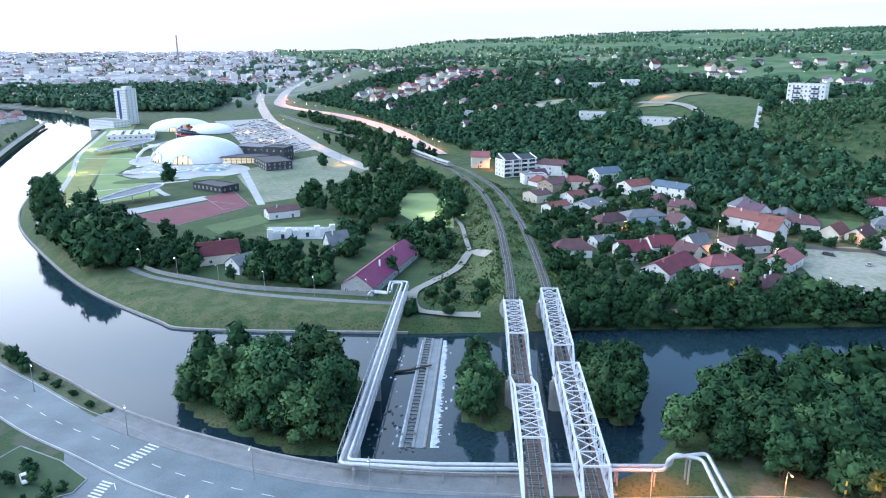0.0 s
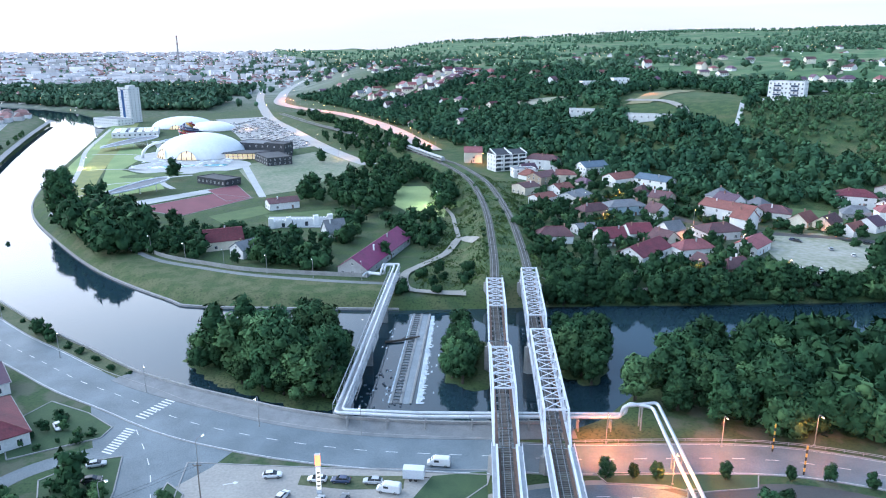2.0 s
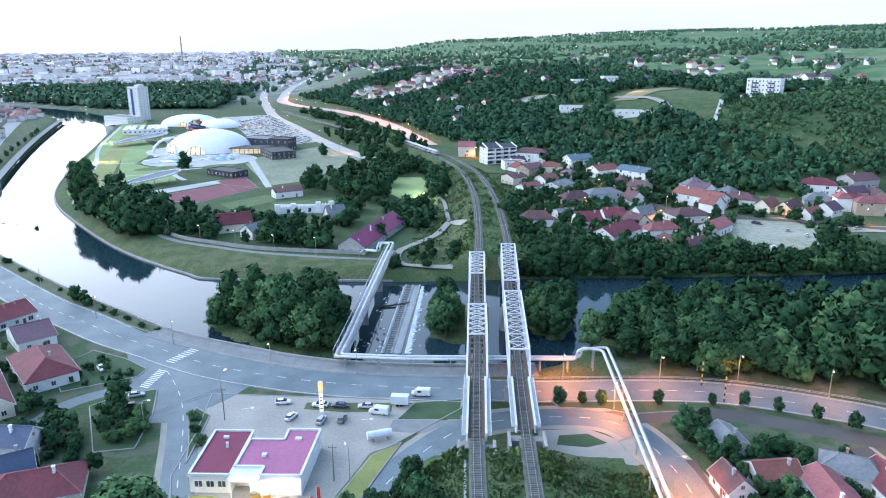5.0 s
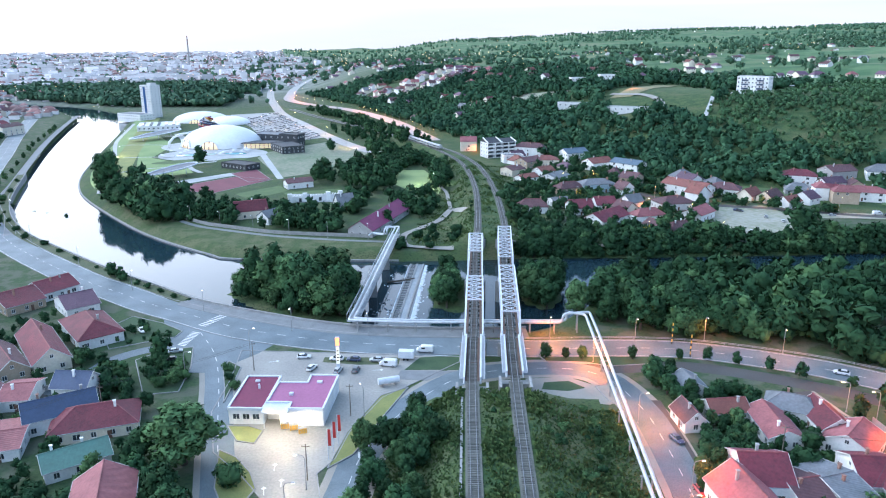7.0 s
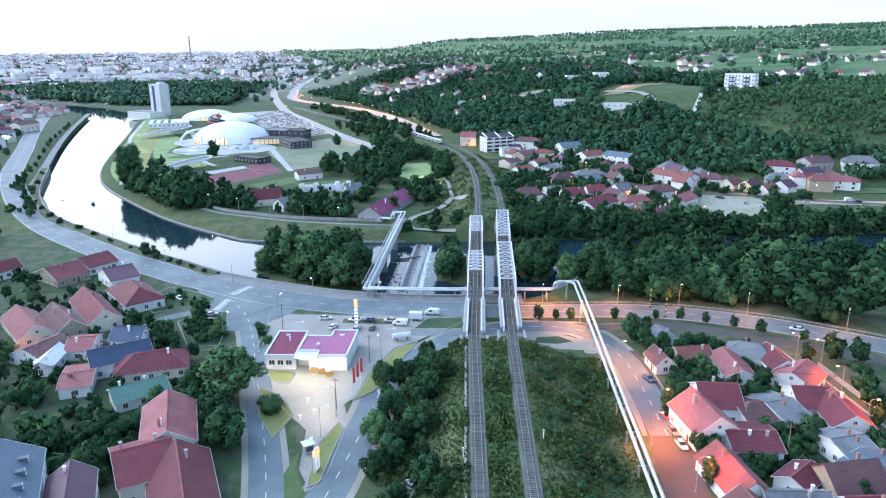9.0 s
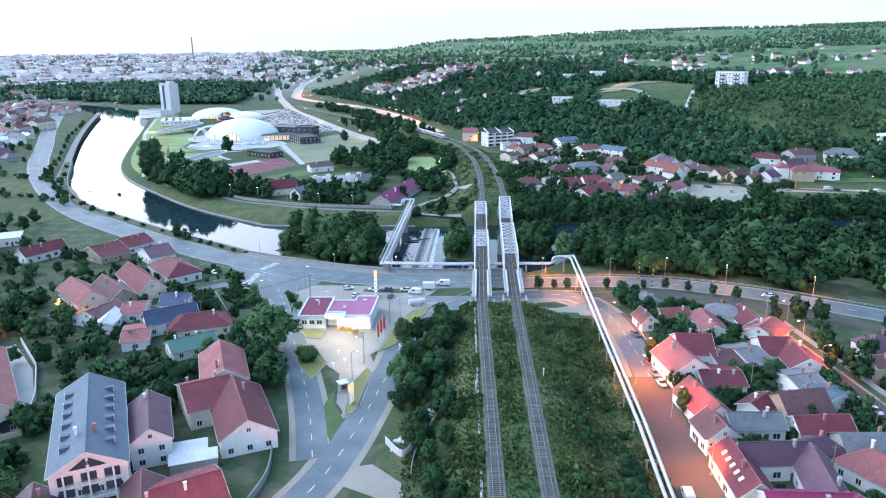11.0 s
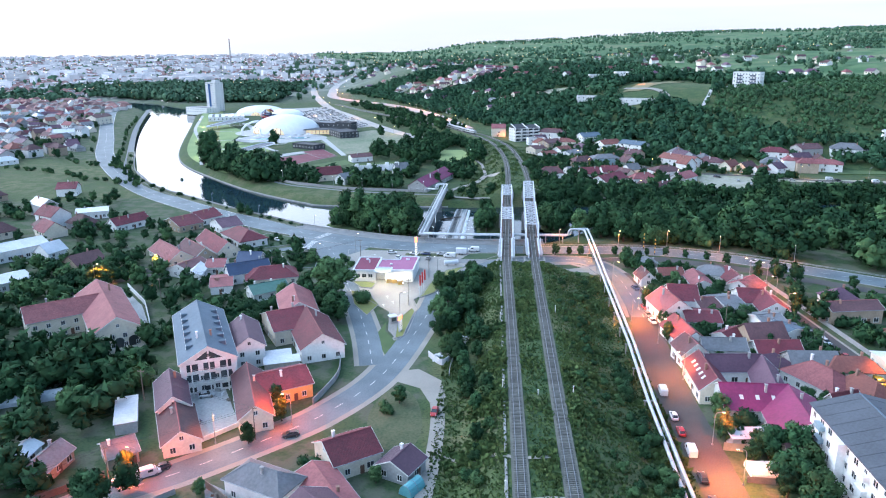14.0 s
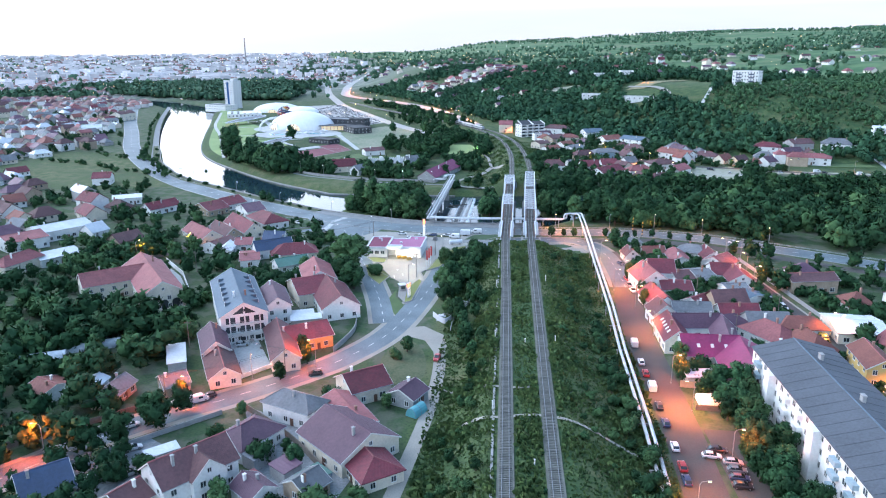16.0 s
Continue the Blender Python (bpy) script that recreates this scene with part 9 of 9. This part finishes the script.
# ---- signs, fences, poles, train, junk ----
M_SIGN_R = mat("sign_red", (0.55, 0.05, 0.04), (0.45, 0.04, 0.035), 1.0, 0.4)
M_SIGN_LIT = mat("lit_sign_face", (0.9, 0.85, 0.75), None, 1.0, 0.4, emit=(1.0, 0.92, 0.75), power=0.7)
M_SIGN_O = mat("lit_orange_sign", (0.9, 0.35, 0.1), None, 1.0, 0.4, emit=(1.0, 0.30, 0.12), power=2.0)
M_WOOD = mat("grey_wood", (0.22, 0.19, 0.16), (0.15, 0.13, 0.11), 1.0, 0.9, bump=0.3)
M_DARK = mat("dark_paint", (0.03, 0.03, 0.03), (0.02, 0.02, 0.02), 1.0, 0.6)
M_CABLE = mat("cable", (0.05, 0.05, 0.05), (0.04, 0.04, 0.04), 1.0, 0.6)
M_BLUE = mat("blue_tarpaulin", (0.08, 0.20, 0.36), (0.06, 0.15, 0.28), 0.5, 0.6)
M_TEAL = mat("teal_sheet", (0.16, 0.42, 0.46), (0.12, 0.33, 0.37), 0.5, 0.5)


def lit_totem(x, y, h, w, rz):
    root = tagged(empty("price_totem", x, y, 0.05, radians(rz)), "tall lit filling station sign totem", "sign")
    m = MB()
    m.box(0, 0, 0, w, 0.5, h)
    part("body", m, M_STEEL_W, root)
    m = MB()
    m.box(0, -0.28, h * 0.12, w * 0.84, 0.06, h * 0.55)
    m.box(0, 0.28, h * 0.12, w * 0.84, 0.06, h * 0.55)
    part("lit_face", m, M_SIGN_LIT, root)
    m = MB()
    m.box(0, 0, h * 0.72, w * 1.04, 0.62, h * 0.26)
    part("head", m, M_SIGN_O, root, "glowing orange-red sign head")
    for k in range(4):
        m = MB()
        m.box(0, -0.33, h * (0.2 + 0.11 * k), w * 0.6, 0.03, h * 0.035)
        part("price_bar", m, M_DARK, root)
    return root


lit_totem(-39.7, -31.0, 9.5, 1.1, 10)
lit_totem(-36.0, -116.5, 5.6, 2.2, 75)
for x, y in ((-33.4, -80.4), (-32.9, -77), (-32.3, -73.8)):
    root = tagged(empty("flag_pole", x, y, 0.1), "white pole with a hanging red banner", "flag pole", group="flag poles")
    m = MB()
    m.tube([(0, 0, 0), (0, 0, 8)], 0.07, 6)
    part("pole", m, M_STEEL_W, root)
    m = MB()
    m.add([(0.1, 0, 3.6), (0.75, 0.12, 3.5), (0.8, -0.1, 5.5), (0.7, 0.1, 7.7), (0.1, 0, 7.8), (0.1, 0.04, 3.6), (0.75, 0.16, 3.5), (0.8, -0.06, 5.5), (0.7, 0.14, 7.7), (0.1, 0.04, 7.8)],
          [(0, 1, 2, 3, 4), (9, 8, 7, 6, 5), (0, 5, 6, 1), (1, 6, 7, 2), (2, 7, 8, 3), (3, 8, 9, 4), (4, 9, 5, 0)])
    part("banner", m, M_SIGN_R, root)
# goods stacked before the shop, a pump kiosk, an air station
for x, y, rz in ((-44.5, -67.2, 20), (-42, -68.8, 25), (-46.8, -66.6, 10)):
    root = tagged(empty("goods_cage", x, y, 0.05, radians(rz)), "yellow wire cage of bottled goods on concrete", "cage", group="goods cages")
    m = MB()
    m.box(0, 0, 0.1, 2.0, 0.9, 1.2)
    part("goods", m, CAR_PAINT["yellow"], root)
    m = MB()
    for i in range(6):
        m.box(-1.0 + i * 0.4, -0.5, 0, 0.05, 0.05, 1.5)
        m.box(-1.0 + i * 0.4, 0.5, 0, 0.05, 0.05, 1.5)
    m.box(0, 0, 1.5, 2.1, 1.05, 0.05)
    part("cage", m, M_STEEL_G, root)
kio = tagged(empty("air_kiosk", -39.5, -109, 0.1, radians(30)), "small dark service kiosk with a white roof", "kiosk")
m = MB(); m.box(0, 0, 0, 2.2, 2.0, 2.3); part("body", m, M_WALL["grey"], kio)
m = MB(); m.box(0, 0, 2.3, 2.8, 2.6, 0.2); part("roof", m, M_STEEL_W, kio)
m = MB(); m.box(0, -1.02, 0.7, 1.6, 0.06, 1.2); part("window", m, M_GLASS, kio)
tank = tagged(empty("gas_tank", -23.5, -42.5, 0.05, radians(20)), "white horizontal gas tank on saddles", "tank")
m = MB(); m.tube([(-3, 0, 1.5), (-2.7, 0, 1.5), (2.7, 0, 1.5), (3, 0, 1.5)], 0.95, 14); part("vessel", m, M_STEEL_W, tank, smooth=False)
for u in (-1.8, 1.8):
    m = MB(); m.box(u, 0, 0, 0.4, 1.6, 0.9); part("saddle", m, M_CONCRETE, tank)
bt = tagged(empty("box_trailer", -20, -25.3, 0.05, radians(-4)), "white box trailer parked beside the road", "trailer")
m = MB(); m.box(0, 0, 0.7, 4.6, 2.2, 2.2); part("box", m, M_STEEL_W, bt)
for u in (-0.6, 0.5):
    for s in (-1, 1):
        m = MB(); m.tube([(u, s * 0.9, 0.35), (u, s * 1.1, 0.35)], 0.35, 12); part("wheel", m, M_RUBBER, bt)
m = MB(); m.beam((2.3, 0, 0.6), (3.6, 0, 0.5), 0.12, 0.12); part("drawbar", m, M_DARK, bt)

# red-and-white level-crossing style barriers and signal masts by the right road
for x, y in ((63, -12.2), (66, -21.6)):
    root = tagged(empty("striped_mast", x, y, 0), "black and yellow striped warning mast", "mast", group="striped masts")
    for k in range(8):
        m = MB()
        m.tube([(0, 0, k * 0.9), (0, 0, k * 0.9 + 0.9)], 0.2, 8)
        part("band", m, CAR_PAINT["yellow"] if k % 2 else M_DARK, root)


def rail_fence(name, pts, label, h=1.0, gap=3.0, material=None, solid=0.0, z=None):
    """Posts and rails along a line, or a low wall where solid is given."""
    line = smooth_line(pts, 5)
    root = tagged(empty(name, line[0][0], line[0][1], 0), label, "fence" if not solid else "wall", kind="structure" if solid else "")
    ox, oy = line[0]
    hz = heights(np.array([p[0] for p in line]), np.array([p[1] for p in line]))[0] if z is None else [z] * len(line)
    if solid:
        m = MB()
        for a, b, za, zb in zip(line, line[1:], hz, hz[1:]):
            m.beam((a[0] - ox, a[1] - oy, za + h / 2 - 0.1), (b[0] - ox, b[1] - oy, zb + h / 2 - 0.1), solid, h + 0.2)
        part("panel", m, material or M_CONCRETE, root)
        return root
    for fz in (0.95, 0.5):
        m = MB()
        m.tube([(a[0] - ox, a[1] - oy, za + h * fz) for a, za in zip(line, hz)], 0.07, 6)
        part("rail", m, material or M_STEEL_G, root)
    run = 0.0
    for a, b, za, zb in zip(line, line[1:], hz, hz[1:]):
        L = math.hypot(b[0] - a[0], b[1] - a[1])
        while run < L:
            t = run / L
            m = MB()
            m.box(a[0] + (b[0] - a[0]) * t - ox, a[1] + (b[1] - a[1]) * t - oy, za + (zb - za) * t - 0.1, 0.12, 0.12, h + 0.1)
            part("post", m, material or M_STEEL_G, root)
            run += gap
        run -= L
    return root


rail_fence("road_guard_rail", [(16, -9.6), (62, -8.6), (97, -18.5), (120, -31), (165, -61)], "steel guard rail along the road", 0.8, 4.0, z=0)
rail_fence("dyke_fence", [(-50, 116), (-96, 122.5), (-121, 132), (-142, 142), (-163, 160)], "grey panel fence behind the river path", 1.8, solid=0.15)
rail_fence("embankment_fence", [(-10.5, -112), (-13.5, -124), (-17.5, -140), (-18, -150)], "thin wire fence on grey posts", 1.4, 2.5)
rail_fence("garden_wall", [(-52.5, -168), (-49.5, -152), (-51, -140)], "pale rendered garden wall", 1.8, solid=0.25)
rail_fence("garden_wall", [(-150, -58), (-133, -55), (-116, -47), (-104, -38)], "pale rendered garden wall along a lane", 1.6, solid=0.25)
rail_fence("street_wall", [(-128, -237), (-112, -224), (-98, -211), (-90, -203)], "low dark fence along the street", 1.6, solid=0.15, material=M_WOOD)
rail_fence("white_boards", [(35.8, -172), (35.3, -186), (34.8, -200)], "broken white board fence", 1.3, solid=0.1, material=M_STEEL_W)
rail_fence("white_boards", [(35.0, -206), (34.6, -220), (34.0, -236)], "broken white board fence", 1.3, solid=0.1, material=M_STEEL_W)
road("road_lane_west", [(-103, -38), (-118, -50), (-136, -58), (-152, -66), (-170, -90)], 4.5, M_LANE, "narrow lane between garden walls", 0.06, centre=False, kerb=False)

# heap of scrap and boards beside the embankment
jr = random.Random(4)
for i in range(46):
    t = i / 45
    x, y = -22.5 + 12 * t + jr.uniform(-1.6, 1.6), -138 + 26 * t + jr.uniform(-1.5, 1.5)
    m = MB()
    g = ground_z(x, y)
    m.box(0, 0, 0, jr.uniform(0.6, 2.2), jr.uniform(0.3, 1.0), jr.uniform(0.15, 0.7))
    ob = tagged(part("scrap_board", m, jr.choice((M_STEEL_W, M_CONCRETE, M_WOOD, M_ROOF["white"]))), "discarded pale board lying in the scrub", "scrap", group="scrap heap")
    ob.matrix_basis = Matrix.Translation((x, y, g + 0.02)) @ Matrix.Rotation(jr.uniform(0, 3.1), 4, "Z")
rail_fence("scrap_yard_fence", [(-25, -136), (-20.5, -142), (-17.6, -136)], "white sheet fence of a scrap yard", 1.9, solid=0.12, material=M_STEEL_W)
for i in range(34):
    x, y = jr.uniform(-38, -26), jr.uniform(14, 40)
    m = MB()
    m.box(0, 0, -0.9, jr.uniform(0.5, 1.4), jr.uniform(0.4, 1.2), 1.1, taper=0.6)
    ob = tagged(part("river_stone", m, M_ROOF["grey"]), "wet grey stone in shallow water", "stone", group="river stones")
    ob.matrix_basis = Matrix.Translation((x, y, WATER + 0.1)) @ Matrix.Rotation(jr.uniform(0, 3.1), 4, "Z")

# railway posts, signal boxes, cable trough
for x, y, h in ((-3.2, -168, 2.6), (5.6, -171, 1.4), (14.4, -170, 2.2), (-3.4, -120, 2.4), (14.6, -112, 2.2), (-3.2, -212, 2.4), (6, -235, 1.4)):
    m = MB()
    m.box(0, 0, 0, 0.28, 0.28, h, taper=0.85)
    m.box(0, 0, h, 0.36, 0.36, 0.12)
    ob = tagged(part("marker_post", m, M_FRAME), "white concrete marker post beside the track", "post", group="marker posts")
    ob.location = (x, y, ground_z(x, y))
m = MB()
ribbon(m, [(-2.9, y) for y in range(-330, -56, 6)], 0.55, RAIL_Z - 0.42, drape=False, thick=0.25)
tagged(part("cable_trough", m, M_CONCRETE), "grey concrete cable trough beside the track", "trough", kind="structure")

# wooden utility poles with cables
POLES = [(-36.5, -88.5), (-31.5, -60), (-64, -34), (-95, -62), (-128, -92), (-98, -168), (-62, -186), (-88, -205), (-118, -236), (70, -78), (92, -84), (70, -110), (92, -130), (72, -150)]
for x, y in POLES:
    root = tagged(empty("utility_pole", x, y, 0), "weathered wooden utility pole with a crossarm", "utility pole", group="utility poles")
    m = MB()
    m.tube([(0, 0, 0), (0, 0, 9)], 0.16, 7, r2=0.1)
    part("pole", m, M_WOOD, root)
    m = MB()
    m.box(0, 0, 8.3, 1.8, 0.12, 0.12)
    for u in (-0.8, 0, 0.8):
        m.tube([(u, 0, 8.4), (u, 0, 8.7)], 0.06, 6)
    part("crossarm", m, M_WOOD, root)
for a, b in zip(POLES[2:4] + POLES[5:8] + POLES[9:13], POLES[3:5] + POLES[6:9] + POLES[10:14]):
    m = MB()
    for u in (-0.7, 0.7):
        m.tube([(a[0] + (b[0] - a[0]) * t + u, a[1] + (b[1] - a[1]) * t, 8.7 - 3.2 * t * (1 - t)) for t in [i / 8 for i in range(9)]], 0.03, 4)
    tagged(part("cable", m, M_CABLE), "thin black overhead cable between poles", "cable", group="overhead cables")

# zebra crossings and arrows at the junction
mk = MB()
for i in range(11):
    mk.box(-91.6 + i * 0.5, 0.2 + i * 1.12, 0.075, 3.4, 0.5, 0.006, radians(155))
for i in range(11):
    mk.box(-92.4 + i * 0.09, -16.4 + i * 1.05, 0.075, 3.0, 0.5, 0.006, radians(160))
for i in range(4):
    mk.box(-24 - i * 0.9, -79 + i * 0.25, 0.095, 0.5, 2.6, 0.006, radians(10))
tagged(part("crossing_marking", mk, M_PAINT), "worn white zebra crossing stripes", "road marking", kind="structure")
mk = MB()
for x, y, rz in ((-45, -84, 100), (-42, -90, 100), (-45, -93, 105), (-40, -104, 100), (-60, -28, 20), (-28, -33, 10)):
    r = radians(rz)
    mk.box(x, y, 0.055, 2.6, 0.2, 0.006, r)
    mk.box(x + math.cos(r) * 1.3, y + math.sin(r) * 1.3, 0.055, 0.9, 0.9, 0.007, r + math.pi / 4, taper=0.98)
tagged(part("arrow_marking", mk, M_PAINT), "white painted arrows on concrete", "road marking", kind="structure")

# the goods train on the curve
tr_pts = [(-26, 372), (-36, 391), (-47, 416), (-59, 445), (-71, 476)]
for i, ((ax, ay), (bx, by)) in enumerate(zip(tr_pts, tr_pts[1:])):
    cx, cy, L = (ax + bx) / 2 + 2.4, (ay + by) / 2 + 2.0, math.hypot(bx - ax, by - ay) - 1.2
    z = RAIL_Z if cy < 420 else max(RAIL_Z - (cy - 420) * 0.02, 0.6)
    root = tagged(empty("railway_carriage", cx, cy, z, math.atan2(by - ay, bx - ax)), "grey railway carriage standing on the curved track", "carriage", group="train")
    m = MB()
    loft(m, [[(u, -1.4, 1.0), (u, 1.4, 1.0), (u, 1.45, 2.6), (u, 1.2, 3.7), (u, 0.5, 4.05), (u, -0.5, 4.05), (u, -1.2, 3.7), (u, -1.45, 2.6)] for u in (-L / 2, L / 2)])
    part("body", m, M_STEEL_G, root)
    m = MB()
    for s in (-1, 1):
        for k in range(8):
            m.box(-L / 2 + L * (k + 0.5) / 8, s * 1.43, 2.2, L / 8 * 0.7, 0.06, 0.8)
    part("window_band", m, M_GLASS, root)
    for u in (-L * 0.32, L * 0.32):
        m = MB()
        m.box(u, 0, 0.1, 3.0, 2.2, 0.9)
        part("bogie", m, M_DARK, root)

# garden sheds, tunnels, tarpaulins
for x, y, L, W, rz, col in ((-22.5, -204, 5.0, 3.2, 60, M_TEAL), (-128, -170, 16, 4.0, 25, M_ROOF["white"]), (-139, -180, 14, 4.0, 25, M_ROOF["white"]), (53.5, -193, 7.0, 5.5, 0, M_STEEL_W), (115, -137, 6, 4, 5, M_BLUE)):
    root = tagged(empty("garden_shelter", x, y, ground_z(x, y), radians(rz)), "small arched garden shelter among shrubs", "shelter", group="garden shelters")
    m = MB()
    arc = [(-W / 2 * math.cos(math.pi * i / 8), 2.4 * math.sin(math.pi * i / 8)) for i in range(9)]
    loft(m, [[(u, a, z) for a, z in arc] for u in (-L / 2, L / 2)])
    part("cover", m, col, root)
    m = MB()
    for u in (-L / 2, 0, L / 2):
        m.tube([(u, a * 1.02, z * 1.02 + 0.02) for a, z in arc], 0.05, 5)
    part("hoops", m, M_STEEL_G, root)
rail_fence("orange_fence", [(48.5, -197), (55.5, -197.5)], "low boarded yard fence", 1.5, solid=0.15, material=M_WOOD)
# umbrellas and stalls on the promenade and terrace
for i in range(40):
    x, y = jr.uniform(-262, -190), jr.uniform(370, 418)
    root = tagged(empty("parasol", x, y, 0.1), "small white parasol on the pool terrace", "parasol", group="parasols")
    m = MB(); m.tube([(0, 0, 0), (0, 0, 2.4)], 0.05, 6); part("pole", m, M_STEEL_G, root)
    m = MB(); m.tube([(0, 0, 2.1), (0, 0, 2.75)], 1.8, 8, r2=0.08); part("canopy", m, M_STEEL_W, root)


# sheds with white roofs, a hoarding, garden walls
def shed(x, y, L, W, rz, h, label, roof="white"):
    root = tagged(empty("shed", x, y, ground_z(x, y), radians(rz)), label, "shed")
    m = MB()
    m.box(0, 0, -0.2, L - 0.5, W - 0.5, h)
    part("wall", m, M_WALL["grey"], root)
    m = MB()
    m.beam((0, -W / 2, h - 0.15), (0, W / 2, h + 0.35), L, 0.14)
    part("roof", m, M_ROOF[roof], root, f"{roof} sheet roof")
    return root


shed(-97, -179, 5.5, 14, 25, 3.2, "low garden shed with a white sheet roof")
shed(53.5, -181.5, 9, 4.5, 5, 3.0, "white-roofed shelter behind a hoarding")
shed(-66.5, -147.5, 10.5, 4.2, 20, 3.2, "lean-to shed with a white sheet roof beside houses")
shed(-69, -143, 8, 4.5, 20, 3.0, "pale lean-to shed between houses")
shed(-40.5, -237, 6.5, 5.0, 55, 3.0, "small shed with a green sheet roof in a yard", "green")
shed(-53.5, -239.5, 5.5, 4.5, 55, 2.8, "small outbuilding with a faded pink roof", "pink")
shed(-55, -229, 7.0, 4.5, 60, 3.0, "grey-roofed outhouse in a concrete yard", "grey")
shed(-47.5, -234, 6.0, 5.0, -38, 3.2, "plum-roofed workshop between yards", "purple")
shed(-77.5, -229.5, 7.5, 3.2, 42, 2.6, "low white-roofed store along a yard wall")
rail_fence("yard_fence", [(-66.5, -205.5), (-58, -212.5), (-49, -221), (-40.5, -231)], "dark boarded fence between yards", 1.8, solid=0.15, material=M_WOOD)
rail_fence("yard_fence", [(-75, -226), (-70, -232.5), (-74.5, -244)], "grey plank fence round a yard", 1.6, solid=0.12, material=M_WOOD)
yr = random.Random(17)
for i in range(26):
    bx = yr.choice(((-92, -246, -74, -226), (-54, -246, -38, -224), (-64, -216, -48, -206), (-84, -168, -74, -160)))
    x, y = yr.uniform(bx[0], bx[2]), yr.uniform(bx[1], bx[3])
    m = MB()
    m.box(0, 0, 0, yr.uniform(0.5, 1.6), yr.uniform(0.4, 1.1), yr.uniform(0.3, 1.1), taper=yr.uniform(0.8, 1))
    ob = tagged(part("yard_crate", m, yr.choice((M_WOOD, M_STEEL_W, M_BLUE, M_RUST, M_CONCRETE))), "old wooden crate or bin standing in a back yard", "crate", group="yard clutter")
    ob.matrix_basis = Matrix.Translation((x, y, 0.05)) @ Matrix.Rotation(yr.uniform(0, 3.1), 4, "Z")
hd = MB()
hd.beam((47.4, -184.2, 1.0), (56, -185.3, 1.0), 0.1, 2.0)
tagged(part("hoarding", hd, M_WALL["tan"]), "plain wooden hoarding along a parking bay", "fence")


def garden_wall(pts, h, material, label):
    m = MB()
    for a, b in zip(pts, pts[1:]):
        za, zb = ground_z(*a), ground_z(*b)
        m.beam((*a, za + h / 2), (*b, zb + h / 2), 0.25, h)
    return tagged(part("garden_wall", m, material), label, "wall")


garden_wall([(-148, -77.5), (-132, -96.5), (-121.5, -115), (-115.5, -130)], 1.8, M_WALL["white"], "white rendered garden wall beside a courtyard")
garden_wall([(-78, -192), (-67, -178.5), (-60, -172)], 1.2, M_WALL["white"], "white boundary wall along the street")
garden_wall([(-160, -66), (-148, -55.5), (-139, -47)], 1.6, M_WALL["tan"], "tan plastered wall along a garden lane")
garden_wall([(-100, -236), (-86, -222), (-72, -208)], 1.3, M_WALL["grey"], "grey plastered wall along the street")
garden_wall([(100, -60), (103, -90), (107, -130)], 1.4, M_WALL["grey"], "grey wall along the back street")
